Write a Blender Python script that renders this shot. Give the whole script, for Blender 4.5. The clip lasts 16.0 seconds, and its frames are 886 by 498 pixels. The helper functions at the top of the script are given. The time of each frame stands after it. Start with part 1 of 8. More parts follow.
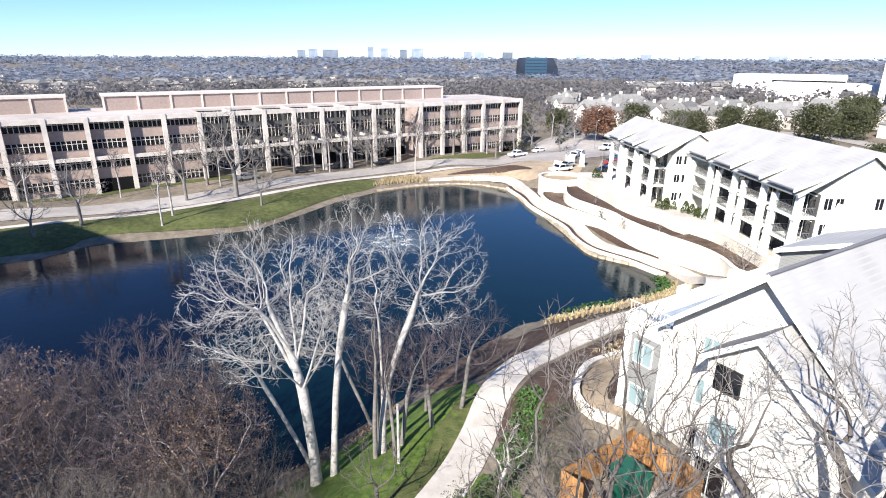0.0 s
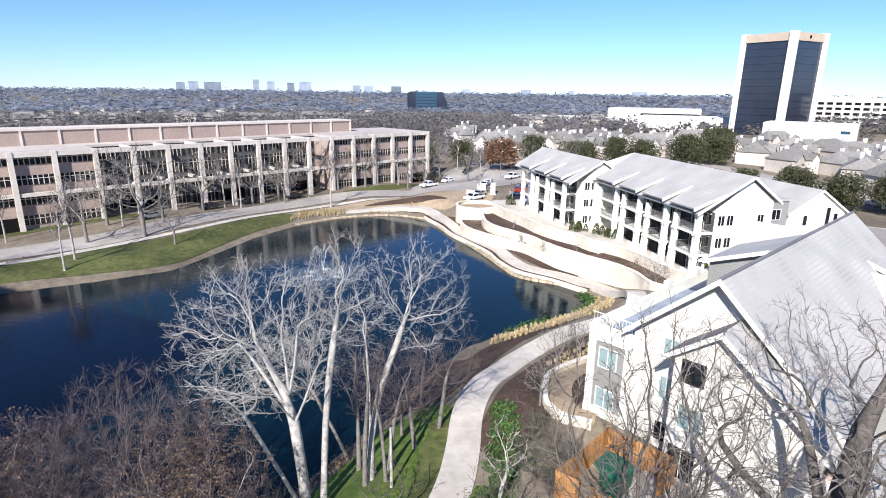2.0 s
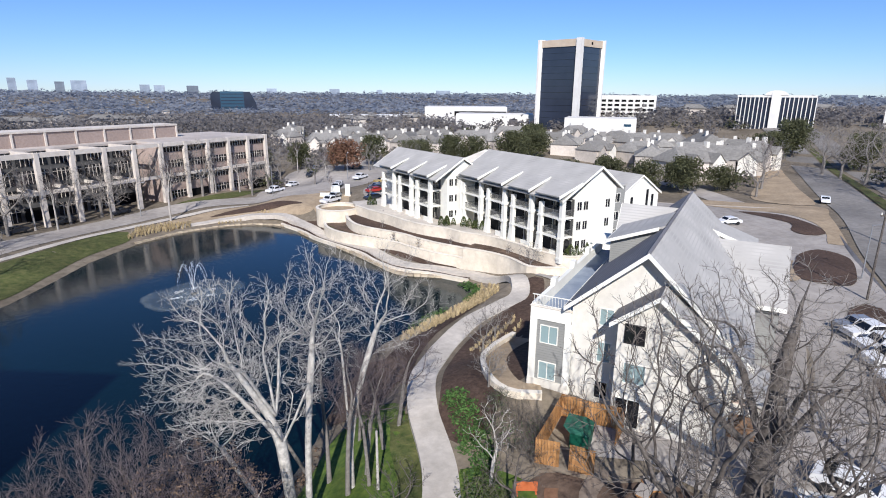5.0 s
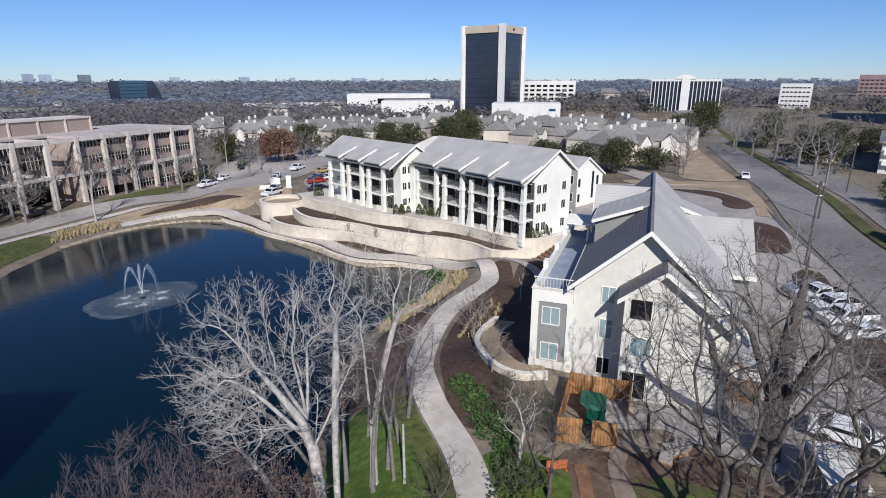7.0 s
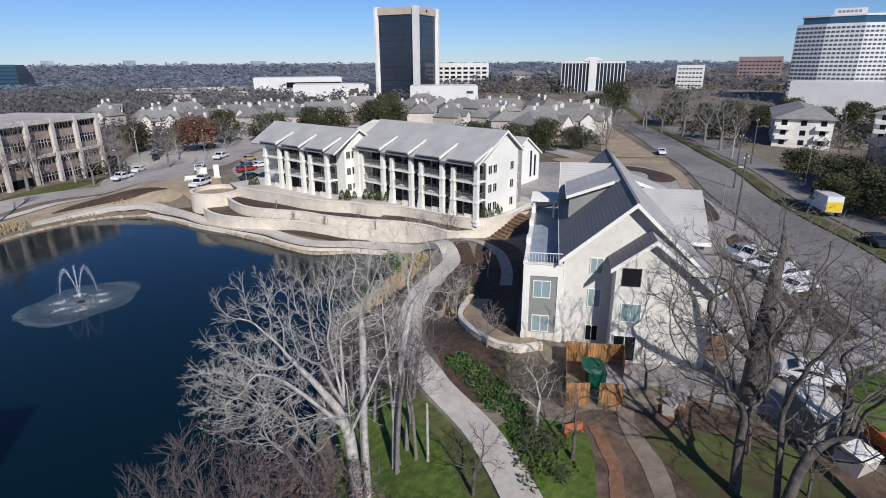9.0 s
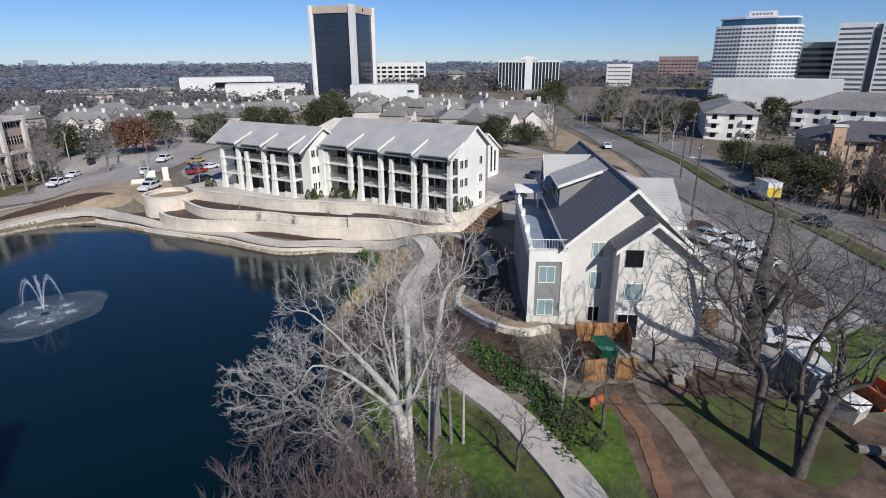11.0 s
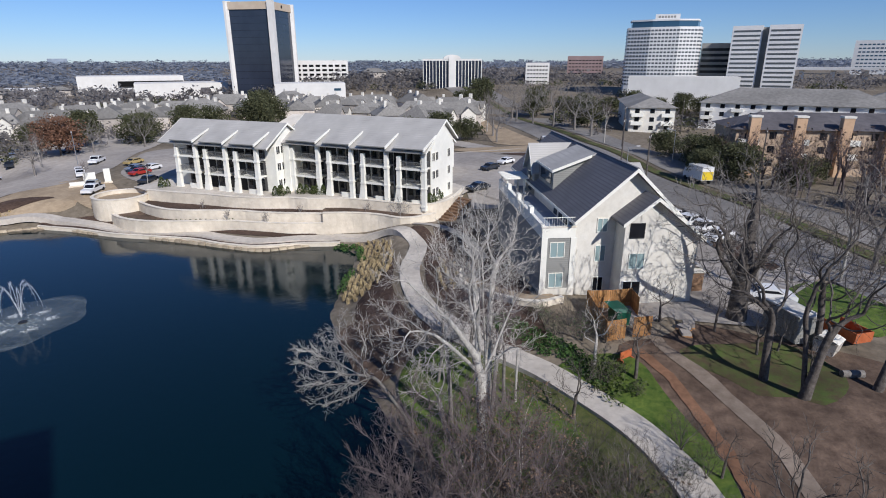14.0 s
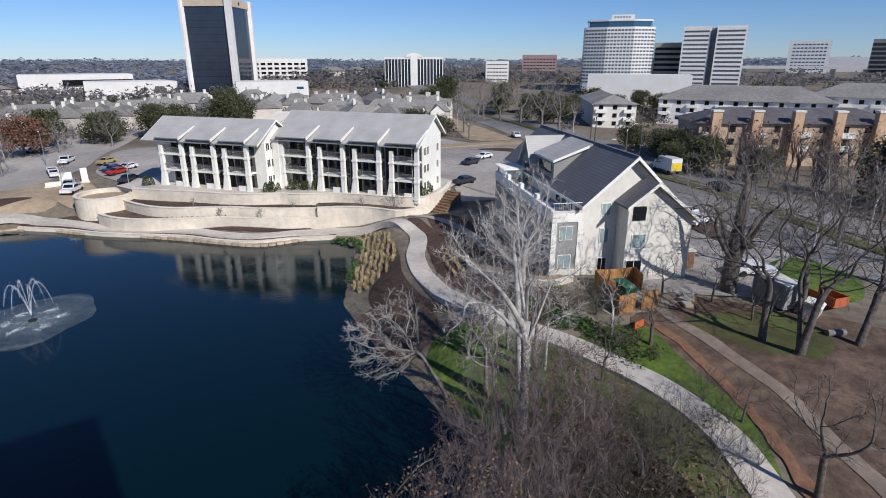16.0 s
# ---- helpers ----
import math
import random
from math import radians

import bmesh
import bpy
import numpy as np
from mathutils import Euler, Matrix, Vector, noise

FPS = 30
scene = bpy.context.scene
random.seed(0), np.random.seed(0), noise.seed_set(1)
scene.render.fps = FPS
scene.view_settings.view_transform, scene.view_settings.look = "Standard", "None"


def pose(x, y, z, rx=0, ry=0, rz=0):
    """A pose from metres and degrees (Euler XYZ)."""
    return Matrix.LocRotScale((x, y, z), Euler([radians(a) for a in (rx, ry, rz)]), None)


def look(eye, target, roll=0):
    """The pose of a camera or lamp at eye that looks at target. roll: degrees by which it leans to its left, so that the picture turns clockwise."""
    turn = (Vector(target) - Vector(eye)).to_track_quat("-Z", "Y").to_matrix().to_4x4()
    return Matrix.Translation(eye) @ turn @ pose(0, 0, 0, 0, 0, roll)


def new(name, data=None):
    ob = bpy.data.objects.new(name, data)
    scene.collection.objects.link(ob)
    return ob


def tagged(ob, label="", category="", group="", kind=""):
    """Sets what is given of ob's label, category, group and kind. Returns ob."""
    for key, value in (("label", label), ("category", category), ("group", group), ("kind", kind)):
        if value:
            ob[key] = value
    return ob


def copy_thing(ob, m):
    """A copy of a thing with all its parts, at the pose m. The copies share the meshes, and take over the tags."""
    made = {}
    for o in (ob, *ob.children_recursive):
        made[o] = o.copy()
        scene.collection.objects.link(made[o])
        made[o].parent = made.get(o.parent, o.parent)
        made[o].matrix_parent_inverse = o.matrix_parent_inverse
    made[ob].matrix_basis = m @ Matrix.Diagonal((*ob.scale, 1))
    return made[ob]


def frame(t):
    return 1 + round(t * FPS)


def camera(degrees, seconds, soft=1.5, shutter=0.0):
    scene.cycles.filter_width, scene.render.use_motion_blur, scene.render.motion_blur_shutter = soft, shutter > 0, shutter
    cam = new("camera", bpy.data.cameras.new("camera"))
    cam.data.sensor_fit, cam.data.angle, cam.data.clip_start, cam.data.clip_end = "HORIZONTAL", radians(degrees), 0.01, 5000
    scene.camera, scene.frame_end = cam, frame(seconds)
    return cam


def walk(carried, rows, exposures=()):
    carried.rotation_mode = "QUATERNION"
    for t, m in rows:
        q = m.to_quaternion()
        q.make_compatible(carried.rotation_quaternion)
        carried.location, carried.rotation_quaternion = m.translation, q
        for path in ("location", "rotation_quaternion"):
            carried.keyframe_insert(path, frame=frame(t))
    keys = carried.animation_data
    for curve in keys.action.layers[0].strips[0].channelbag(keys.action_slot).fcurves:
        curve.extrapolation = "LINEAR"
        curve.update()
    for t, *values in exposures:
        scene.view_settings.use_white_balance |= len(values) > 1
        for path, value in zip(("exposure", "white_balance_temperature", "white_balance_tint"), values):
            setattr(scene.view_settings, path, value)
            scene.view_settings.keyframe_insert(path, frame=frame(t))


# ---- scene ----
cam = camera(76.9, 16.0, 1.0)
PATH = [
    (0, (0.047, -1.248, 30.328), (0.059, 0.644, 29.679), 0.3),
    (0.5, (-1.587, -1.756, 30.223), (-1.477, 0.15, 29.625), 1.3),
    (1, (-2.879, -2.11, 30.325), (-2.678, -0.198, 29.776), 0.9),
    (1.5, (-4.247, -2.481, 30.451), (-3.957, -0.578, 29.908), 0.8),
    (2, (-5.68, -2.814, 30.595), (-5.3, -0.926, 30.054), 0.7),
    (2.5, (-7.386, -3.054, 30.816), (-6.895, -1.191, 30.277), 0.7),
    (3, (-9.013, -3.042, 30.945), (-8.413, -1.21, 30.41), 0.5),
    (3.5, (-10.552, -2.76, 31.023), (-9.853, -0.964, 30.488), 0.5),
    (4, (-12.071, -2.32, 31.051), (-11.281, -0.563, 30.515), 0.5),
    (4.5, (-13.643, -1.733, 31.043), (-12.757, -0.022, 30.507), 0.5),
    (7, (-20.012, 2.871, 30.846), (-18.824, 4.373, 30.267), -0.1),
    (7.5, (-21.239, 3.901, 30.82), (-20.004, 5.357, 30.224), -0.1),
    (8, (-22.578, 4.868, 30.788), (-21.296, 6.277, 30.177), -0.2),
    (8.5, (-23.886, 5.901, 30.776), (-22.545, 7.247, 30.151), -0.2),
    (9, (-25.2, 6.97, 30.746), (-23.799, 8.249, 30.113), -0.3),
    (11.5, (-31.534, 12.222, 30.278), (-29.963, 13.284, 29.643), -0.3),
    (12, (-32.875, 13.297, 30.209), (-31.281, 14.323, 29.572), -0.3),
    (12.5, (-34.163, 14.373, 30.072), (-32.546, 15.363, 29.435), -0.2),
    (13, (-35.584, 15.43, 29.985), (-33.94, 16.374, 29.348), -0.1),
    (13.5, (-37.004, 16.516, 29.907), (-35.332, 17.41, 29.27), -0.1),
    (14, (-38.322, 17.619, 29.862), (-36.623, 18.46, 29.224), -0.1),
    (14.5, (-39.688, 18.709, 29.784), (-37.97, 19.507, 29.145), -0.0),
    (15, (-41.16, 19.829, 29.732), (-39.423, 20.588, 29.093), -0.1),
    (15.5, (-42.659, 20.999, 29.688), (-40.909, 21.724, 29.048), 0.1),
    (16, (-44.142, 21.959, 29.67), (-42.38, 22.654, 29.028), 0.0),
]
walk(cam, [(t, look(eye, target, roll)) for t, eye, target, roll in PATH], exposures=((0.0, 1.0, 5980, 13), (2.0, 0.71, 5880, 14), (3.5, 0.47, 5850, 14), (4.7, 0.3, 5820, 14), (7.0, -0.05, 5760, 14), (9.0, -0.15, 5780, 14), (11.5, -0.17, 5780, 14), (16.0, -0.12, 5780, 14)))

# ---------------------------------------------------------------- world and sun
SUN_TO = Vector((-0.50, -0.866, 0.0)).normalized()
SUN_ELEV = radians(36)
world = bpy.data.worlds.new("sky")
scene.world = world
world.use_nodes = True
wn = world.node_tree
wn.nodes.clear()
w_out = wn.nodes.new("ShaderNodeOutputWorld")
w_bg = wn.nodes.new("ShaderNodeBackground")
w_sky = wn.nodes.new("ShaderNodeTexSky")
w_sky.sky_type = "NISHITA"
w_sky.sun_disc = False
w_sky.sun_elevation = SUN_ELEV
w_sky.sun_rotation = math.atan2(SUN_TO.x, SUN_TO.y)
w_sky.altitude = 150
w_sky.air_density = 0.9
w_sky.dust_density = 0.0
w_sky.ozone_density = 5.0
w_bg.inputs["Strength"].default_value = 0.08
w_blue = wn.nodes.new("ShaderNodeMix")
w_blue.data_type = "RGBA"
w_blue.blend_type = "MULTIPLY"
w_blue.inputs[0].default_value = 1.0
w_blue.inputs[7].default_value = (0.85, 0.968, 1.16, 1)
wn.links.new(w_sky.outputs["Color"], w_blue.inputs[6])
wn.links.new(w_blue.outputs[2], w_bg.inputs["Color"])
wn.links.new(w_bg.outputs["Background"], w_out.inputs["Surface"])

sun_data = bpy.data.lights.new("sun", "SUN")
sun_data.energy = 5.0
sun_data.angle = radians(0.5)
sun_data.color = (1.0, 0.92, 0.79)
sun = new("sun", sun_data)
sun_vec = Vector((SUN_TO.x * math.cos(SUN_ELEV), SUN_TO.y * math.cos(SUN_ELEV), math.sin(SUN_ELEV)))
sun.matrix_world = look(sun_vec * 300, (0, 0, 0))

# ---------------------------------------------------------------- materials


def surf(name, c1, c2, scale=1.0, rough=0.85, bump=0.3, big=0.08, vary=0.25, spec=0.3, metal=0.0, per_object=0.0, per_island=0.0):
    """A rough natural surface: two colours by fine noise, darker and lighter patches by coarse noise, and a fine relief."""
    m = bpy.data.materials.new(name)
    m.use_nodes = True
    t = m.node_tree
    n, l = t.nodes, t.links
    b = n["Principled BSDF"]
    b.inputs["Roughness"].default_value = rough
    b.inputs["Specular IOR Level"].default_value = spec
    b.inputs["Metallic"].default_value = metal
    co = n.new("ShaderNodeTexCoord")
    fine = n.new("ShaderNodeTexNoise")
    fine.inputs["Scale"].default_value = scale
    fine.inputs["Detail"].default_value = 6
    fine.inputs["Roughness"].default_value = 0.65
    coarse = n.new("ShaderNodeTexNoise")
    coarse.inputs["Scale"].default_value = big
    coarse.inputs["Detail"].default_value = 3
    l.new(co.outputs["Object"], fine.inputs["Vector"])
    l.new(co.outputs["Object"], coarse.inputs["Vector"])
    ramp = n.new("ShaderNodeValToRGB")
    ramp.color_ramp.elements[0].position, ramp.color_ramp.elements[1].position = 0.32, 0.68
    ramp.color_ramp.elements[0].color, ramp.color_ramp.elements[1].color = (*c1, 1), (*c2, 1)
    l.new(fine.outputs["Fac"], ramp.inputs["Fac"])
    span = n.new("ShaderNodeMapRange")
    span.inputs["From Min"].default_value, span.inputs["From Max"].default_value = 0.3, 0.7
    span.inputs["To Min"].default_value, span.inputs["To Max"].default_value = 1 - vary, 1 + vary
    l.new(coarse.outputs["Fac"], span.inputs["Value"])
    last = span.outputs["Result"]
    for amount, node_type, out in ((per_object, "ShaderNodeObjectInfo", "Random"), (per_island, "ShaderNodeNewGeometry", "Random Per Island")):
        if amount:
            info = n.new(node_type)
            r = n.new("ShaderNodeMapRange")
            r.inputs["To Min"].default_value, r.inputs["To Max"].default_value = 1 - amount, 1 + amount
            l.new(info.outputs[out], r.inputs["Value"])
            mul = n.new("ShaderNodeMath")
            mul.operation = "MULTIPLY"
            l.new(last, mul.inputs[0])
            l.new(r.outputs["Result"], mul.inputs[1])
            last = mul.outputs[0]
    tint = n.new("ShaderNodeVectorMath")
    tint.operation = "SCALE"
    l.new(ramp.outputs["Color"], tint.inputs[0])
    l.new(last, tint.inputs["Scale"])
    l.new(tint.outputs["Vector"], b.inputs["Base Color"])
    if bump:
        bp = n.new("ShaderNodeBump")
        bp.inputs["Strength"].default_value = bump
        bp.inputs["Distance"].default_value = min(0.3, 0.4 / scale)
        l.new(fine.outputs["Fac"], bp.inputs["Height"])
        l.new(bp.outputs["Normal"], b.inputs["Normal"])
    return m


def gloss(name, color, rough=0.1, metal=0.0, spec=0.5, ior=1.45):
    m = bpy.data.materials.new(name)
    m.use_nodes = True
    b = m.node_tree.nodes["Principled BSDF"]
    b.inputs["Base Color"].default_value = (*color, 1)
    b.inputs["Roughness"].default_value = rough
    b.inputs["Metallic"].default_value = metal
    b.inputs["Specular IOR Level"].default_value = spec
    b.inputs["IOR"].default_value = ior
    return m


def striped(name, c1, c2, axis, period, rough=0.7, width=0.12, vary=0.1):
    """Courses: thin darker lines across one axis of the object, over a slightly mottled colour."""
    m = surf(name, c1, c1, 3.0, rough, 0.1, 0.3, vary)
    t = m.node_tree
    n, l = t.nodes, t.links
    b = n["Principled BSDF"]
    old = b.inputs["Base Color"].links[0].from_socket
    co = n.new("ShaderNodeTexCoord")
    sp = n.new("ShaderNodeSeparateXYZ")
    l.new(co.outputs["Object"], sp.inputs[0])
    mul = n.new("ShaderNodeMath")
    mul.operation = "MULTIPLY"
    mul.inputs[1].default_value = 1.0 / period
    l.new(sp.outputs[axis], mul.inputs[0])
    fr = n.new("ShaderNodeMath")
    fr.operation = "FRACT"
    l.new(mul.outputs[0], fr.inputs[0])
    lt = n.new("ShaderNodeMath")
    lt.operation = "LESS_THAN"
    lt.inputs[1].default_value = width
    l.new(fr.outputs[0], lt.inputs[0])
    mix = n.new("ShaderNodeMix")
    mix.data_type = "RGBA"
    l.new(lt.outputs[0], mix.inputs["Factor"])
    l.new(old, mix.inputs[6])
    mix.inputs[7].default_value = (*c2, 1)
    l.new(mix.outputs[2], b.inputs["Base Color"])
    return m


def airy(m, share=0.5):
    """Lets light through thin twigs and leaves, so that an airy crown is not black on its far side."""
    n, l = m.node_tree.nodes, m.node_tree.links
    b, out = n["Principled BSDF"], n["Material Output"]
    thin, mix = n.new("ShaderNodeBsdfTranslucent"), n.new("ShaderNodeMixShader")
    l.new(b.inputs["Base Color"].links[0].from_socket, thin.inputs["Color"])
    mix.inputs["Fac"].default_value = share
    l.new(b.outputs[0], mix.inputs[1])
    l.new(thin.outputs[0], mix.inputs[2])
    l.new(mix.outputs[0], out.inputs["Surface"])
    return m


M = {}
M["ground"] = surf("dormant_ground", (0.135, 0.112, 0.080), (0.245, 0.205, 0.150), 0.9, 0.95, 0.4, 0.05, 0.3)
M["grass"] = surf("winter_lawn", (0.042, 0.086, 0.012), (0.128, 0.172, 0.03), 1.6, 0.9, 0.5, 0.18, 0.35)
M["verge"] = surf("verge_grass", (0.045, 0.066, 0.015), (0.122, 0.122, 0.042), 1.2, 0.9, 0.5, 0.15, 0.3)
# Leaf litter, with the shade under the thickets darkened into its colour.
M["litter"] = surf("shaded_litter_floor", (0.024, 0.021, 0.012), (0.064, 0.056, 0.028), 1.7, 0.95, 0.6, 0.25, 0.3)
M["mulch"] = surf("bark_mulch", (0.045, 0.028, 0.020), (0.11, 0.072, 0.052), 2.5, 0.95, 0.6, 0.15, 0.25)
M["soil"] = surf("bare_soil", (0.068, 0.045, 0.032), (0.165, 0.115, 0.081), 0.9, 0.95, 0.5, 0.2, 0.35)
M["thin_grass"] = surf("thin_patchy_grass", (0.088, 0.060, 0.036), (0.075, 0.110, 0.024), 0.8, 0.95, 0.4, 0.2, 0.3)
M["brown_stone"] = surf("brown_rubble_stone", (0.13, 0.075, 0.045), (0.27, 0.17, 0.10), 2.2, 0.9, 0.6, 0.4, 0.25)
M["clay"] = surf("orange_clay", (0.15, 0.082, 0.048), (0.26, 0.14, 0.08), 1.5, 0.95, 0.3, 0.2, 0.25)
M["track"] = surf("trodden_dust", (0.165, 0.127, 0.096), (0.262, 0.212, 0.164), 1.0, 0.95, 0.3, 0.15, 0.25)
# Grey wall with the deep shade of recesses put into its colour.
M["shade_wall"] = surf("shade_darkened_wall", (0.085, 0.083, 0.08), (0.12, 0.118, 0.112), 1.0, 0.85, 0.1, 0.3, 0.15)
M["sand"] = surf("pale_soil", (0.30, 0.23, 0.15), (0.42, 0.33, 0.22), 1.5, 0.95, 0.3, 0.2, 0.2)
M["concrete"] = surf("pale_concrete", (0.47, 0.425, 0.36), (0.60, 0.55, 0.475), 1.5, 0.85, 0.15, 0.2, 0.15)
M["drive"] = surf("drive_concrete", (0.305, 0.277, 0.245), (0.415, 0.38, 0.338), 0.8, 0.9, 0.15, 0.08, 0.2)
M["asphalt"] = surf("worn_asphalt", (0.17, 0.16, 0.145), (0.25, 0.235, 0.215), 0.9, 0.9, 0.15, 0.06, 0.2)
M["limestone"] = surf("limestone_wall", (0.66, 0.585, 0.46), (0.78, 0.705, 0.575), 1.2, 0.85, 0.25, 0.25, 0.14)
M["cap"] = surf("wall_coping", (0.70, 0.64, 0.53), (0.80, 0.74, 0.63), 1.5, 0.8, 0.1, 0.3, 0.1)
M["edge_stone"] = surf("shore_stone", (0.38, 0.31, 0.21), (0.56, 0.47, 0.34), 1.3, 0.9, 0.5, 0.4, 0.2, per_object=0.2)
M["white"] = surf("white_paint", (0.79, 0.775, 0.69), (0.87, 0.855, 0.765), 1.0, 0.65, 0.05, 0.2, 0.06)
M["cream"] = surf("cream_render", (0.66, 0.63, 0.55), (0.76, 0.73, 0.65), 1.4, 0.85, 0.15, 0.25, 0.08)
M["siding"] = striped("grey_siding", (0.27, 0.27, 0.25), (0.19, 0.19, 0.18), "Z", 0.22)
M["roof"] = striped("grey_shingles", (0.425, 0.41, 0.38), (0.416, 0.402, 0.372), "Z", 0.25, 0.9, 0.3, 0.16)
# Shaded copy of the grey shingles, for slopes turned from the sun.
M["roof_dark"] = striped("shaded_shingles", (0.19, 0.185, 0.19), (0.155, 0.15, 0.155), "Z", 0.25, 0.85, 0.3, 0.14)
# Grey membrane; the blue in it stands in for reflected sky.
M["deck"] = surf("sky_tinted_membrane", (0.21, 0.25, 0.31), (0.28, 0.32, 0.38), 0.8, 0.7, 0.05, 0.2, 0.1)
M["glass_dark"] = gloss("dark_glass", (0.012, 0.014, 0.018), 0.05, 0.0, 0.6)
M["glass_teal"] = gloss("pale_glass", (0.27, 0.36, 0.36), 0.08, 0.0, 0.6)
# Near-black colour that stands in for the shade between the bays.
M["recess_shade"] = surf("shade_black_recess", (0.022, 0.022, 0.022), (0.036, 0.036, 0.036), 1.0, 0.85, 0.1, 0.3, 0.15)
M["rail_grey"] = gloss("grey_railing", (0.22, 0.22, 0.21), 0.5, 0.2)
M["grey_glass"] = gloss("grey_tinted_glass", (0.10, 0.11, 0.115), 0.12, 0.0, 0.5)
# Flat black; at entrances and garage decks it stands in for inner shade.
M["dark"] = gloss("dark_opening", (0.01, 0.01, 0.01), 0.9, 0.0, 0.1)
M["iron"] = gloss("dark_iron", (0.03, 0.03, 0.03), 0.5, 0.3)
M["brick"] = surf("pinkish_brick", (0.33, 0.255, 0.215), (0.43, 0.34, 0.29), 2.0, 0.9, 0.2, 0.1, 0.12)
M["office_frame"] = surf("office_concrete", (0.58, 0.52, 0.45), (0.70, 0.64, 0.56), 0.8, 0.85, 0.1, 0.1, 0.1)
M["office_roof"] = surf("office_roofing", (0.44, 0.39, 0.34), (0.56, 0.50, 0.45), 0.5, 0.9, 0.05, 0.06, 0.15)
M["sycamore"] = surf("sycamore_bark", (0.29, 0.27, 0.24), (0.62, 0.59, 0.53), 3.0, 0.9, 0.3, 0.3, 0.2)
M["bark"] = surf("oak_bark", (0.062, 0.052, 0.044), (0.165, 0.145, 0.126), 3.0, 0.95, 0.5, 0.3, 0.2)
M["bark_grey"] = surf("grey_bark", (0.15, 0.135, 0.12), (0.27, 0.25, 0.225), 3.0, 0.95, 0.4, 0.3, 0.2)
M["twig"] = surf("reddish_twigs", (0.074, 0.058, 0.056), (0.168, 0.136, 0.133), 2.0, 0.95, 0.1, 0.3, 0.25)
M["twig_pale"] = surf("pale_twigs", (0.29, 0.27, 0.24), (0.52, 0.49, 0.44), 2.0, 0.95, 0.1, 0.3, 0.2)
M["dead_leaf"] = surf("dead_leaves", (0.115, 0.078, 0.052), (0.205, 0.14, 0.092), 3.0, 0.9, 0.1, 0.3, 0.2, per_island=0.3)
M["red_leaf"] = surf("rust_leaves", (0.135, 0.070, 0.044), (0.205, 0.112, 0.068), 2.0, 0.9, 0.1, 0.3, 0.2, per_island=0.35)
M["evergreen"] = airy(surf("evergreen_leaves", (0.058, 0.066, 0.030), (0.135, 0.138, 0.070), 1.5, 0.8, 0.0, 0.25, 0.3, per_island=0.3), 0.3)
M["shrub"] = surf("shrub_leaves", (0.035, 0.055, 0.016), (0.10, 0.12, 0.035), 2.5, 0.75, 0.2, 0.4, 0.25, per_island=0.4)
M["groundcover"] = surf("ground_cover_leaves", (0.028, 0.068, 0.017), (0.085, 0.155, 0.036), 3.0, 0.75, 0.3, 0.4, 0.25, per_island=0.4)
M["dry_grass"] = surf("dry_grass_blades", (0.36, 0.28, 0.15), (0.54, 0.44, 0.26), 2.0, 0.9, 0.1, 0.3, 0.2, per_island=0.25)
M["woods"] = airy(surf("far_bare_woods", (0.18, 0.168, 0.16), (0.285, 0.265, 0.25), 0.3, 0.95, 0.0, 0.012, 0.3, per_island=0.14))
# Pale blue of distance haze is put into the colour of the far crowns.
M["far_woods"] = airy(surf("haze_tinted_woods", (0.235, 0.262, 0.31), (0.31, 0.338, 0.39), 0.02, 0.95, 0.0, 0.004, 0.18, per_island=0.1))
M["roof_house"] = surf("house_shingles", (0.175, 0.168, 0.152), (0.275, 0.262, 0.238), 1.0, 0.9, 0.1, 0.1, 0.15, per_object=0.2)
M["wall_house"] = surf("house_siding", (0.50, 0.45, 0.39), (0.62, 0.56, 0.49), 1.0, 0.9, 0.1, 0.1, 0.15, per_object=0.25)
M["fence_wood"] = surf("cedar_boards", (0.32, 0.155, 0.055), (0.48, 0.26, 0.10), 2.0, 0.85, 0.3, 0.5, 0.2, per_object=0.2)
M["car_white"] = gloss("white_car_paint", (0.75, 0.75, 0.74), 0.25, 0.0, 0.6)
M["car_red"] = gloss("red_car_paint", (0.35, 0.03, 0.02), 0.25, 0.0, 0.6)
M["car_dark"] = gloss("dark_car_paint", (0.03, 0.035, 0.045), 0.2, 0.0, 0.6)
M["car_silver"] = gloss("silver_car_paint", (0.40, 0.42, 0.44), 0.25, 0.5, 0.6)
M["car_tan"] = gloss("tan_car_paint", (0.40, 0.30, 0.12), 0.3, 0.0, 0.6)
M["yellow"] = gloss("yellow_panel", (0.75, 0.55, 0.02), 0.5)
M["orange"] = surf("orange_paint", (0.42, 0.10, 0.03), (0.52, 0.16, 0.06), 2.0, 0.6, 0.1, 0.5, 0.2)
M["blue_tarp"] = gloss("blue_tarp", (0.03, 0.14, 0.45), 0.6)
# Base colour lifted towards blue in place of a brighter sky reflection.
M["tower_glass"] = surf("tower_mirror_glass", (0.024, 0.031, 0.050), (0.034, 0.043, 0.066), 0.06, 0.10, 0.0, 0.02, 0.3, 0.5)
M["tower_white"] = surf("tower_concrete", (0.67, 0.65, 0.60), (0.76, 0.74, 0.69), 0.2, 0.8, 0.0, 0.03, 0.08)
M["tower_tan"] = surf("tower_tan_stone", (0.52, 0.42, 0.31), (0.60, 0.50, 0.38), 0.2, 0.8, 0.0, 0.03, 0.08)
M["hotel_white"] = surf("hotel_concrete", (0.68, 0.67, 0.64), (0.76, 0.75, 0.72), 0.2, 0.8, 0.0, 0.03, 0.08)
M["blue_glass"] = gloss("blue_mirror_glass", (0.05, 0.11, 0.17), 0.08, 0.3, 0.6)
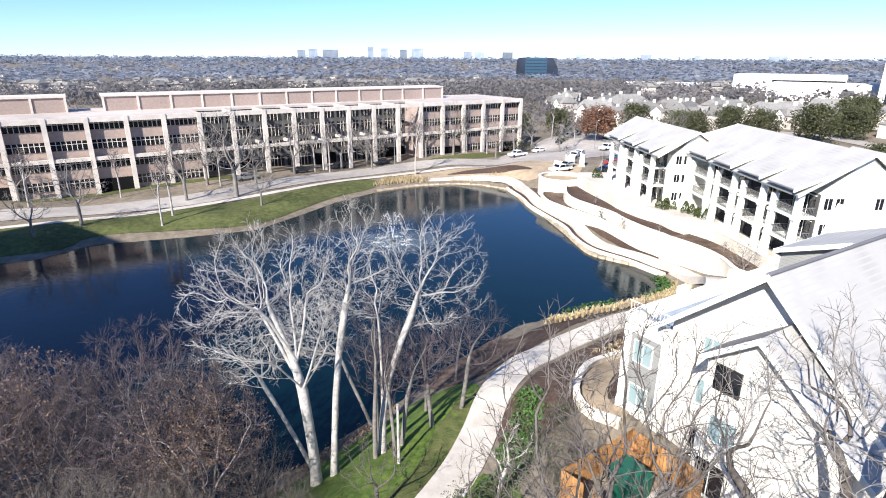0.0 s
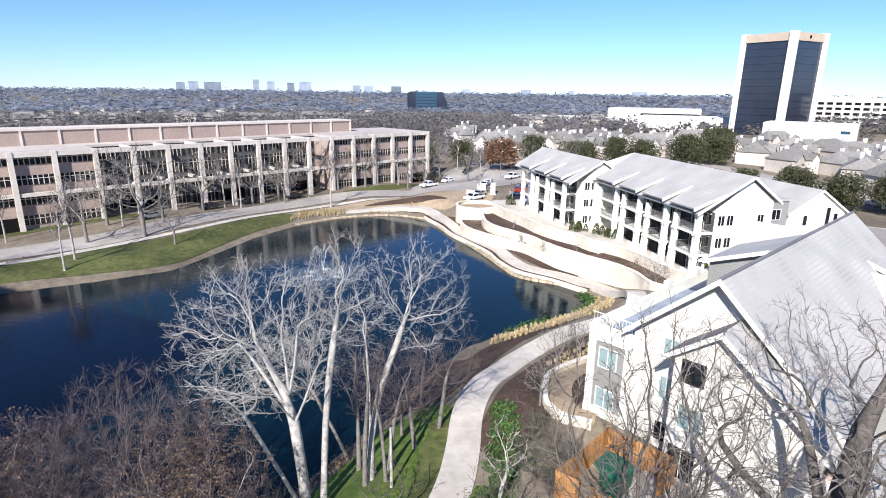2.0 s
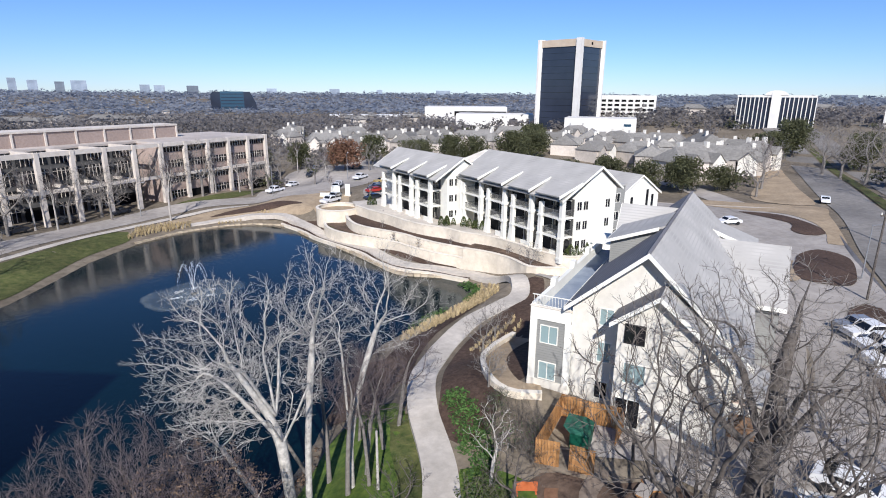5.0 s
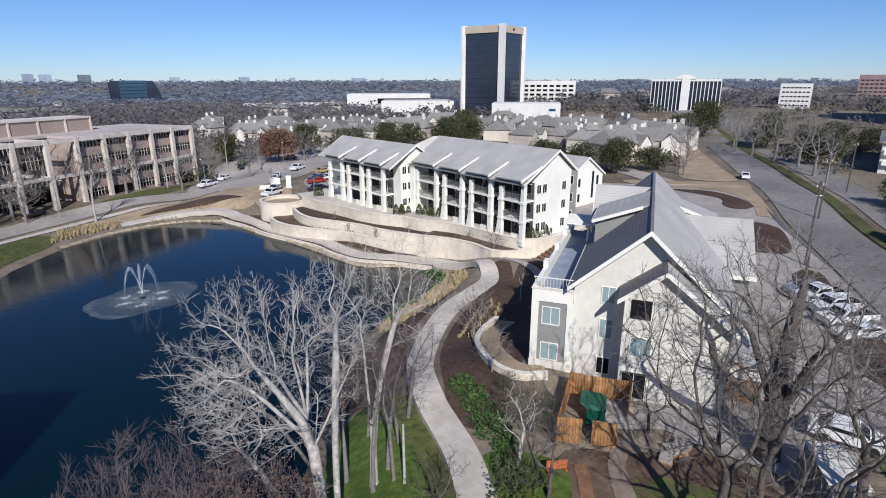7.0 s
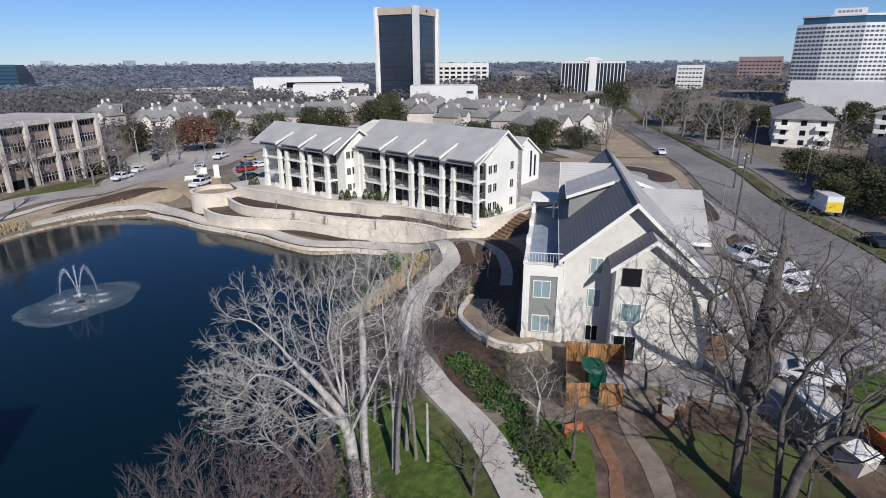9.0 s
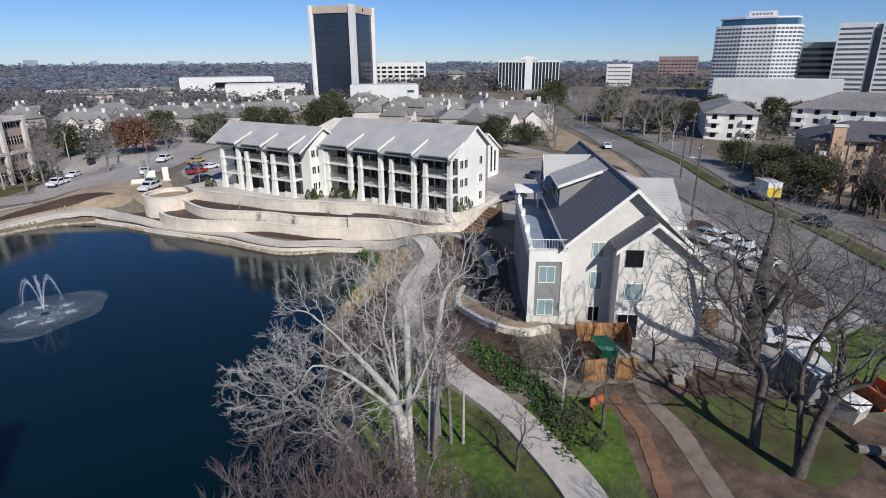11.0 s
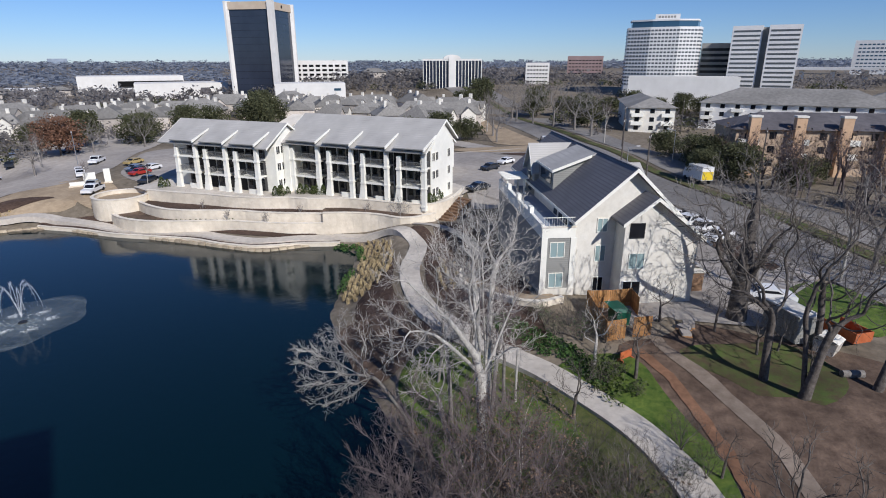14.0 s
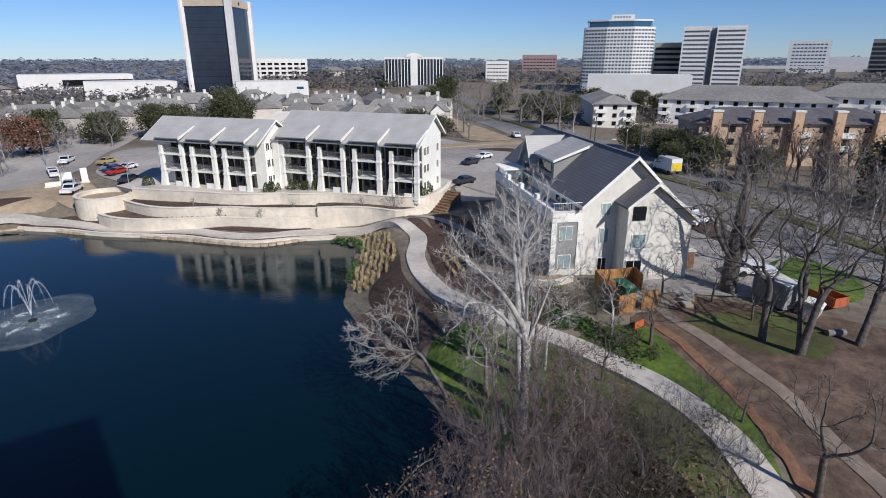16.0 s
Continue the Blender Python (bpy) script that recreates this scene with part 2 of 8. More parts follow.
# Skyline walls and far brick carry the haze of distance in their colours.
M["hazy_wall"] = surf("haze_tinted_walls", (0.17, 0.205, 0.255), (0.28, 0.325, 0.38), 0.02, 0.9, 0.0, 0.01, 0.15, per_object=0.4)
M["hazy_brick"] = surf("haze_dulled_brick", (0.25, 0.175, 0.165), (0.32, 0.235, 0.22), 0.1, 0.9, 0.0, 0.02, 0.1)
M["tan_wall"] = surf("tan_stucco", (0.44, 0.33, 0.23), (0.54, 0.42, 0.30), 0.8, 0.9, 0.1, 0.1, 0.1)
M["orange_stucco"] = surf("orange_stucco", (0.50, 0.33, 0.20), (0.60, 0.41, 0.26), 0.8, 0.9, 0.1, 0.1, 0.1)
M["roof_brown"] = surf("dark_brown_shingles", (0.09, 0.085, 0.09), (0.14, 0.13, 0.135), 0.6, 0.9, 0.1, 0.1, 0.15)
M["spray"] = surf("fountain_spray", (0.75, 0.78, 0.80), (0.85, 0.87, 0.88), 3.0, 0.6, 0.0, 0.5, 0.05)
M["green_bin"] = gloss("green_plastic", (0.01, 0.10, 0.06), 0.5)
M["tyre"] = gloss("tyre_rubber", (0.015, 0.015, 0.015), 0.8)


def water_material():
    m = gloss("lake_water", (0.0016, 0.0108, 0.0150), 0.07, 0.0, 0.5, 1.33)
    t = m.node_tree
    n, l = t.nodes, t.links
    b = n["Principled BSDF"]
    co = n.new("ShaderNodeTexCoord")
    w1 = n.new("ShaderNodeTexNoise")
    w1.inputs["Scale"].default_value = 1.6
    w1.inputs["Detail"].default_value = 3
    l.new(co.outputs["Object"], w1.inputs["Vector"])
    bp = n.new("ShaderNodeBump")
    bp.inputs["Strength"].default_value = 0.11
    bp.inputs["Distance"].default_value = 0.12
    l.new(w1.outputs["Fac"], bp.inputs["Height"])
    l.new(bp.outputs["Normal"], b.inputs["Normal"])
    return m


M["water"] = water_material()


def foam_material():
    """Wind-blown droplets on the water: thin pale flecks that let the water show."""
    m = surf("fountain_froth", (0.30, 0.37, 0.38), (0.58, 0.64, 0.64), 1.2, 0.5, 0.0, 0.3, 0.2)
    t = m.node_tree
    n, l = t.nodes, t.links
    out, b = n["Material Output"], n["Principled BSDF"]
    co = n.new("ShaderNodeTexCoord")
    fleck = n.new("ShaderNodeTexNoise")
    fleck.inputs["Scale"].default_value = 2.2
    fleck.inputs["Detail"].default_value = 6
    l.new(co.outputs["Object"], fleck.inputs["Vector"])
    fall = n.new("ShaderNodeVectorMath")
    fall.operation = "LENGTH"
    l.new(co.outputs["Object"], fall.inputs[0])
    reach = n.new("ShaderNodeMath")
    reach.operation = "DIVIDE"
    reach.inputs[1].default_value = 7.6
    l.new(fall.outputs["Value"], reach.inputs[0])
    ramp = n.new("ShaderNodeValToRGB")
    e = ramp.color_ramp.elements
    e[0].position, e[1].position = 0.0, 1.0
    e[0].color, e[1].color = (0.75, 0.75, 0.75, 1), (0.12, 0.12, 0.12, 1)
    for at, v in ((0.35, 0.45), (0.6, 0.26), (0.78, 0.24), (0.88, 0.42)):
        e.new(at).color = (v, v, v, 1)
    l.new(reach.outputs[0], ramp.inputs["Fac"])
    mul = n.new("ShaderNodeMath")
    mul.operation = "MULTIPLY"
    l.new(fleck.outputs["Fac"], mul.inputs[0])
    l.new(ramp.outputs["Color"], mul.inputs[1])
    clear, mix = n.new("ShaderNodeBsdfTransparent"), n.new("ShaderNodeMixShader")
    l.new(mul.outputs[0], mix.inputs["Fac"])
    l.new(clear.outputs[0], mix.inputs[1])
    l.new(b.outputs[0], mix.inputs[2])
    l.new(mix.outputs[0], out.inputs["Surface"])
    return m


M["froth"] = foam_material()

# ---------------------------------------------------------------- mesh helpers


class Mesh:
    """Gathers vertices and faces of one part."""

    def __init__(self):
        self.v, self.f = [], []

    def add(self, verts, faces):
        k = len(self.v)
        self.v.extend(tuple(p) for p in verts)
        self.f.extend(tuple(k + i for i in q) for q in faces)
        return self

    def box(self, x0, y0, z0, x1, y1, z1):
        return self.add([(x0, y0, z0), (x1, y0, z0), (x1, y1, z0), (x0, y1, z0), (x0, y0, z1), (x1, y0, z1), (x1, y1, z1), (x0, y1, z1)],
                        [(0, 3, 2, 1), (4, 5, 6, 7), (0, 1, 5, 4), (1, 2, 6, 5), (2, 3, 7, 6), (3, 0, 4, 7)])

    def prism(self, pts, lift):
        """A closed outline of 3D points, thickened by the vector lift."""
        n = len(pts)
        lift = Vector(lift)
        top = [Vector(p) + lift for p in pts]
        return self.add([*pts, *top], [tuple(reversed(range(n))), tuple(range(n, 2 * n))] + [(i, (i + 1) % n, n + (i + 1) % n, n + i) for i in range(n)])

    def tube(self, p, q, r0, r1, sides=6, caps=False):
        p, q = Vector(p), Vector(q)
        d = q - p
        if d.length < 1e-6:
            return self
        a = d.orthogonal().normalized()
        b = d.normalized().cross(a)
        ring = [a * math.cos(2 * math.pi * i / sides) + b * math.sin(2 * math.pi * i / sides) for i in range(sides)]
        faces = [(i, (i + 1) % sides, sides + (i + 1) % sides, sides + i) for i in range(sides)]
        if caps:
            faces += [tuple(reversed(range(sides))), tuple(range(sides, 2 * sides))]
        return self.add([p + o * r0 for o in ring] + [q + o * r1 for o in ring], faces)

    def wall_line(self, pts, width, z0, z1):
        """A wall of that width along a line in plan; z0 and z1 are numbers or one value a point."""
        n = len(pts)
        lo = z0 if isinstance(z0, list) else [z0] * n
        hi = z1 if isinstance(z1, list) else [z1] * n
        left, right = offset_line(pts, width / 2), offset_line(pts, -width / 2)
        v = []
        for i in range(n):
            v += [(*left[i], lo[i]), (*right[i], lo[i]), (*right[i], hi[i]), (*left[i], hi[i])]
        f = [(0, 1, 2, 3), (4 * n - 1, 4 * n - 2, 4 * n - 3, 4 * n - 4)]
        for i in range(n - 1):
            k = 4 * i
            f += [(k, k + 4, k + 5, k + 1), (k + 1, k + 5, k + 6, k + 2), (k + 2, k + 6, k + 7, k + 3), (k + 3, k + 7, k + 4, k)]
        return self.add(v, f)


def offset_line(pts, d):
    out = []
    for i, p in enumerate(pts):
        a, b = Vector(pts[max(i - 1, 0)][:2]), Vector(pts[min(i + 1, len(pts) - 1)][:2])
        t = (b - a).normalized()
        out.append((p[0] - t.y * d, p[1] + t.x * d))
    return out


def smooth_line(pts, step=1.5, closed=False):
    """A rounded line through the points (Catmull-Rom), in even short steps."""
    n = len(pts)
    out = []
    for i in range(n if closed else n - 1):
        p = [Vector(pts[(i + k) % n if closed else min(max(i + k, 0), n - 1)]) for k in (-1, 0, 1, 2)]
        m = max(1, int((p[2] - p[1]).length / step))
        for k in range(m):
            t = k / m
            out.append(tuple(0.5 * (2 * p[1] + (p[2] - p[0]) * t + (2 * p[0] - 5 * p[1] + 4 * p[2] - p[3]) * t * t + (3 * p[1] - p[0] - 3 * p[2] + p[3]) * t ** 3)))
    if not closed:
        out.append(tuple(pts[-1]))
    return out


def part(name, mesh, material, parent=None, label="", smooth=False):
    me = bpy.data.meshes.new(name)
    me.from_pydata(mesh.v, [], mesh.f)
    me.materials.append(M[material])
    if smooth:
        me.polygons.foreach_set("use_smooth", [True] * len(me.polygons))
    me.update()
    ob = new(name, me)
    ob.parent = parent
    if label:
        ob["label"] = label
    return ob


def share(name, ob, parent, m):
    """Another object on the same mesh, under a parent, at the local pose m."""
    o = new(name, ob.data)
    o.parent = parent
    o.matrix_basis = m
    return o


def thing(name, label, category, at=(0, 0, 0), yaw=0.0, group="", kind=""):
    ob = new(name)
    ob.empty_display_size = 0.3
    ob.matrix_basis = pose(*at, 0, 0, yaw)
    return tagged(ob, label, category, group, kind)


# ---------------------------------------------------------------- ground
WATER = 1.5
SHORE = [(-120, 60), (-90, 66), (-60.5, 77.5), (-56, 84.5), (-43, 88.7), (-32.5, 93), (-27, 103), (-22, 113), (-14, 123), (-4, 129), (6, 130.2), (12, 128), (16.5, 122.5), (17.8, 113), (20, 103), (21.8, 92), (22.5, 86), (23.7, 80), (28, 76), (30.4, 73.5), (31, 69.5), (29.5, 66), (24.5, 62.8), (18, 60), (12, 57), (9.5, 55.8), (5.5, 51.5), (2, 47.5), (-2, 42.5), (-5, 38.5), (-8.6, 34.5), (-12, 29.8), (-17, 27), (-24, 25), (-33, 24), (-45, 22), (-60, 18), (-80, 14), (-120, 10)]
BANK_LEVELS = [(31, 55, 4.4), (27, 50, 5.0), (35, 59, 5.5), (22, 51, 4.8), (14, 48, 4.6), (9, 44, 4.6), (5, 40, 4.7), (2, 33, 5.0), (-3.5, 29, 4.6), (-7, 27, 4.4), (-1, 25, 5.6), (-5, 19, 5.8), (-12, 14, 5.6), (-20, 10, 5.0), (10, 36.5, 7.0), (12, 31, 7.9), (11, 33.4, 7.5), (8, 20.5, 7.2), (16, 20, 7.3), (19, 10.3, 7.4), (5, 12.5, 6.9), (4, 8, 7.1), (-0.5, 15, 6.4), (-8, 11, 6.4), (-12, 2, 6.5), (20, -5, 7.5)]
TERRACE_LEVELS = [(25, 179, 2.0), (25, 135, 5.5), (49, 177, 6.5), (36, 140, 6.2), (31, 112, 3.2), (42, 64, 4.0), (42, 90, 3.0), (25, 93, 2.7), (23, 103, 2.7), (29, 82, 2.7), (34.5, 71, 3.0), (37, 76, 3.2), (31, 99, 3.0), (62, 60, 7.2), (62, 80, 7.2), (62, 105, 7.0), (45, 124, 6.6), (60, 150, 7)]
TOWN_LEVELS = [(-85, 100, 3.2), (-45, 104, 2.8), (-80, 114, 2.0), (-24, 155, 2.0), (-5, 137, 2.0), (10, 150, 3.0), (40, 15, 7.4), (60, 10, 7.4), (60, 40, 7.4), (80, 75, 7.4), (110, 50, 7.6), (150, 60, 8), (120, 180, 8), (200, 250, 8), (250, 50, 8), (0, 230, 4), (-100, 200, 6), (-200, 100, 8), (-60, -10, 7), (-100, -20, 8), (0, -60, 8), (100, -60, 8), (200, -60, 8), (300, 400, 8), (0, 400, 8)]
HEIGHTS = BANK_LEVELS + TERRACE_LEVELS + TOWN_LEVELS


def shore_distance(x, y):
    d, inside = np.full(x.shape, 1e9), np.zeros(x.shape, bool)
    for i in range(len(SHORE)):
        (ax, ay), (bx, by) = SHORE[i], SHORE[(i + 1) % len(SHORE)]
        ex, ey = bx - ax, by - ay
        u = np.clip(((x - ax) * ex + (y - ay) * ey) / (ex * ex + ey * ey), 0, 1)
        d = np.minimum(d, np.hypot(x - ax - u * ex, y - ay - u * ey))
        inside ^= ((ay > y) != (by > y)) & (x < ax + (y - ay) * ex / (ey or 1e-9))
    return np.where(inside, -d, d)


def heights(x, y):
    """The height of the ground: known levels blended by distance, a bank down to the lake, flat far away."""
    x, y = np.asarray(x, float), np.asarray(y, float)
    num, den = np.zeros(x.shape), np.zeros(x.shape)
    for cx, cy, cz in HEIGHTS:
        w = 1 / ((x - cx) ** 2 + (y - cy) ** 2 + 9.0) ** 1.5
        num, den = num + w * cz, den + w
    far = np.clip((np.hypot(x - 20, y - 70) - 220) / 200, 0, 1)
    rise = np.clip((x - 190) / 110, 0, 1) * np.clip((420 - y) / 150, 0, 1)
    h = num / den * (1 - far) + 8 * far + 9 * rise * rise * (3 - 2 * rise)
    reach = np.hypot(x, y)
    valley = np.clip((reach - 400) / 450, 0, 1) * np.clip((2600 - reach) / 1000, 0, 1) * np.clip((y / (reach + 1) - 0.55) / 0.25, 0, 1)
    h = h - 15 * valley * valley * (3 - 2 * valley)
    d = shore_distance(x, y)
    s = np.clip(d / 8.0, 0, 1)
    s = s * s * (3 - 2 * s)
    return np.where(d < 0, WATER + 0.25 + np.maximum(d * 0.6, -2.5), WATER + 0.25 + (h - WATER - 0.25) * s)


def gz(x, y):
    return float(heights(np.array([x]), np.array([y]))[0])


def grid_lines(lo, hi, step, far):
    out = list(np.arange(lo, hi + step / 2, step))
    g = step
    while out[-1] < far:
        g *= 1.25
        out.append(out[-1] + g)
    g = step
    while out[0] > -far:
        g *= 1.25
        out.insert(0, out[0] - g)
    return np.array(out)


def build_ground():
    xs, ys = grid_lines(-100, 125, 1.25, 4700), grid_lines(-25, 215, 1.25, 4700)
    gx, gy = np.meshgrid(xs, ys)
    z = heights(gx.ravel(), gy.ravel()).reshape(gx.shape)
    nx, ny = len(xs), len(ys)
    me = bpy.data.meshes.new("ground")
    i = np.arange(nx * ny).reshape(ny, nx)
    quads = np.stack([i[:-1, :-1], i[:-1, 1:], i[1:, 1:], i[1:, :-1]], -1).reshape(-1, 4)
    me.from_pydata(np.stack([gx.ravel(), gy.ravel(), z.ravel()], -1).tolist(), [], quads.tolist())
    me.materials.append(M["ground"])
    me.polygons.foreach_set("use_smooth", [True] * len(me.polygons))
    tagged(new("ground", me), "dormant brown winter ground with dry grass and soil", "ground", kind="structure")


def ribbon(name, pts, width, material, label, category, lift=0.07, kind="structure", thick=0.0, step=1.2, wobble=0.0):
    """A strip that follows the ground along a line."""
    line = smooth_line(pts, step)
    left, mid, right = offset_line(line, width / 2), [p[:2] for p in line], offset_line(line, -width / 2)
    if wobble:
        shift = [[1 + wobble * noise.noise((i * 0.45, k * 9.0, len(pts))) * 1.6 for i in range(len(line))] for k in range(2)]
        left = [(m[0] + (p[0] - m[0]) * q, m[1] + (p[1] - m[1]) * q) for m, p, q in zip(mid, left, shift[0])]
        right = [(m[0] + (p[0] - m[0]) * q, m[1] + (p[1] - m[1]) * q) for m, p, q in zip(mid, right, shift[1])]
    flat = np.array(left + mid + right)
    z = heights(flat[:, 0], flat[:, 1]) + lift
    n = len(line)
    if len(pts[0]) == 3:
        z = np.array([p[2] for p in line] * 3)
    else:
        zz = z.reshape(3, n)
        z = np.concatenate([zz.max(0)] * 3) if thick else z
    m = Mesh()
    v = [(flat[k][0], flat[k][1], z[k]) for k in range(3 * n)]
    f = []
    for k in range(n - 1):
        f += [(n + k, n + k + 1, k + 1, k), (2 * n + k, 2 * n + k + 1, n + k + 1, n + k)]
    m.add(v, f)
    if thick:
        low = [(p[0], p[1], p[2] - thick) for p in v]
        for s, e in ((0, 1), (2 * n, -1)):
            for k in range(n - 1):
                q = [v[s + k], v[s + k + 1], low[s + k + 1], low[s + k]]
                m.add(q if e > 0 else q[::-1], [(0, 1, 2, 3)])
    return tagged(part(name, m, material), label, category, kind=kind)


def in_poly(x, y, poly):
    inside = False
    for i in range(len(poly)):
        (ax, ay), (bx, by) = poly[i][:2], poly[(i + 1) % len(poly)][:2]
        if (ay > y) != (by > y) and x < ax + (y - ay) * (bx - ax) / (by - ay):
            inside = not inside
    return inside


def patch(name, poly, material, label, category, lift=0.05, step=2.0, rounded=True, flat=None, kind="structure"):
    """A patch of ground cover that drapes over the ground inside an outline."""
    from mathutils.geometry import delaunay_2d_cdt
    edge = [p[:2] for p in smooth_line(poly, step, True)] if rounded else [tuple(p[:2]) for p in poly]
    xs, ys = [p[0] for p in edge], [p[1] for p in edge]
    pts = [Vector(p) for p in edge]
    if flat is None:
        for x in np.arange(min(xs), max(xs), step):
            for y in np.arange(min(ys), max(ys), step):
                if in_poly(x, y, edge):
                    pts.append(Vector((x + 0.013, y + 0.017)))
    n = len(edge)
    v, _, f, _, _, _ = delaunay_2d_cdt(pts, [(i, (i + 1) % n) for i in range(n)], [], 1, 1e-4)
    arr = np.array([tuple(p) for p in v])
    z = heights(arr[:, 0], arr[:, 1]) + lift if flat is None else np.full(len(arr), flat)
    m = Mesh()
    m.add([(a[0], a[1], k) for a, k in zip(arr, z)], [tuple(q) for q in f])
    return tagged(part(name, m, material), label, category, kind=kind)


build_ground()
lake = Mesh()
lake.add([(-150, 0, WATER), (60, 0, WATER), (60, 150, WATER), (-150, 150, WATER)], [(0, 1, 2, 3)])
tagged(part("water", lake, "water"), "dark blue still lake water", "lake", kind="structure")

# ---------------------------------------------------------------- paths, roads and lawns
PATH_LINE = [(-60.0, -6.0), (-21.6, 10.3), (-14.2, 13.3), (-8.8, 15.6), (-5.2, 18.2), (-2.5, 21.2), (-0.1, 24.8), (1.6, 28.0), (2.9, 31.5), (4.2, 35.4), (6.6, 39.9), (9.9, 43.7), (14.8, 48.0),
             (20.0, 51.2), (25.5, 53.2), (29.6, 55.4), (32.2, 58.4), (33.8, 62.0), (34.2, 66), (33.2, 71.8), (29.8, 77.6), (26.0, 82.4), (24.7, 88), (24.4, 94), (22.6, 101), (20.5, 109), (19.6, 117), (17.6, 125.5), (12.6, 131.2), (4, 134), (-6, 133)]
ribbon("garden_path", PATH_LINE, 2.5, "concrete", "pale curving concrete garden path beside the lake", "path", 0.12, thick=1.0, step=1.0)
patch("lawn", [(-12, 27.5), (-7, 21), (-3.8, 24.0), (-1.2, 28), (1.2, 33), (3.4, 37.6), (1.5, 41), (-2, 40), (-5.5, 36), (-9, 32)], "grass", "bright green mown lawn under the trees", "lawn", 0.06, 1.0)
patch("lawn", [(2.8, 27.2), (0.6, 23.2), (-2, 20), (-5, 17.4), (-11, 13.9), (-11.6, 13.0), (-8, 13.6), (-4.2, 15.0), (-1.6, 16.9), (1.6, 18.9), (4.2, 20.6), (5.2, 22.4), (4.8, 25)], "grass", "dark green grass strip beside the path", "lawn", 0.06, 1.0)
patch("lawn", [(6.5, 18.2), (8.6, 17.6), (10.6, 14.6), (12.4, 11), (11.4, 8.4), (8.6, 6.6), (5.8, 7.0), (3.4, 8.6), (3.8, 10.4), (3.2, 12.6), (4.8, 14.8)], "thin_grass", "thin grass under bare trees", "lawn", 0.06, 1.0)
patch("lawn", [(-4.6, 21.0), (-8.6, 17.9), (-14, 14.4), (-15.6, 16.6), (-11.5, 20.2), (-9, 23.6), (-7.2, 24.4)], "verge", "olive-green rough grass between path and thicket", "lawn", 0.07, 1.0)
patch("lawn", [(20, 9), (25, 9.6), (30, 6.0), (26, 1), (18, 2), (17, 5.5)], "grass", "green lawn beside the parking lot", "lawn", 0.10, 1.0)
patch("lawn", [(-100, 66), (-62, 78.5), (-57, 86.5), (-43, 91), (-33, 95), (-27.5, 105), (-22.5, 115), (-15, 125), (-17, 131), (-29, 118), (-39, 109), (-48, 102), (-57, 95), (-71, 88), (-100, 76)],
      "verge", "green and straw-coloured grass bank beside the lake", "lawn", 0.08, 2.0)
patch("lawn", [(-84, 108), (-70, 116), (-56, 125), (-46, 131), (-54, 131.5), (-72, 120), (-86, 111.5)], "verge", "grass strip before the office building", "lawn", 0.08, 2.0)
patch("lawn", [(-4, 152), (6, 156), (16, 160), (22, 168), (10, 166), (-2, 158)], "verge", "grass before the office entrance", "lawn", 0.08, 2.0)
patch("mulch_bed", [(5.5, 40.6), (9, 45.6), (14, 50.2), (20, 53.6), (26, 57.6), (22, 56.6), (15.5, 54.2), (10.5, 53.2), (6.5, 49)], "mulch", "brown bark mulch bed between path and lake", "mulch", 0.08, 1.0)
patch("mulch_bed", [(6.6, 36.6), (10.5, 41.8), (16, 46.6), (22, 50.2), (29, 54.5), (33.5, 59), (36, 58), (30, 51), (24, 45.5), (17, 41.5), (12, 35.5), (9.5, 31.5), (5.4, 29), (3.8, 31.5)],
      "mulch", "brown bark mulch bed with young plants", "mulch", 0.06, 1.0)
patch("mulch_bed", [(12, 32.6), (13.6, 37), (17, 40.6), (21, 43.6), (26, 48), (33, 54), (38, 57), (41, 55), (37, 48.4), (24, 40)], "mulch", "dark mulch bed in the shade of the house", "mulch", 0.045, 1.0)
patch("bare_bank", [(-1.8, 43.5), (2.2, 48.5), (5.5, 52.4), (8.8, 50.2), (8, 46), (4, 41.5), (1, 41.5)], "soil", "pale trodden soil on the lake bank", "soil", 0.10, 1.0)
patch("bare_ground", [(9, 20), (13, 17.5), (13, 11), (12.5, 4), (9, -3), (0, -8), (-14, -12), (-30, -12), (-30, 3), (-16, 10.5), (-8, 13), (-2, 17), (3, 21.5), (6.5, 23)], "soil", "trodden brown soil of a work site", "soil", 0.05, 1.2)
patch("bank_floor", [(-40, 22.2), (-30, 23.4), (-22, 25.0), (-17, 26.4), (-12.6, 29.0), (-9.6, 28.4), (-7.4, 23.8), (-5.0, 21.2), (-8.4, 18.2), (-14, 14.6), (-22, 9.8), (-36, 1.0), (-44, 6)], "litter", "leaf litter and low weeds, darkened for shade under the bank trees", "ground", 0.055, 1.0)
ribbon("grass_verge", offset_line(PATH_LINE[2:10], 2.1), 1.9, "verge", "grass verge along the garden path", "grass", 0.075, wobble=0.4)
ribbon("dirt_track", [(10, 21.0), (7.6, 19.6), (3.7, 15.9), (1.2, 13.7), (-1.4, 12.0), (-4.8, 10.4), (-9, 8.6), (-15, 5.6), (-24, 0.5)], 1.25, "track", "pale dirt track over the work site", "track", 0.09, step=1.6, wobble=0.45)
ribbon("clay_strip", [(6.0, 21.4), (3.6, 18.8), (0.5, 16.9), (-3.2, 14.9), (-6.1, 13.7), (-8.8, 12.7), (-12, 11.7), (-17, 9.6)], 0.85, "clay", "strip of orange clay beside the path", "soil", 0.10, step=0.7, wobble=0.6)

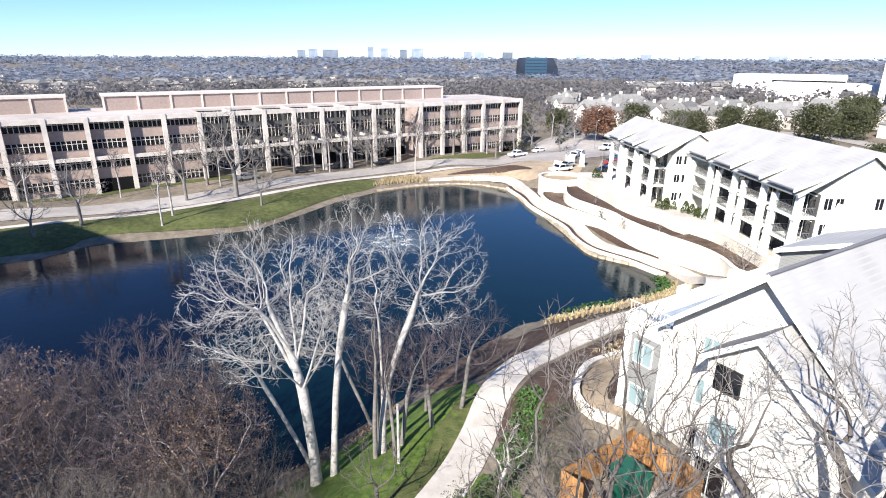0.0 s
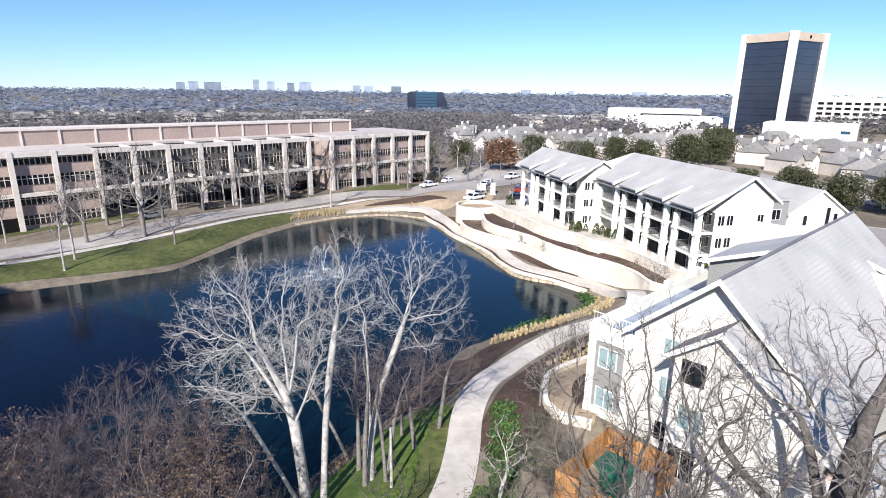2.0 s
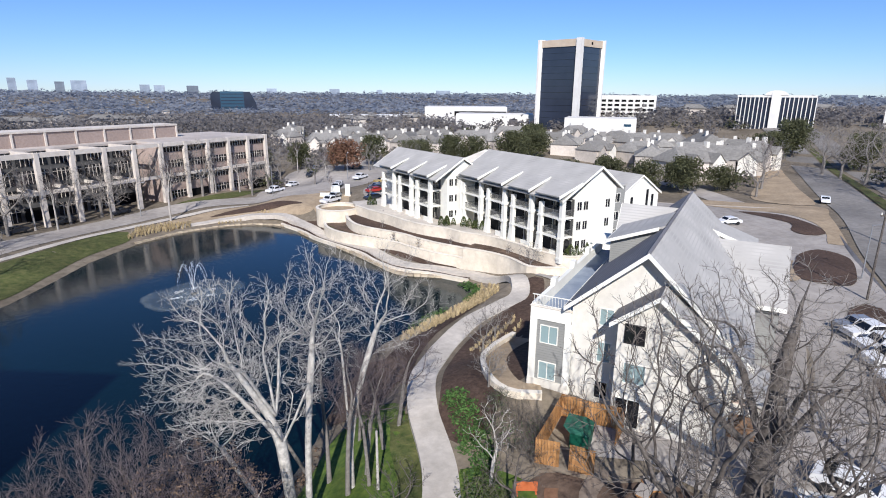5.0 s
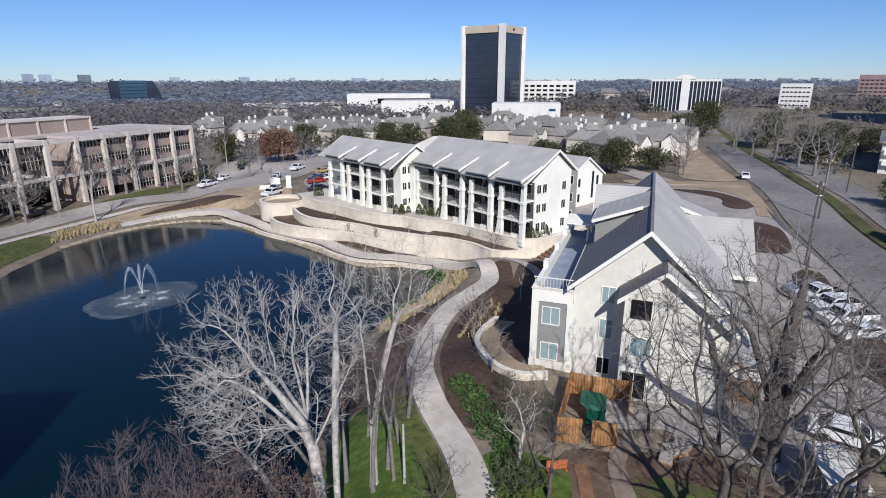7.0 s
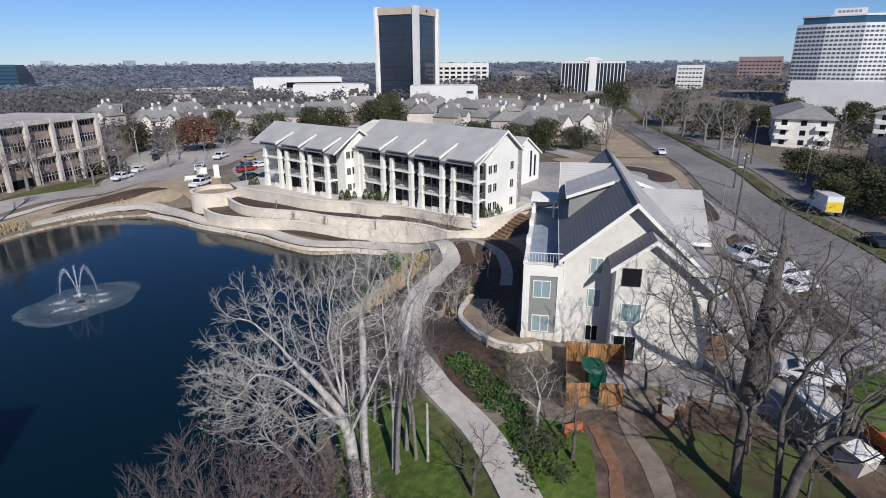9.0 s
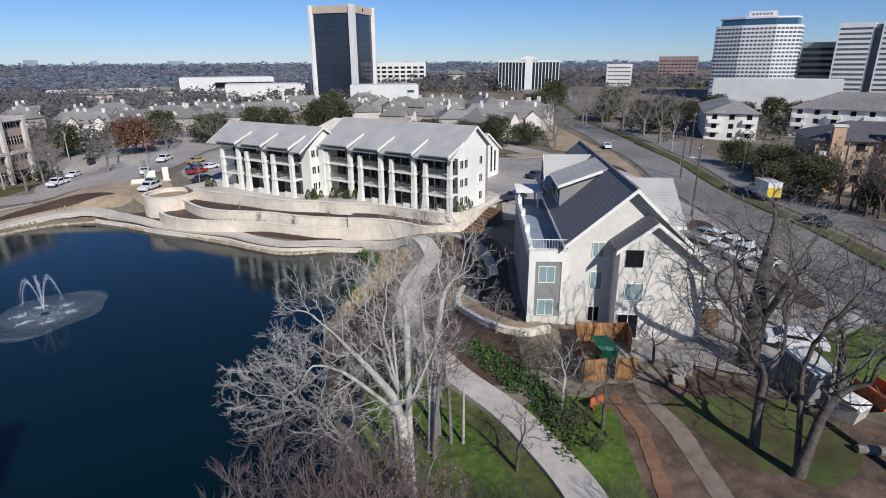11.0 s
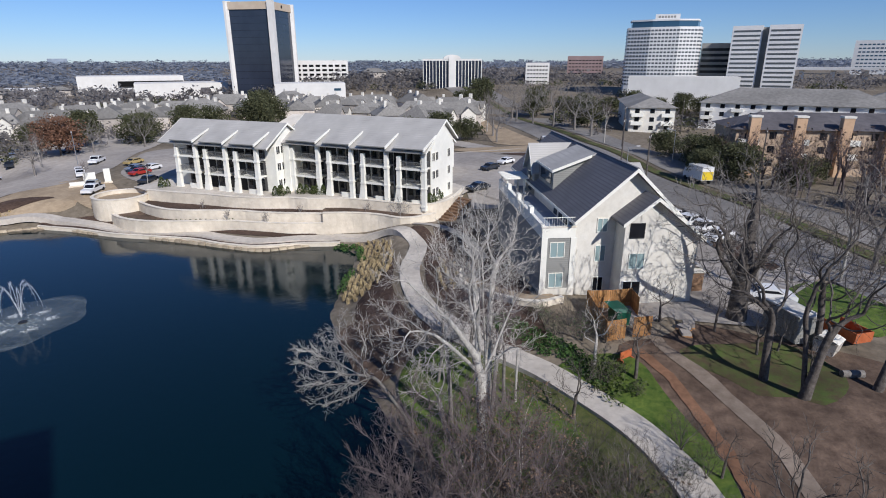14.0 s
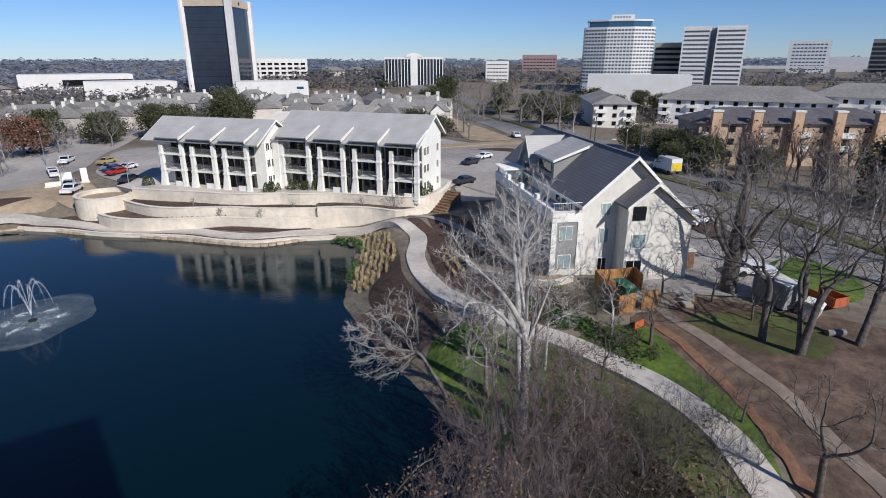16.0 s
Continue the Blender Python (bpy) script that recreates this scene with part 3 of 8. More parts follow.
ribbon("lake_walk", [(-120, 60), (-72, 87.5), (-57, 95.5), (-49, 102.5), (-40.5, 110), (-30, 119), (-20, 130), (-8, 140.5), (2, 144), (12, 143.5)], 2.0, "concrete", "pale sidewalk along the lake", "sidewalk", 0.14)
ribbon("office_drive", [(-125, 70), (-82, 94), (-62, 101.5), (-50, 109.5), (-40, 120), (-30, 130), (-18, 142), (-6, 150), (8, 152.5), (22, 147), (32, 144), (46, 152), (62, 164), (84, 181), (120, 200)],
       9.0, "drive", "sun-bleached concrete office drive", "road", 0.10, step=2.0)
patch("parking_lot", [(38, 121), (40, 136), (50, 146), (62, 155), (75, 150), (66, 128), (54, 116)], "drive", "pale concrete parking lot beside the apartments", "parking lot", 0.12, 2.0)
patch("parking_lot", [(16, 151), (30, 148), (42, 152), (60, 166), (82, 184), (94, 206), (72, 208), (52, 192), (32, 174), (22, 166)], "drive", "pale worn concrete yard beside the drive", "parking lot", 0.06, 2.5)
patch("parking_lot", [(30, 172), (34, 160), (46, 168), (54, 182), (48, 196), (34, 190)], "drive", "worn concrete parking lot", "parking lot", 0.10, 2.5)
patch("parking_lot", [(13, 19.5), (15, 11), (22, 9.8), (32, 5.5), (62, 25), (96, 48), (112, 62), (90, 88), (62, 92), (57, 60), (49, 55), (52, 40), (44, 26), (28, 17), (19, 14.5)], "drive",
      "pale concrete parking lot behind the houses", "parking lot", 0.08, 2.5, rounded=False)
STREET = [(12, -14), (30, -1.5), (45, 8.2), (60, 17.6), (87, 34.6), (115, 52), (145, 73), (175, 92), (205, 112), (240, 138), (300, 185)]
ribbon("street", STREET, 9.6, "asphalt", "worn grey-brown street", "road", 0.12, step=3.0)
ribbon("median", [(p[0] + 3.6, p[1] - 5.6) for p in STREET], 2.6, "thin_grass", "grass median between the lanes", "grass", 0.16, step=3.0)
ribbon("street", [(p[0] + 7.4, p[1] - 11.4) for p in STREET], 8.0, "asphalt", "worn grey-brown street", "road", 0.12, step=3.0)
ribbon("cross_street", [(100, 66), (112, 84), (122, 104), (128, 130), (120, 165), (105, 185)], 7.0, "drive", "side street between houses", "road", 0.14, step=3.0)
patch("parking_lot", [(10.2, 22.6), (13.2, 20), (15.2, 12), (20, 13.6), (28, 17.2), (44, 26), (52, 40), (49, 55), (57, 60), (46, 36.5), (20.4, 19.4), (15.2, 26.4)], "drive", "pale dusty concrete apron round the house", "parking lot", 0.075, 1.2, rounded=False)
patch("mulch_island", [(70.9, 41.8), (76.5, 44.2), (82.3, 44.3), (81.4, 39.5), (73.4, 34.7), (65.3, 31.8), (61.9, 36), (66, 39.4)], "mulch", "dark brown mulch island in the parking lot", "mulch", 0.2, 1.5)
patch("sand_bed", [(58.6, 38.6), (63, 41.2), (67.9, 43), (71.2, 42.4), (66.4, 39.9), (61.9, 36.2), (59.4, 36.6)], "sand", "pale tan soil beside the mulch island", "soil", 0.18, 1.2)
patch("mulch_island", [(98.6, 68.8), (101.6, 62.3), (98.0, 53.4), (93.3, 48.7), (90.1, 50.3), (91.2, 53.6), (95.8, 56.2), (97.6, 62)], "mulch", "dark mulch strip round the end of the parking lot", "mulch", 0.2, 1.5)
patch("dry_verge", [(104, 84), (113, 69), (117, 61), (108, 55.4), (98.7, 49.2), (88.8, 43.0), (87.6, 45.4), (94, 49), (99.8, 54.6), (103.4, 62), (100.9, 70), (99, 80)], "sand", "pale dormant grass between parking lot and street", "grass", 0.15, 2.0)
patch("dry_verge", [(119, 64), (140, 79), (165, 96), (190, 113), (186, 118), (160, 102), (136, 88), (116, 76)], "sand", "pale dormant grass beside the street", "grass", 0.10, 2.5)
patch("mulch_island", [(33, 9.5), (50, 20), (60, 26), (57, 28), (44, 21), (33, 13.5)], "mulch", "mulch strip beside parked cars", "mulch", 0.2, 1.5)

# ---------------------------------------------------------------- terraces and stone edge of the lake
LOWER = [(21.5, 112.5), (20.6, 108.5), (21.0, 103.8), (23.0, 99.0), (25.4, 94.8), (27.6, 90.6), (28.8, 86), (30.6, 80.8), (33.3, 75.4)]
LOWER_RIGHT = [(33.3, 75.4), (35.6, 71), (36.6, 66.6), (36.4, 62.2), (38.2, 60.0), (41.4, 58.6)]
MIDDLE = [(26.8, 113.5), (25.2, 108.5), (24.4, 103), (25.2, 98.5), (27.2, 94.4), (29.2, 90), (29.9, 86.4), (31.4, 81.6), (33.4, 77.2), (34.0, 75.0)]
UPPER = [(28.6, 112), (29.4, 106), (30.8, 99), (31.6, 93), (33.2, 88), (35.2, 84.2), (36.0, 80.6), (37.6, 77.6), (39.2, 74), (39.9, 69), (40.2, 63.5), (41.6, 59.4), (46.5, 58.2), (55, 59.6)]


def retaining_wall(line, z0, z1, label, thick=0.45, step=1.2):
    t = thing("retaining_wall", label, "retaining wall", group="terrace walls")
    pts = [p[:2] for p in smooth_line(line, step)]
    part("stonework", Mesh().wall_line(pts, thick, z0, z1), "limestone", t)
    part("coping", Mesh().wall_line(pts, thick + 0.14, z1 + 0.003, z1 + 0.12), "cap", t, "smooth pale coping stone")
    return t


retaining_wall(LOWER, 1.2, 4.25, "curved cream limestone retaining wall above the path")
retaining_wall(LOWER_RIGHT, 1.8, 6.0, "tall cream limestone retaining wall above the path")
retaining_wall(MIDDLE, 3.0, 5.7, "curved cream limestone wall of the middle terrace")
retaining_wall(UPPER[:11], 4.0, 7.3, "long cream limestone wall below the apartments")
retaining_wall(UPPER[10:], 4.5, 7.4, "limestone wall along the stair beside the apartments")
walk_line = offset_line(smooth_line(PATH_LINE[19:28], 1.2), 2.2)
wall_z = [gz(*p) for p in offset_line(walk_line, -2.2)]
t = thing("garden_wall", "low cream stone wall between path and lake", "garden wall", group="terrace walls")
part("stonework", Mesh().wall_line(walk_line, 0.4, [0.9] * len(walk_line), [WATER + 0.62] * len(walk_line)), "limestone", t)
part("coping", Mesh().wall_line(walk_line, 0.52, [WATER + 0.623] * len(walk_line), [WATER + 0.7] * len(walk_line)), "cap", t)
ribbon("planting_strip", [(*p, min(z + 0.1, WATER + 0.95)) for p, z in zip(offset_line(walk_line, -0.55), wall_z)], 0.85, "mulch", "dark mulch strip between path and low wall", "mulch", step=5.0)
patch("terrace", LOWER + [(36, 74), (36, 80), (32, 88), (28, 100), (27.5, 112)], "soil", "brown soil terrace behind the lower wall", "terrace", flat=4.0, rounded=False)
patch("terrace", MIDDLE + [(37, 77), (36, 82), (34, 88), (31, 99), (29.5, 110), (28, 114)], "mulch", "brown planted terrace behind the middle wall", "terrace", flat=5.35, rounded=False)
patch("terrace", LOWER_RIGHT + [(42, 60.5), (40.5, 66), (39.5, 74), (37.6, 78), (33.6, 76.6)], "soil", "pale soil terrace behind the tall wall", "terrace", flat=5.7, rounded=False)
patch("terrace", UPPER[:12] + [(46.5, 58.2), (60, 58.5), (60, 118), (30, 118)], "concrete", "paved terrace before the apartments", "terrace", flat=7.05, rounded=False)
ribbon("planting_strip", [(21.6, 106), (24.2, 98), (26.8, 92), (27.4, 87.5), (29.4, 80.6), (32, 76)], 1.5, "mulch", "dark mulch strip below the wall", "mulch", 0.12)
patch("mulch_bed", [(19.2, 122), (23, 116), (21.0, 112), (20.2, 104), (22.6, 100.2), (21.2, 106), (20.6, 112)], "mulch", "dark mulch bed below the round wall", "mulch", 0.14, 1.0)
patch("slope", [(24, 128), (31, 136), (34, 131), (29, 121), (23.5, 119)], "sand", "bare sandy slope beside the round wall", "soil", 0.12, 1.0)
patch("slope", [(-10, 136.2), (4, 134.9), (13.5, 132.2), (20.5, 125), (24, 126), (31, 135), (30, 141), (14, 142.6), (0, 142.4)], "sand", "pale bare soil between the lake path and the drive", "soil", 0.07, 1.5)
patch("mulch_bed", [(2, 138), (10, 139.5), (18, 136), (22, 130), (16, 132), (8, 135.5)], "mulch", "brown mulch bed by the drive", "mulch", 0.12, 1.0)


def round_wall():
    t = thing("round_wall", "round cream limestone overlook wall at the lake", "retaining wall", (26.0, 116.2, 1.5), group="terrace walls")
    n, r = 40, 4.6
    ring = [(r * math.cos(2 * math.pi * i / n), r * math.sin(2 * math.pi * i / n)) for i in range(n + 1)]
    part("stonework", Mesh().wall_line(ring, 0.45, 0, 5.0), "limestone", t)
    part("coping", Mesh().wall_line(ring, 0.62, 5.003, 5.14), "cap", t, "smooth pale coping stone")
    part("paving", Mesh().prism([(x * 0.96, y * 0.96, 4.2) for x, y in ring[:-1]], (0, 0, 0.15)), "sand", t, "sandy gravel floor")


round_wall()

# ---------------------------------------------------------------- house by the path


def window(parent, x, y, z, w, h, glass="glass_teal", axis="x", sash=2, frame="white", name="window"):
    """A window set proud of a wall whose outside looks along -x (axis x) or -y (axis y); x, y, z is its lower corner's centre."""
    def put(m, a0, b0, a1, b1, d0, d1):
        if axis == "x":
            m.box(x + d0, y + a0, z + b0, x + d1, y + a1, z + b1)
        else:
            m.box(x + a0, y + d0, z + b0, x + a1, y + d1, z + b1)
    g, f = Mesh(), Mesh()
    put(g, -w / 2, 0, w / 2, h, -0.02, 0.06)
    t = 0.07
    for a0, b0, a1, b1 in ((-w / 2 - t, -t, w / 2 + t, 0), (-w / 2 - t, h, w / 2 + t, h + t), (-w / 2 - t, 0, -w / 2, h), (w / 2, 0, w / 2 + t, h)):
        put(f, a0, b0, a1, b1, -0.07, 0.05)
    for k in range(1, sash):
        c = -w / 2 + w * k / sash
        put(f, c - 0.03, 0, c + 0.03, h, -0.05, 0.04)
    p = part(name, f, frame, parent)
    part("pane", g, glass, p)
    return p


def slab(pts, thick=0.22):
    """A roof plane through four points, with thickness downwards."""
    return Mesh().prism([Vector(p) - Vector((0, 0, thick)) for p in pts], (0, 0, thick))


def lake_house():
    t = thing("house", "cream and grey gabled three-storey house with grey shingle roof", "house", (13.7, 28.85, 0), 31.3)
    base, back = 6.3, 29.3
    # main gabled body; local x runs back along the ridge, local y is to the left of the gable front
    face = 0.62
    body = Mesh().prism([(face, 0, base), (face, 0, 15.35), (face, -5.3, 19.95), (face, -11.7, 14.1), (face, -11.7, base)], (back - face, 0, 0))
    part("wall", body, "cream", t, "cream rendered gable wall")
    left, ridge, right = (0.45, 15.25), (-5.3, 20.32), (-12.75, 13.25)
    part("roof", slab([(-0.28, left[0], left[1]), (back + 0.4, left[0], left[1]), (back + 0.4, ridge[0], ridge[1]), (-0.28, ridge[0], ridge[1])]), "roof_dark", t, "grey shingle roof slope, darkened for its shaded side")
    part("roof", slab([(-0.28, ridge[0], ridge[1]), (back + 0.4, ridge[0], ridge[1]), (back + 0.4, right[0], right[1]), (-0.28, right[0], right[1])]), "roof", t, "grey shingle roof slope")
    part("ridge_cap", Mesh().box(-0.28, -5.42, 20.28, back + 0.4, -5.18, 20.38), "roof_dark", t)
    for a, b in ((left, ridge), (right, ridge)):
        part("rake_board", Mesh().prism([(-0.34, a[0], a[1] - 0.36), (-0.34, b[0], b[1] - 0.36), (-0.34, b[0], b[1] + 0.02), (-0.34, a[0], a[1] + 0.02)], (0.055, 0, 0)), "white", t, "white rake board")
    part("fascia", Mesh().box(-0.28, 0.452, 14.98, back + 0.4, 0.50, 15.28), "white", t)
    part("stone_base", Mesh().box(0.8, -14.0, base - 0.3, 3.6, -11.703, base + 2.9), "brown_stone", t, "brown stone corner base")
    part("base_cap", Mesh().box(0.7, -14.1, base + 2.903, 3.7, -11.703, base + 3.05), "cream", t)
    # projecting bay with its own gable
    bay = Mesh().prism([(-1.8, -3.95, base), (-1.8, -3.95, 15.75), (-1.8, -6.62, 17.65), (-1.8, -11.3, 13.95), (-1.8, -11.3, base)], (2.418, 0, 0))
    part("bay", bay, "cream", t, "projecting cream gabled bay")
    l2, r2, a2 = (-3.45, 15.55), (-12.3, 13.5), (-6.62, 18.02)
    # The bay's left slope takes the shaded shingle colour, its right slope the lit one.
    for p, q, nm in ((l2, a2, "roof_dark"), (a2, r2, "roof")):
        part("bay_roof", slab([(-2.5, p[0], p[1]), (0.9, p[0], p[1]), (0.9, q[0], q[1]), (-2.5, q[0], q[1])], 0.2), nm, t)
        part("rake_board", Mesh().prism([(-2.56, p[0], p[1] - 0.34), (-2.56, q[0], q[1] - 0.34), (-2.56, q[0], q[1] + 0.02), (-2.56, p[0], p[1] + 0.02)], (0.055, 0, 0)), "white", t, "white rake board")
    window(t, -1.8, -5.15, 14.05, 1.3, 1.35, "glass_dark", sash=1, frame="iron")
    window(t, -1.8, -5.35, 10.95, 1.45, 1.5)
    door = window(t, -1.8, -5.1, 7.45, 1.7, 2.15, "glass_dark", name="patio_door")
    door["label"] = "white double patio door"
    for z, h in ((14.0, 1.3), (10.95, 1.6), (7.8, 1.4)):
        window(t, face, -2.65, z, 0.95, h, "glass_teal" if z > 9 else "glass_dark")
    # flat-roofed wing along the lake side with a roof terrace
    wing = Mesh().box(0.5, 0, base, 23.5, 3.3, 13.7)
    part("wing_wall", wing, "siding", t, "grey lap siding")
    part("roof_terrace", Mesh().box(0.8, 0.03, 13.703, 23.2, 3.0, 13.80), "deck", t, "grey roof membrane with sky light in its blue tint")
    par = part("parapet", Mesh().box(0.42, 0.02, 13.5, 0.76, 3.36, 14.55), "white", t, "white parapet")
    part("parapet", Mesh().box(0.76, 3.02, 13.5, 23.5, 3.38, 14.75), "white", t, "white parapet")
    part("parapet_coping", Mesh().box(0.36, -0.02, 14.553, 0.82, 3.42, 14.62), "cap", t)
    for x in (5.5, 11.5, 17.0):
        part("pilaster", Mesh().box(x, 2.98, 14.753, x + 0.9, 3.42, 15.35), "white", t)
    for y in (2.78, -0.12):
        part("corner_board", Mesh().box(0.41, y, base, 0.499, y + 0.58, 13.5), "white", t)
    part("base_band", Mesh().box(0.38, -0.1, 6.9, 0.499, 3.4, 8.2), "cream", t)
    rail = part("balustrade", Mesh().box(0.54, 0.1, 15.5, 0.60, 3.3, 15.56).box(0.55, 0.1, 14.66, 0.59, 3.3, 14.70), "white", t)
    bar = part("baluster", Mesh().box(0.55, 0.15, 14.62, 0.58, 0.17, 15.498), "white", rail)
    for i in range(1, 13):
        share("baluster", bar, rail, pose(0, i * 0.25, 0))
    for z in (11.55, 8.35):
        window(t, 0.5, 1.75, z, 1.35, 1.45)
    # third-storey windows over the roof terrace
    for x in (1.5, 3.4, 5.3, 7.2):
        p = Mesh().box(x, 0.0, 13.95, x + 1.1, 0.06, 15.1)
        part("terrace_window", p, "glass_dark", t)
    # shed dormer and cross gable on the lake side
    dorm = Mesh().prism([(10.7, -0.4, 15.6), (10.7, -0.4, 18.1), (10.7, -4.6, 19.62), (10.7, -4.9, 19.4)], (6.4, 0, 0))
    part("dormer_wall", dorm, "siding", t, "grey sided dormer")
    part("dormer_roof", slab([(10.2, -0.1, 18.3), (17.2, -0.1, 18.3), (17.2, -5.0, 20.15), (10.2, -5.0, 20.15)], 0.2), "roof", t)
    part("dormer_board", Mesh().prism([(10.14, -0.08, 18.02), (10.14, -4.5, 19.66), (10.14, -4.5, 19.98), (10.14, -0.08, 18.33)], (0.055, 0, 0)), "white", t, "white rake board")
    part("dormer_fascia", Mesh().box(10.2, -0.097, 18.05, 17.2, -0.05, 18.3), "white", t)
    part("dormer_window", Mesh().box(11.5, -0.398, 16.5, 16.0, -0.34, 17.7), "glass_dark", t)
    gable = Mesh().prism([(17.3, 0.1, base), (17.3, 0.1, 17.0), (19.4, 0.1, 19.75), (21.5, 0.1, 17.0), (21.5, 0.1, base)], (0, -5.2, 0))
    part("cross_gable", gable, "siding", t, "grey sided cross gable")
    for xa in (16.9, 21.9):
        part("cross_gable_roof", slab([(xa, 0.5, 16.75), (xa, -5.4, 16.75), (19.4, -5.4, 20.1), (19.4, 0.5, 20.1)], 0.2), "roof", t)
        part("rake_board", Mesh().prism([(xa, 0.503, 16.45), (19.4, 0.503, 19.8), (19.4, 0.503, 20.12), (xa, 0.503, 16.77)], (0, 0.05, 0)), "white", t, "white rake board")
    part("gable_window", Mesh().box(18.5, 0.103, 14.2, 20.3, 0.15, 16.6), "glass_dark", t)
    # cross wing on the street side
    cw = Mesh().prism([(15.6, -11.0, base), (27.6, -11.0, base), (27.6, -11.0, 12.9), (21.6, -11.0, 16.6), (15.6, -11.0, 12.9)], (0, -3.8, 0))
    part("cross_wing_wall", cw, "siding", t, "grey sided cross wing")
    for xa, xb in ((15.0, 21.6), (28.2, 21.6)):
        part("cross_wing_roof", slab([(xa, -7.5, 12.75), (xa, -15.3, 12.75), (xb, -15.3, 17.0), (xb, -7.5, 17.0)]), "roof", t)
    part("fascia", Mesh().box(14.93, -15.3, 12.4, 14.985, -9.0, 12.78), "white", t)
    part("street_dormer_roof", slab([(23.0, -7.2, 17.9), (28.4, -7.2, 17.9), (28.4, -12.6, 15.9), (23.0, -12.6, 15.9)], 0.2), "roof", t)
    part("street_dormer_wall", Mesh().prism([(23.3, -7.4, 16), (23.3, -7.4, 17.6), (23.3, -12.2, 15.8), (23.3, -12.2, 13.6)], (4.8, 0, 0)), "cream", t)
    part("street_dormer_board", Mesh().prism([(22.93, -7.3, 17.55), (22.93, -12.65, 15.55), (22.93, -12.65, 15.95), (22.93, -7.3, 17.93)], (0.055, 0, 0)), "white", t)
    # ground-floor porch on the street side
    part("porch_wall", Mesh().box(2.0, -13.8, base, 8.0, -11.703, 9.6), "brick", t, "red brick porch")
    part("porch_roof", slab([(1.6, -11.7, 10.6), (8.4, -11.7, 10.6), (8.4, -14.3, 9.5), (1.6, -14.3, 9.5)]), "roof", t)
    # pergola on the roof terrace
    for x in (18.6, 22.4):
        for y in (0.9, 3.1):
            part("pergola_post", Mesh().box(x, y, 13.8, x + 0.2, y + 0.2, 15.7), "white", t)
    for i in range(12):
        part("pergola_slat", Mesh().box(18.3 + i * 0.40, 0.5, 15.703, 18.53 + i * 0.40, 3.6, 15.85), "white", t)
    return t


lake_house()


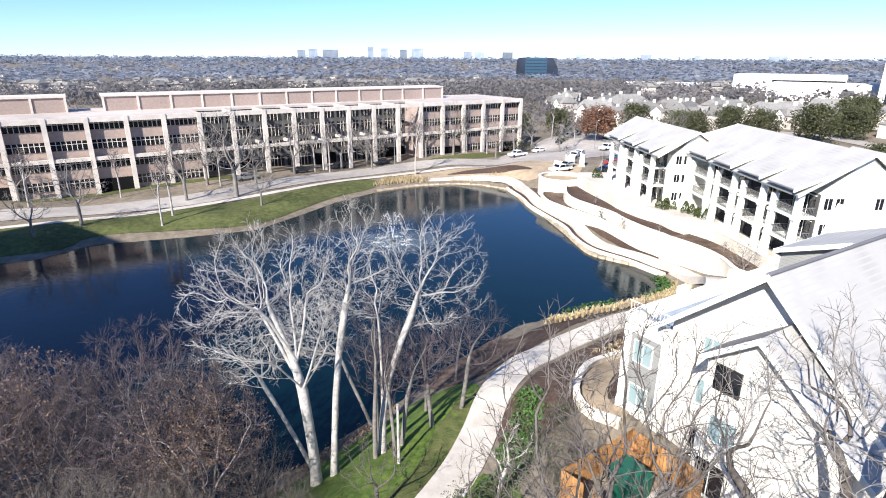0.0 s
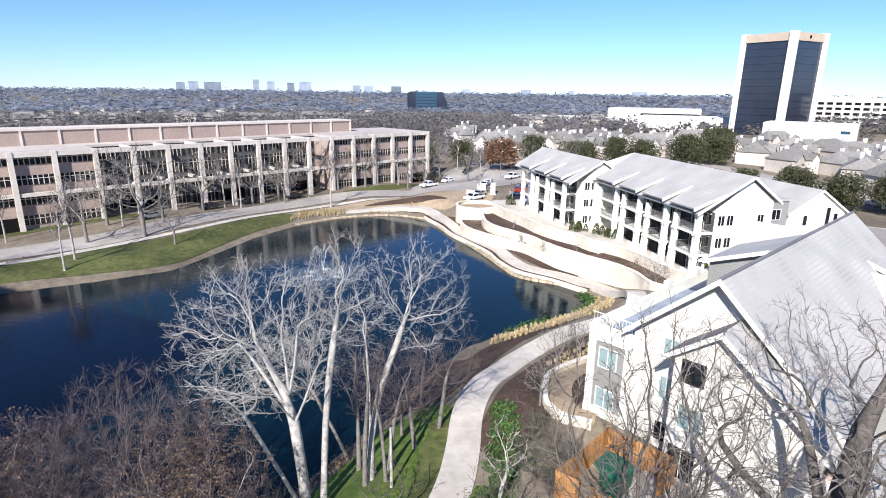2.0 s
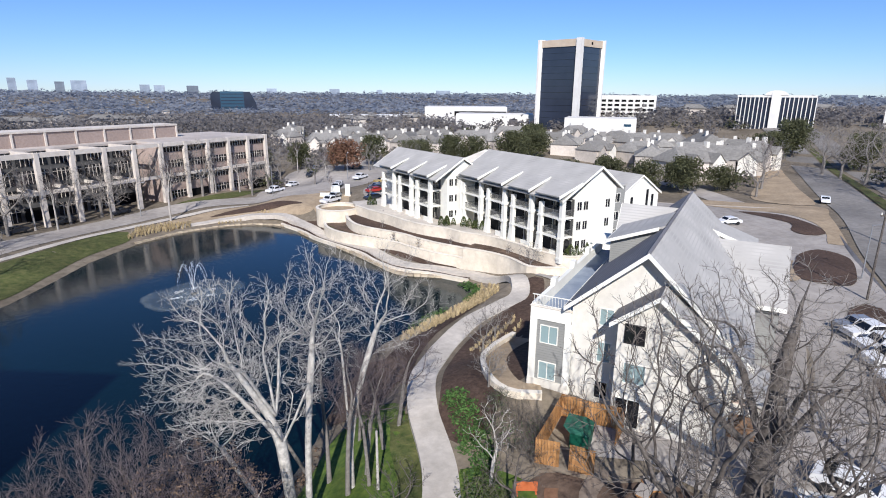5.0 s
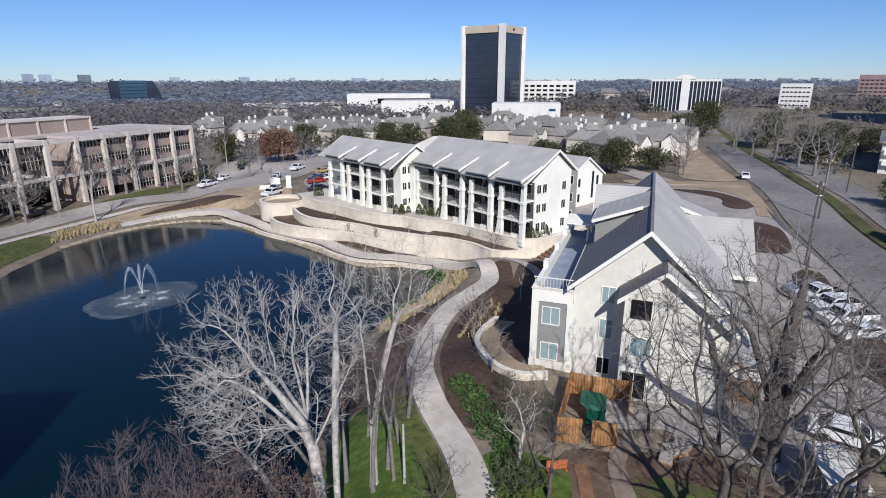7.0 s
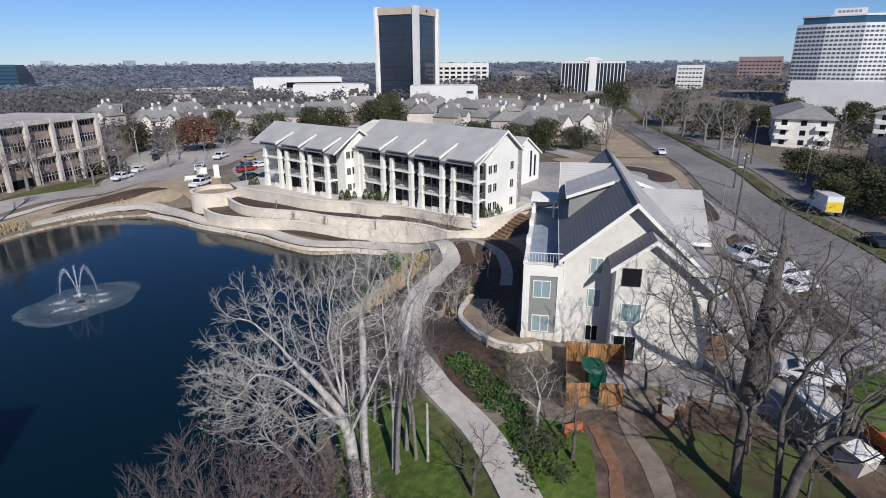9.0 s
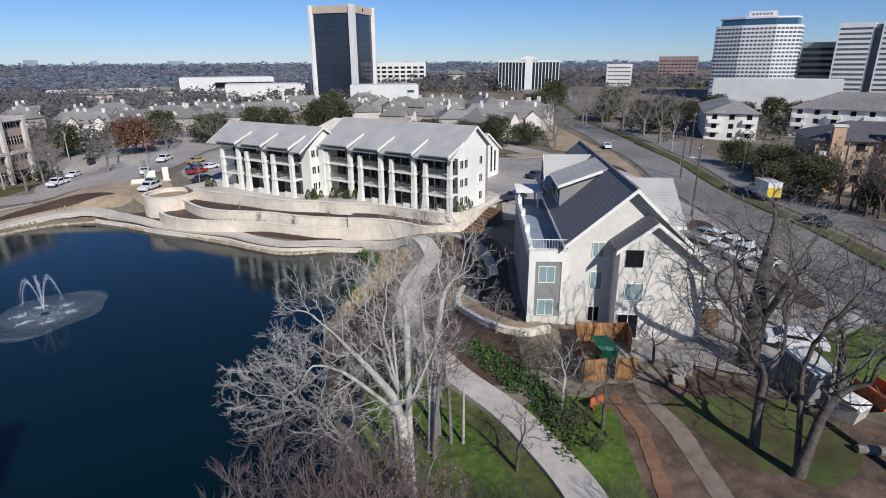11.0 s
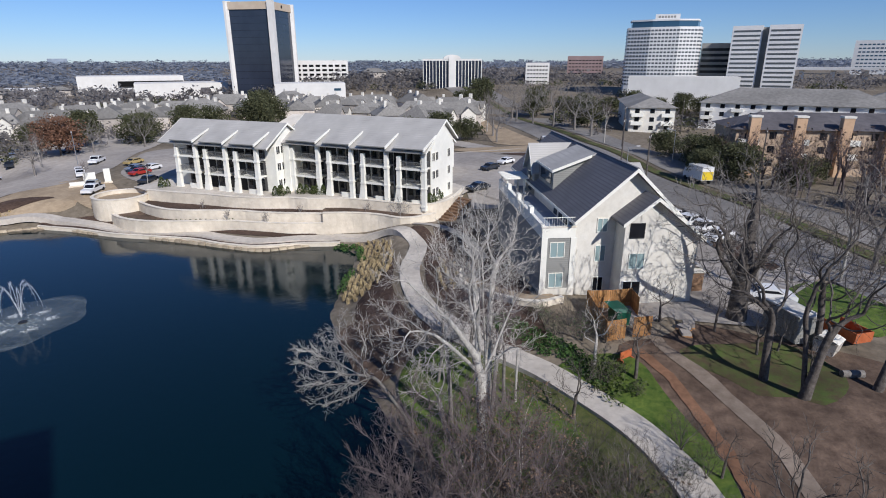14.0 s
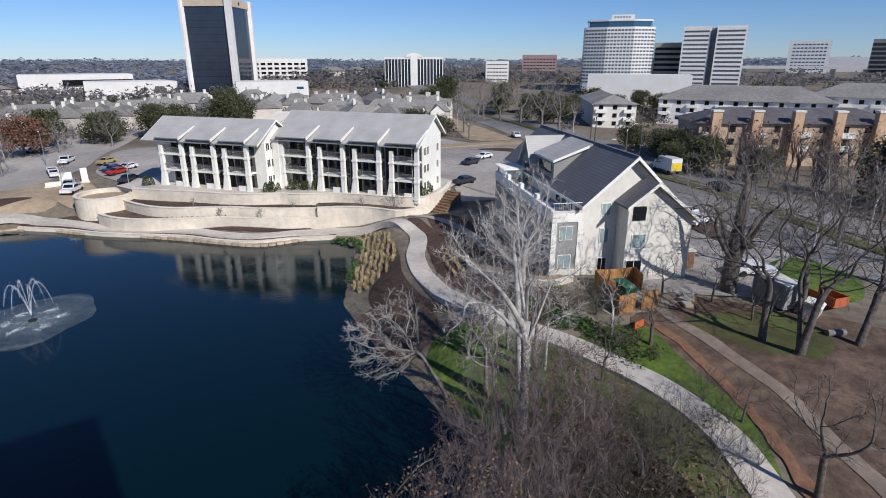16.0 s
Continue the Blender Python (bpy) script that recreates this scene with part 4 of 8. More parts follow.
# ---------------------------------------------------------------- apartments
def apartments(at, yaw, length, bays, depth, eave_x, eave_z, ridge_x, ridge_z, label, end_wing=False, start=0.0, back_z=None):
    """Three storeys with stacked balconies between white piers. Local x runs into the building, local y along the front."""
    t = thing("apartment_house", label, "apartment house", at, yaw, "apartment houses")
    fl = 3.0
    back_z = eave_z if back_z is None else back_z
    ys = start + 0.4
    wall = Mesh().prism([(2.4, ys, -0.9), (2.4, ys, eave_z - 0.1), (ridge_x, ys, ridge_z - 0.42), (depth - 0.5, ys, back_z + 0.1), (depth - 0.5, ys, -0.9)], (0, length - 0.8 - start, 0))
    part("wall", wall, "white", t, "white rendered wall")
    y0, y1 = start - 0.25, length + 0.25
    part("roof", slab([(eave_x, y0, eave_z), (eave_x, y1, eave_z), (ridge_x, y1, ridge_z), (ridge_x, y0, ridge_z)]), "roof", t, "pale grey shingle roof slope")
    part("roof", slab([(ridge_x, y0, ridge_z), (ridge_x, y1, ridge_z), (depth + 0.3, y1, back_z), (depth + 0.3, y0, back_z)]), "roof", t, "pale grey shingle roof slope")
    for y in (y0 - 0.05, y1):
        for a, b in (((eave_x, eave_z), (ridge_x, ridge_z)), ((depth + 0.3, back_z), (ridge_x, ridge_z))):
            part("rake_board", Mesh().prism([(a[0], y, a[1] - 0.34), (b[0], y, b[1] - 0.34), (b[0], y, b[1] + 0.03), (a[0], y, a[1] + 0.03)], (0, 0.05, 0)), "white", t)
    # Grey instead of white, to draw the shadow line along the eave.
    part("fascia", Mesh().box(eave_x - 0.05, y0, eave_z - 0.2, eave_x - 0.003, y1, eave_z), "siding", t)
    slope = (ridge_z - eave_z) / (ridge_x - eave_x)
    for i, (b0, b1) in enumerate(bays):
        for f in range(3):
            z = f * fl
            if f:
                part("balcony", Mesh().box(-0.1, b0 + 0.3, z - 0.34, 2.398, b1 - 0.3, z), "white", t, "white balcony slab")
                rail = Mesh().box(-0.06, b0 + 0.3, z + 0.98, 0.02, b1 - 0.3, z + 1.05)
                k = int((b1 - b0 - 0.6) / 0.16)
                for j in range(k):
                    rail.box(-0.03, b0 + 0.36 + j * 0.16, z + 0.08, 0.0, b0 + 0.39 + j * 0.16, z + 0.98)
                tagged(part("railing", rail, "rail_grey", t, "grey metal railing"), kind="stuff")
            else:
                part("patio_wall", Mesh().box(-0.1, b0 + 0.3, -0.2, 0.05, b0 + 0.3 + (b1 - b0) * 0.45, 0.75), "white", t)
            sd = part("sliding_door", Mesh().box(2.24, b0 + 0.7, z + 0.05, 2.307, b1 - 1.6, z + 2.3), "glass_dark", t)
            part("door_frame", Mesh().box(2.20, (b0 + b1 - 0.9) / 2 - 0.04, z + 0.05, 2.237, (b0 + b1 - 0.9) / 2 + 0.04, z + 2.3).box(2.20, b0 + 0.6, z + 2.3, 2.307, b1 - 1.5, z + 2.4), "white", sd)
            part("window", Mesh().box(2.25, b1 - 1.25, z + 0.9, 2.307, b1 - 0.45, z + 2.2), "glass_dark", t)
        for y, top in ((b0, eave_z + 0.2), (b1, eave_z - 0.9)):
            foot = 0.0 if y == b0 else 0.75
            pier = Mesh().prism([(-0.42, y - 0.38, -0.9), (-0.42, y + 0.38 + foot, -0.9), (-0.42, y + 0.38 + foot * 0.45, 0.9), (-0.42, y + 0.38, 2.6), (-0.34, y + 0.3, top), (-0.34, y - 0.3, top)], (0.66, 0, 0))
            part("pier", pier, "white", t, "white tapered pier")
            for z in (0, fl, 2 * fl):
                part("pier_band", Mesh().box(-0.5, y - 0.44, z - 0.36, 0.3, y + 0.44, z - 0.02), "white", t)
        for z in (fl, 2 * fl):
            for y in (b0 + 0.32, b1 - 0.36):
                side = Mesh().box(0.3, y, z + 0.98, 2.2, y + 0.05, z + 1.05)
                for j in range(11):
                    side.box(0.34 + j * 0.17, y + 0.01, z + 0.003, 0.37 + j * 0.17, y + 0.04, z + 0.98)
                tagged(part("railing", side, "rail_grey", t), kind="stuff")
        # shallow shed roof over the bay, with white side boards
        ex, run = eave_x - 0.3, 3.9
        za, zb = eave_z + 0.62, eave_z + slope * (run + 0.0) + 0.02
        ya, yb = b0 - 0.45, b1 + 0.45
        part("bay_roof", slab([(ex, ya, za), (ex, yb, za), (eave_x + run, yb, zb), (eave_x + run, ya, zb)], 0.16), "roof", t, "shallow grey bay roof")
        # Thin grey edge painted as the shadow line of the bay roof.
        part("bay_fascia", Mesh().box(ex - 0.05, ya, za - 0.17, ex - 0.003, yb, za + 0.0), "siding", t)
        for y in (ya - 0.203,):
            part("bay_side_board", Mesh().prism([(ex - 0.25, y, za - 0.34), (eave_x + run, y, zb - 0.12), (eave_x + run, y, zb + 0.10), (ex - 0.25, y, za + 0.10)], (0, 0.2, 0)), "white", t, "white board on the roof slope")
        # Back panels in the shade-darkened colour, so the balconies read as deep.
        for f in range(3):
            part("bay_wall", Mesh().box(2.31, b0 + 0.14, f * fl + 0.02, 2.396, b1 - 0.14, f * fl + 2.62), "shade_wall", t, "grey balcony back wall, darkened for deep shade")
    # service recesses between the bays, their shade painted as near-black
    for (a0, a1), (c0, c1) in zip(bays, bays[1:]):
        part("recess", Mesh().box(2.2, a1 + 0.14, -0.4, 2.397, c0 - 0.14, eave_z - 0.1), "recess_shade", t, "recessed wall, near-black for its shade")
    for z in (0.9, 3.9, 6.9):
        for x in (3.3, 4.6, 9.2):
            window(t, x, ys, z, 0.9, 1.3, "glass_dark", axis="y")
    if end_wing:
        part("end_wall", Mesh().prism([(-1.6, length - 1.5, -0.9), (-0.7, length - 1.5, 1.6), (-0.5, length - 1.5, eave_z - 0.2), (2.398, length - 1.5, eave_z + 0.9), (2.398, length - 1.5, -0.9)], (0, 1.3, 0)), "white", t, "white wall with a flared foot")
    part("rear_wing", Mesh().box(depth - 0.498, start + 2.6, -0.9, depth + 4.0, length - 3.0, back_z - 0.4), "siding", t, "grey sided rear wing")
    part("rear_roof", Mesh().box(depth - 0.498, start + 2.4, back_z - 0.397, depth + 4.3, length - 2.8, back_z - 0.15), "roof", t)
    for z in (0.9, 3.9, 6.9):
        window(t, depth + 2.2, start + 2.6, z, 1.3, 1.4, "glass_dark", axis="y")
    return t


B_BAYS = [(0.4 + 7.1 * i, 5.1 + 7.1 * i) for i in range(3)] + [(21.7, 27.4)]
apartments((40.9, 59.8, 7.2), 0.4, 29.3, B_BAYS, 11.4, -0.75, 8.75, 7.0, 13.4, "white three-storey apartment house with stacked balconies and grey roof", True, back_z=9.9)
A_BAYS = [(0.6 + 7.1 * i, 5.3 + 7.1 * i) for i in range(3)]
apartments((35.5, 90.3, 7.2), 3.4, 23.2, A_BAYS, 10.6, -0.6, 8.3, 5.8, 12.15, "white three-storey apartment house with three balcony bays", start=-1.9, back_z=8.9)


def back_wing():
    t = thing("apartment_house", "white gabled rear apartment wing with tall dark windows", "apartment house", (64.6, 71.0, 7.2), 0.4, "apartment houses")
    part("wall", Mesh().prism([(0, 0, -0.5), (0, 0, 5.7), (5.5, 0, 9.0), (10.6, 0, 5.7), (10.6, 0, -0.5)], (0, 22, 0)), "white", t)
    for xa in (-0.4, 11.0):
        part("roof", slab([(xa, -0.4, 5.65), (xa, 22.4, 5.65), (5.5, 22.4, 9.3), (5.5, -0.4, 9.3)]), "roof", t)
        part("rake_board", Mesh().prism([(xa, -0.45, 5.32), (5.5, -0.45, 8.97), (5.5, -0.45, 9.32), (xa, -0.45, 5.67)], (0, 0.045, 0)), "white", t)
    for x, z, h in ((7.4, 1.0, 5.4), (8.9, 1.0, 4.4), (3.2, 3.6, 1.6), (3.2, 0.6, 1.6)):
        window(t, x, 0, z, 0.75, h, "glass_dark", axis="y", sash=1)


back_wing()


def link_roof():
    t = thing("link_building", "low cream link building between the apartment houses", "building", (44.0, 91.0, 7.2), 2.0)
    part("wall", Mesh().prism([(0, 0, -0.5), (0, 0, 10.6), (6.5, 0, 12.4), (6.5, 0, -0.5)], (0, 3.6, 0)), "cream", t)
    part("roof", slab([(-0.2, -0.15, 10.8), (-0.2, 3.75, 10.8), (6.7, 3.75, 12.75), (6.7, -0.15, 12.75)], 0.18), "cap", t, "pale flat roof")


link_roof()


# ---------------------------------------------------------------- office building
def office():
    ux = Vector((105, 67, 0)).normalized()
    yaw = math.degrees(math.atan2(ux.y, ux.x))
    bay, n = 7.33, 20
    start = Vector((25.5, 180.0, 0)) - ux * bay * n
    t = thing("office_building", "long four-storey pinkish brick office building with pale concrete frame", "office building", (start.x, start.y, 2.0), yaw)
    H, fl = 16.2, 4.05
    left_end, right_start = 7 * bay, 15 * bay
    L = n * bay

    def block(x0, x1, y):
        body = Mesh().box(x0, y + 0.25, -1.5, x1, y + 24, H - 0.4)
        # The set-back block swaps brick for a colour with the recess shade in it.
        part("wall", body, "brick" if y < 5 else "shade_wall", t, "pinkish brick wall" if y < 5 else "recessed wall, darkened for shade behind the frame")
        k = int(round((x1 - x0) / bay))
        for i in range(k):
            for f in range(4):
                z = f * fl
                a0, a1 = x0 + i * bay + 0.45, x0 + (i + 1) * bay - 0.45
                if f == 0 and (i % 3 == 1):
                    # Flush black panel, painted as the shade of a recess.
                    part("entrance", Mesh().box(a0, y + 0.1, 0.1, a1, y + 0.247, 3.2), "dark", t, "entrance as a black panel for recess shade")
                    continue
                w = part("window_strip", Mesh().box(a0, y + 0.12, z + (1.55 if y < 5 else 0.5), a1, y + 0.247, z + 3.45), "glass_dark", t, "dark ribbon window")
                mull = Mesh()
                for j in range(1, 7):
                    c = a0 + (a1 - a0) * j / 7
                    mull.box(c - 0.07, y + 0.07, z + (1.55 if y < 5 else 0.5), c + 0.07, y + 0.119, z + 3.45)
                mull.box(a0, y + 0.08, z + 2.75, a1, y + 0.117, z + 2.85)
                part("mullions", mull, "office_frame", w)

    block(0, left_end, 0.6)
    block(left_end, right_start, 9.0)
    block(right_start, L, 0.6)
    # concrete frame along the whole front
    for i in range(n + 1):
        x = i * bay
        part("column", Mesh().box(x - 0.46, -0.45, -1.5, x + 0.46, 0.5, H + 0.1), "office_frame", t, "pale concrete column")
        if 7 < i < 15:
            part("cross_beam", Mesh().box(x - 0.3, 0.5, H - 0.9, x + 0.3, 9.2, H), "office_frame", t)
            part("cross_beam", Mesh().box(x - 0.25, 0.5, 2 * fl - 0.7, x + 0.25, 9.2, 2 * fl), "office_frame", t)
    for i in range(n):
        x = i * bay
        part("beam", Mesh().box(x + 0.463, -0.3, H - 0.95, x + bay - 0.463, 0.45, H + 0.05), "office_frame", t)
        part("beam", Mesh().box(x + 0.463, -0.25, 2 * fl - 0.75, x + bay - 0.463, 0.35, 2 * fl), "office_frame", t)
    for x0, x1, y in ((0, left_end, 0.5), (left_end, right_start, 9.0), (right_start, L, 0.5)):
        part("roof", Mesh().box(x0, y, H - 0.397, x1, y + 23.5, H + 0.12), "office_roof", t, "flat tan gravel roof")
    # low penthouse along the roof
    for x0, x1 in ((1.0 * bay, 3.6 * bay), (4.6 * bay, 17.2 * bay)):
        part("penthouse", Mesh().box(x0, 14.0, H + 0.123, x1, 21.0, H + 3.3), "brick", t, "brown brick penthouse")
        part("penthouse_roof", Mesh().box(x0 - 0.3, 13.7, H + 3.303, x1 + 0.3, 21.3, H + 3.75), "office_frame", t)
        k = max(2, int(round((x1 - x0) / (bay * 1.0))))
        for i in range(k + 1):
            x = x0 + (x1 - x0) * i / k
            part("pilaster", Mesh().box(x - 0.22, 13.75, H + 0.123, x + 0.22, 13.997, H + 3.3), "office_frame", t)
    for x in (3.6 * bay, 16.2 * bay):
        part("roof_stair", Mesh().prism([(x, 13.9, H + 0.13), (x + bay, 13.9, H + 0.13), (x + bay * 0.5, 13.9, H + 0.2)], (0, 6, 0)), "office_roof", t)
    return t


office()


# ---------------------------------------------------------------- trees
def jitter(rng, v, a):
    return (v + Vector((rng.uniform(-a, a), rng.uniform(-a, a), rng.uniform(-a, a)))).normalized()


def swing(rng, d, angle):
    """A direction that leaves d by an angle, to a random side."""
    side = d.orthogonal().normalized()
    side = Matrix.Rotation(rng.uniform(0, 2 * math.pi), 3, d) @ side
    return (d * math.cos(angle) + side * math.sin(angle)).normalized()


def grow(wood, twigs, rng, p, d, length, r, level, plan, tips=None, pull=Vector((0, 0, 0))):
    """One branch with its children. plan: for each level (children, angle low, angle high, length ratio, wander, lift, first fork)."""
    kids, lo, hi, ratio, wander, lift, first = plan[level]
    mesh, sides = (wood, 8 - 2 * level) if level < 2 else (twigs, 3)
    steps = (6, 5, 4, 2, 1, 1)[level]
    r_end = r * (0.45 if level else 0.5)
    spots = []
    for i in range(steps):
        q = p + d * (length / steps)
        ra, rb = r + (r_end - r) * i / steps, r + (r_end - r) * (i + 1) / steps
        mesh.tube(p, q, ra, rb, max(3, sides))
        spots.append((p, q, d, rb))
        p = q
        d = jitter(rng, d + Vector((0, 0, lift)), wander)
    if level + 1 >= len(plan):
        if tips is not None:
            tips.append((p, d))
        return
    for k in range(kids):
        u = rng.uniform(first, 1.0) if k else 1.0
        a, b, dd, rr = spots[min(steps - 1, int(u * steps))]
        f = u * steps - int(u * steps) if k else 1.0
        angle = radians(rng.uniform(lo, hi)) * (0.5 if k == 0 else 1)
        nd = swing(rng, dd, angle)
        nd = (nd + Vector((0, 0, lift)) + pull * (1.0 if level == 0 else 0.25)).normalized()
        grow(wood, twigs, rng, a + (b - a) * f, nd, length * ratio * rng.uniform(0.75, 1.2), max(0.008, rr * rng.uniform(0.62, 0.85)), level + 1, plan, tips, pull)


def bare_tree(name, label, seed, height, trunk_r, plan, trunk_len, bark="bark", twig="twig", lean=(0, 0), group="", leaves=None, leaf_share=0.3, pull=(0, 0, 0)):
    rng = random.Random(seed)
    t = thing(name, label, "tree", group=group)
    wood, twigs, tips = Mesh(), Mesh(), []
    d = Vector((lean[0], lean[1], 1)).normalized()
    wood.tube((0, 0, -0.8), (0, 0, 0.15), trunk_r * 1.7, trunk_r * 1.15, 8)
    grow(wood, twigs, rng, Vector((0, 0, 0.1)), d, trunk_len, trunk_r, 0, plan, tips, Vector(pull))
    part("trunk", wood, bark, t, smooth=True)
    part("crown", twigs, twig, t)
    if leaves:
        lv = Mesh()
        for p, d in tips:
            if rng.random() < leaf_share:
                for _ in range(3):
                    leaf_card(lv, rng, p + Vector((rng.uniform(-.25, .25), rng.uniform(-.25, .25), rng.uniform(-.3, .2))), 0.16)
        part("leaves", lv, leaves, t)
    return t


def leaf_card(m, rng, p, s):
    """One small bent leaf spray of two triangles."""
    a = Vector((rng.uniform(-1, 1), rng.uniform(-1, 1), rng.uniform(-0.6, 0.6))).normalized() * s
    b = a.orthogonal().normalized() * s * 0.6
    b.rotate(Matrix.Rotation(rng.uniform(0, 6.28), 3, a))
    k = len(m.v)
    m.v += [tuple(p - a), tuple(p + b), tuple(p + a), tuple(p - b + Vector((0, 0, 0.2 * s)))]
    m.f += [(k, k + 1, k + 2), (k, k + 2, k + 3)]


THICKET = [(5, 18, 50, 0.72, 0.16, 0.06, 0.25), (5, 20, 52, 0.66, 0.24, 0.10, 0.2), (5, 22, 52, 0.62, 0.28, 0.10, 0.2), (5, 22, 52, 0.58, 0.30, 0.06, 0.15)]
SLIM = [(8, 18, 45, 0.40, 0.07, 0.06, 0.5), (5, 20, 50, 0.60, 0.22, 0.08, 0.3), (4, 20, 55, 0.62, 0.3, 0.05, 0.2), (4, 25, 60, 0.6, 0.35, 0.02, 0.2)]


def stand(ob, x, y, scale=1.0, turn=0.0, sink=0.0):
    ob.matrix_basis = pose(x, y, gz(x, y) - sink, 0, 0, turn) @ Matrix.Diagonal((scale, scale, scale, 1))
    return ob


def colonise(seed, stems, blobs, count, step=0.5, reach=3.0, kill=0.9, keep=0.45, wander=0.25, low=0.0):
    """Branches that grow towards points spread in the crown's ellipsoids. Gives nodes and the parent of each."""
    rs = np.random.RandomState(seed)
    share_of = np.array([b[3] * b[4] * b[5] for b in blobs])
    goals = []
    for b, k in zip(blobs, np.maximum(1, (share_of / share_of.sum() * count)).astype(int)):
        v = rs.normal(size=(k, 3))
        v /= np.linalg.norm(v, axis=1)[:, None]
        v *= (rs.rand(k, 1)) ** (1 / 2.6)
        goals.append(v * np.array(b[3:]) + np.array(b[:3]))
    goals = np.concatenate(goals)
    goals = goals[goals[:, 2] > low]
    pos, parent, heading = [], [], []
    for stem in stems:
        last = -1 if not pos else min(range(len(pos)), key=lambda k: np.linalg.norm(pos[k] - np.array(stem[0], float)))
        for i, p in enumerate(stem):
            if pos and i == 0:
                continue
            pos.append(np.array(p, float))
            parent.append(last)
            heading.append((pos[-1] - pos[last]) / (np.linalg.norm(pos[-1] - pos[last]) + 1e-6) if last >= 0 else np.array((0, 0, 1.0)))
            last = len(pos) - 1
    near = np.full(len(goals), -1)
    dist = np.full(len(goals), 1e9)
    fresh = 0
    for _ in range(110):
        for k in range(fresh, len(pos)):
            d = np.linalg.norm(goals - pos[k], axis=1)
            better = d < dist
            dist[better], near[better] = d[better], k
        fresh = len(pos)
        alive = dist > kill
        goals, near, dist = goals[alive], near[alive], dist[alive]
        pick = dist < reach
        if not len(goals):
            break
        if not pick.any():
            pick = dist < dist.min() + 0.3
        for k in np.unique(near[pick]):
            to = goals[pick & (near == k)] - pos[k]
            d = (to / np.linalg.norm(to, axis=1)[:, None]).mean(axis=0)
            d = d / (np.linalg.norm(d) + 1e-6) + heading[k] * keep + rs.normal(size=3) * wander
            d /= np.linalg.norm(d) + 1e-6
            pos.append(pos[k] + d * step)
            parent.append(int(k))
            heading.append(d)
        if len(pos) > 5200:
            break
    return np.array(pos), parent


def chain_tube(m, pts, radii, sides):
    """A bent tapering tube through points, with joined rings."""
    k0 = len(m.v)
    pts = [Vector(p) for p in pts]
    side = None
    for i, p in enumerate(pts):
        d = (pts[min(i + 1, len(pts) - 1)] - pts[max(i - 1, 0)]).normalized()
        side = d.orthogonal().normalized() if side is None else (side - d * side.dot(d)).normalized()
        other = d.cross(side)
        for j in range(sides):
            a = 2 * math.pi * j / sides
            m.v.append(tuple(p + (side * math.cos(a) + other * math.sin(a)) * radii[i]))
        if i:
            a0, b0 = k0 + (i - 1) * sides, k0 + i * sides
            m.f += [(a0 + j, a0 + (j + 1) % sides, b0 + (j + 1) % sides, b0 + j) for j in range(sides)]


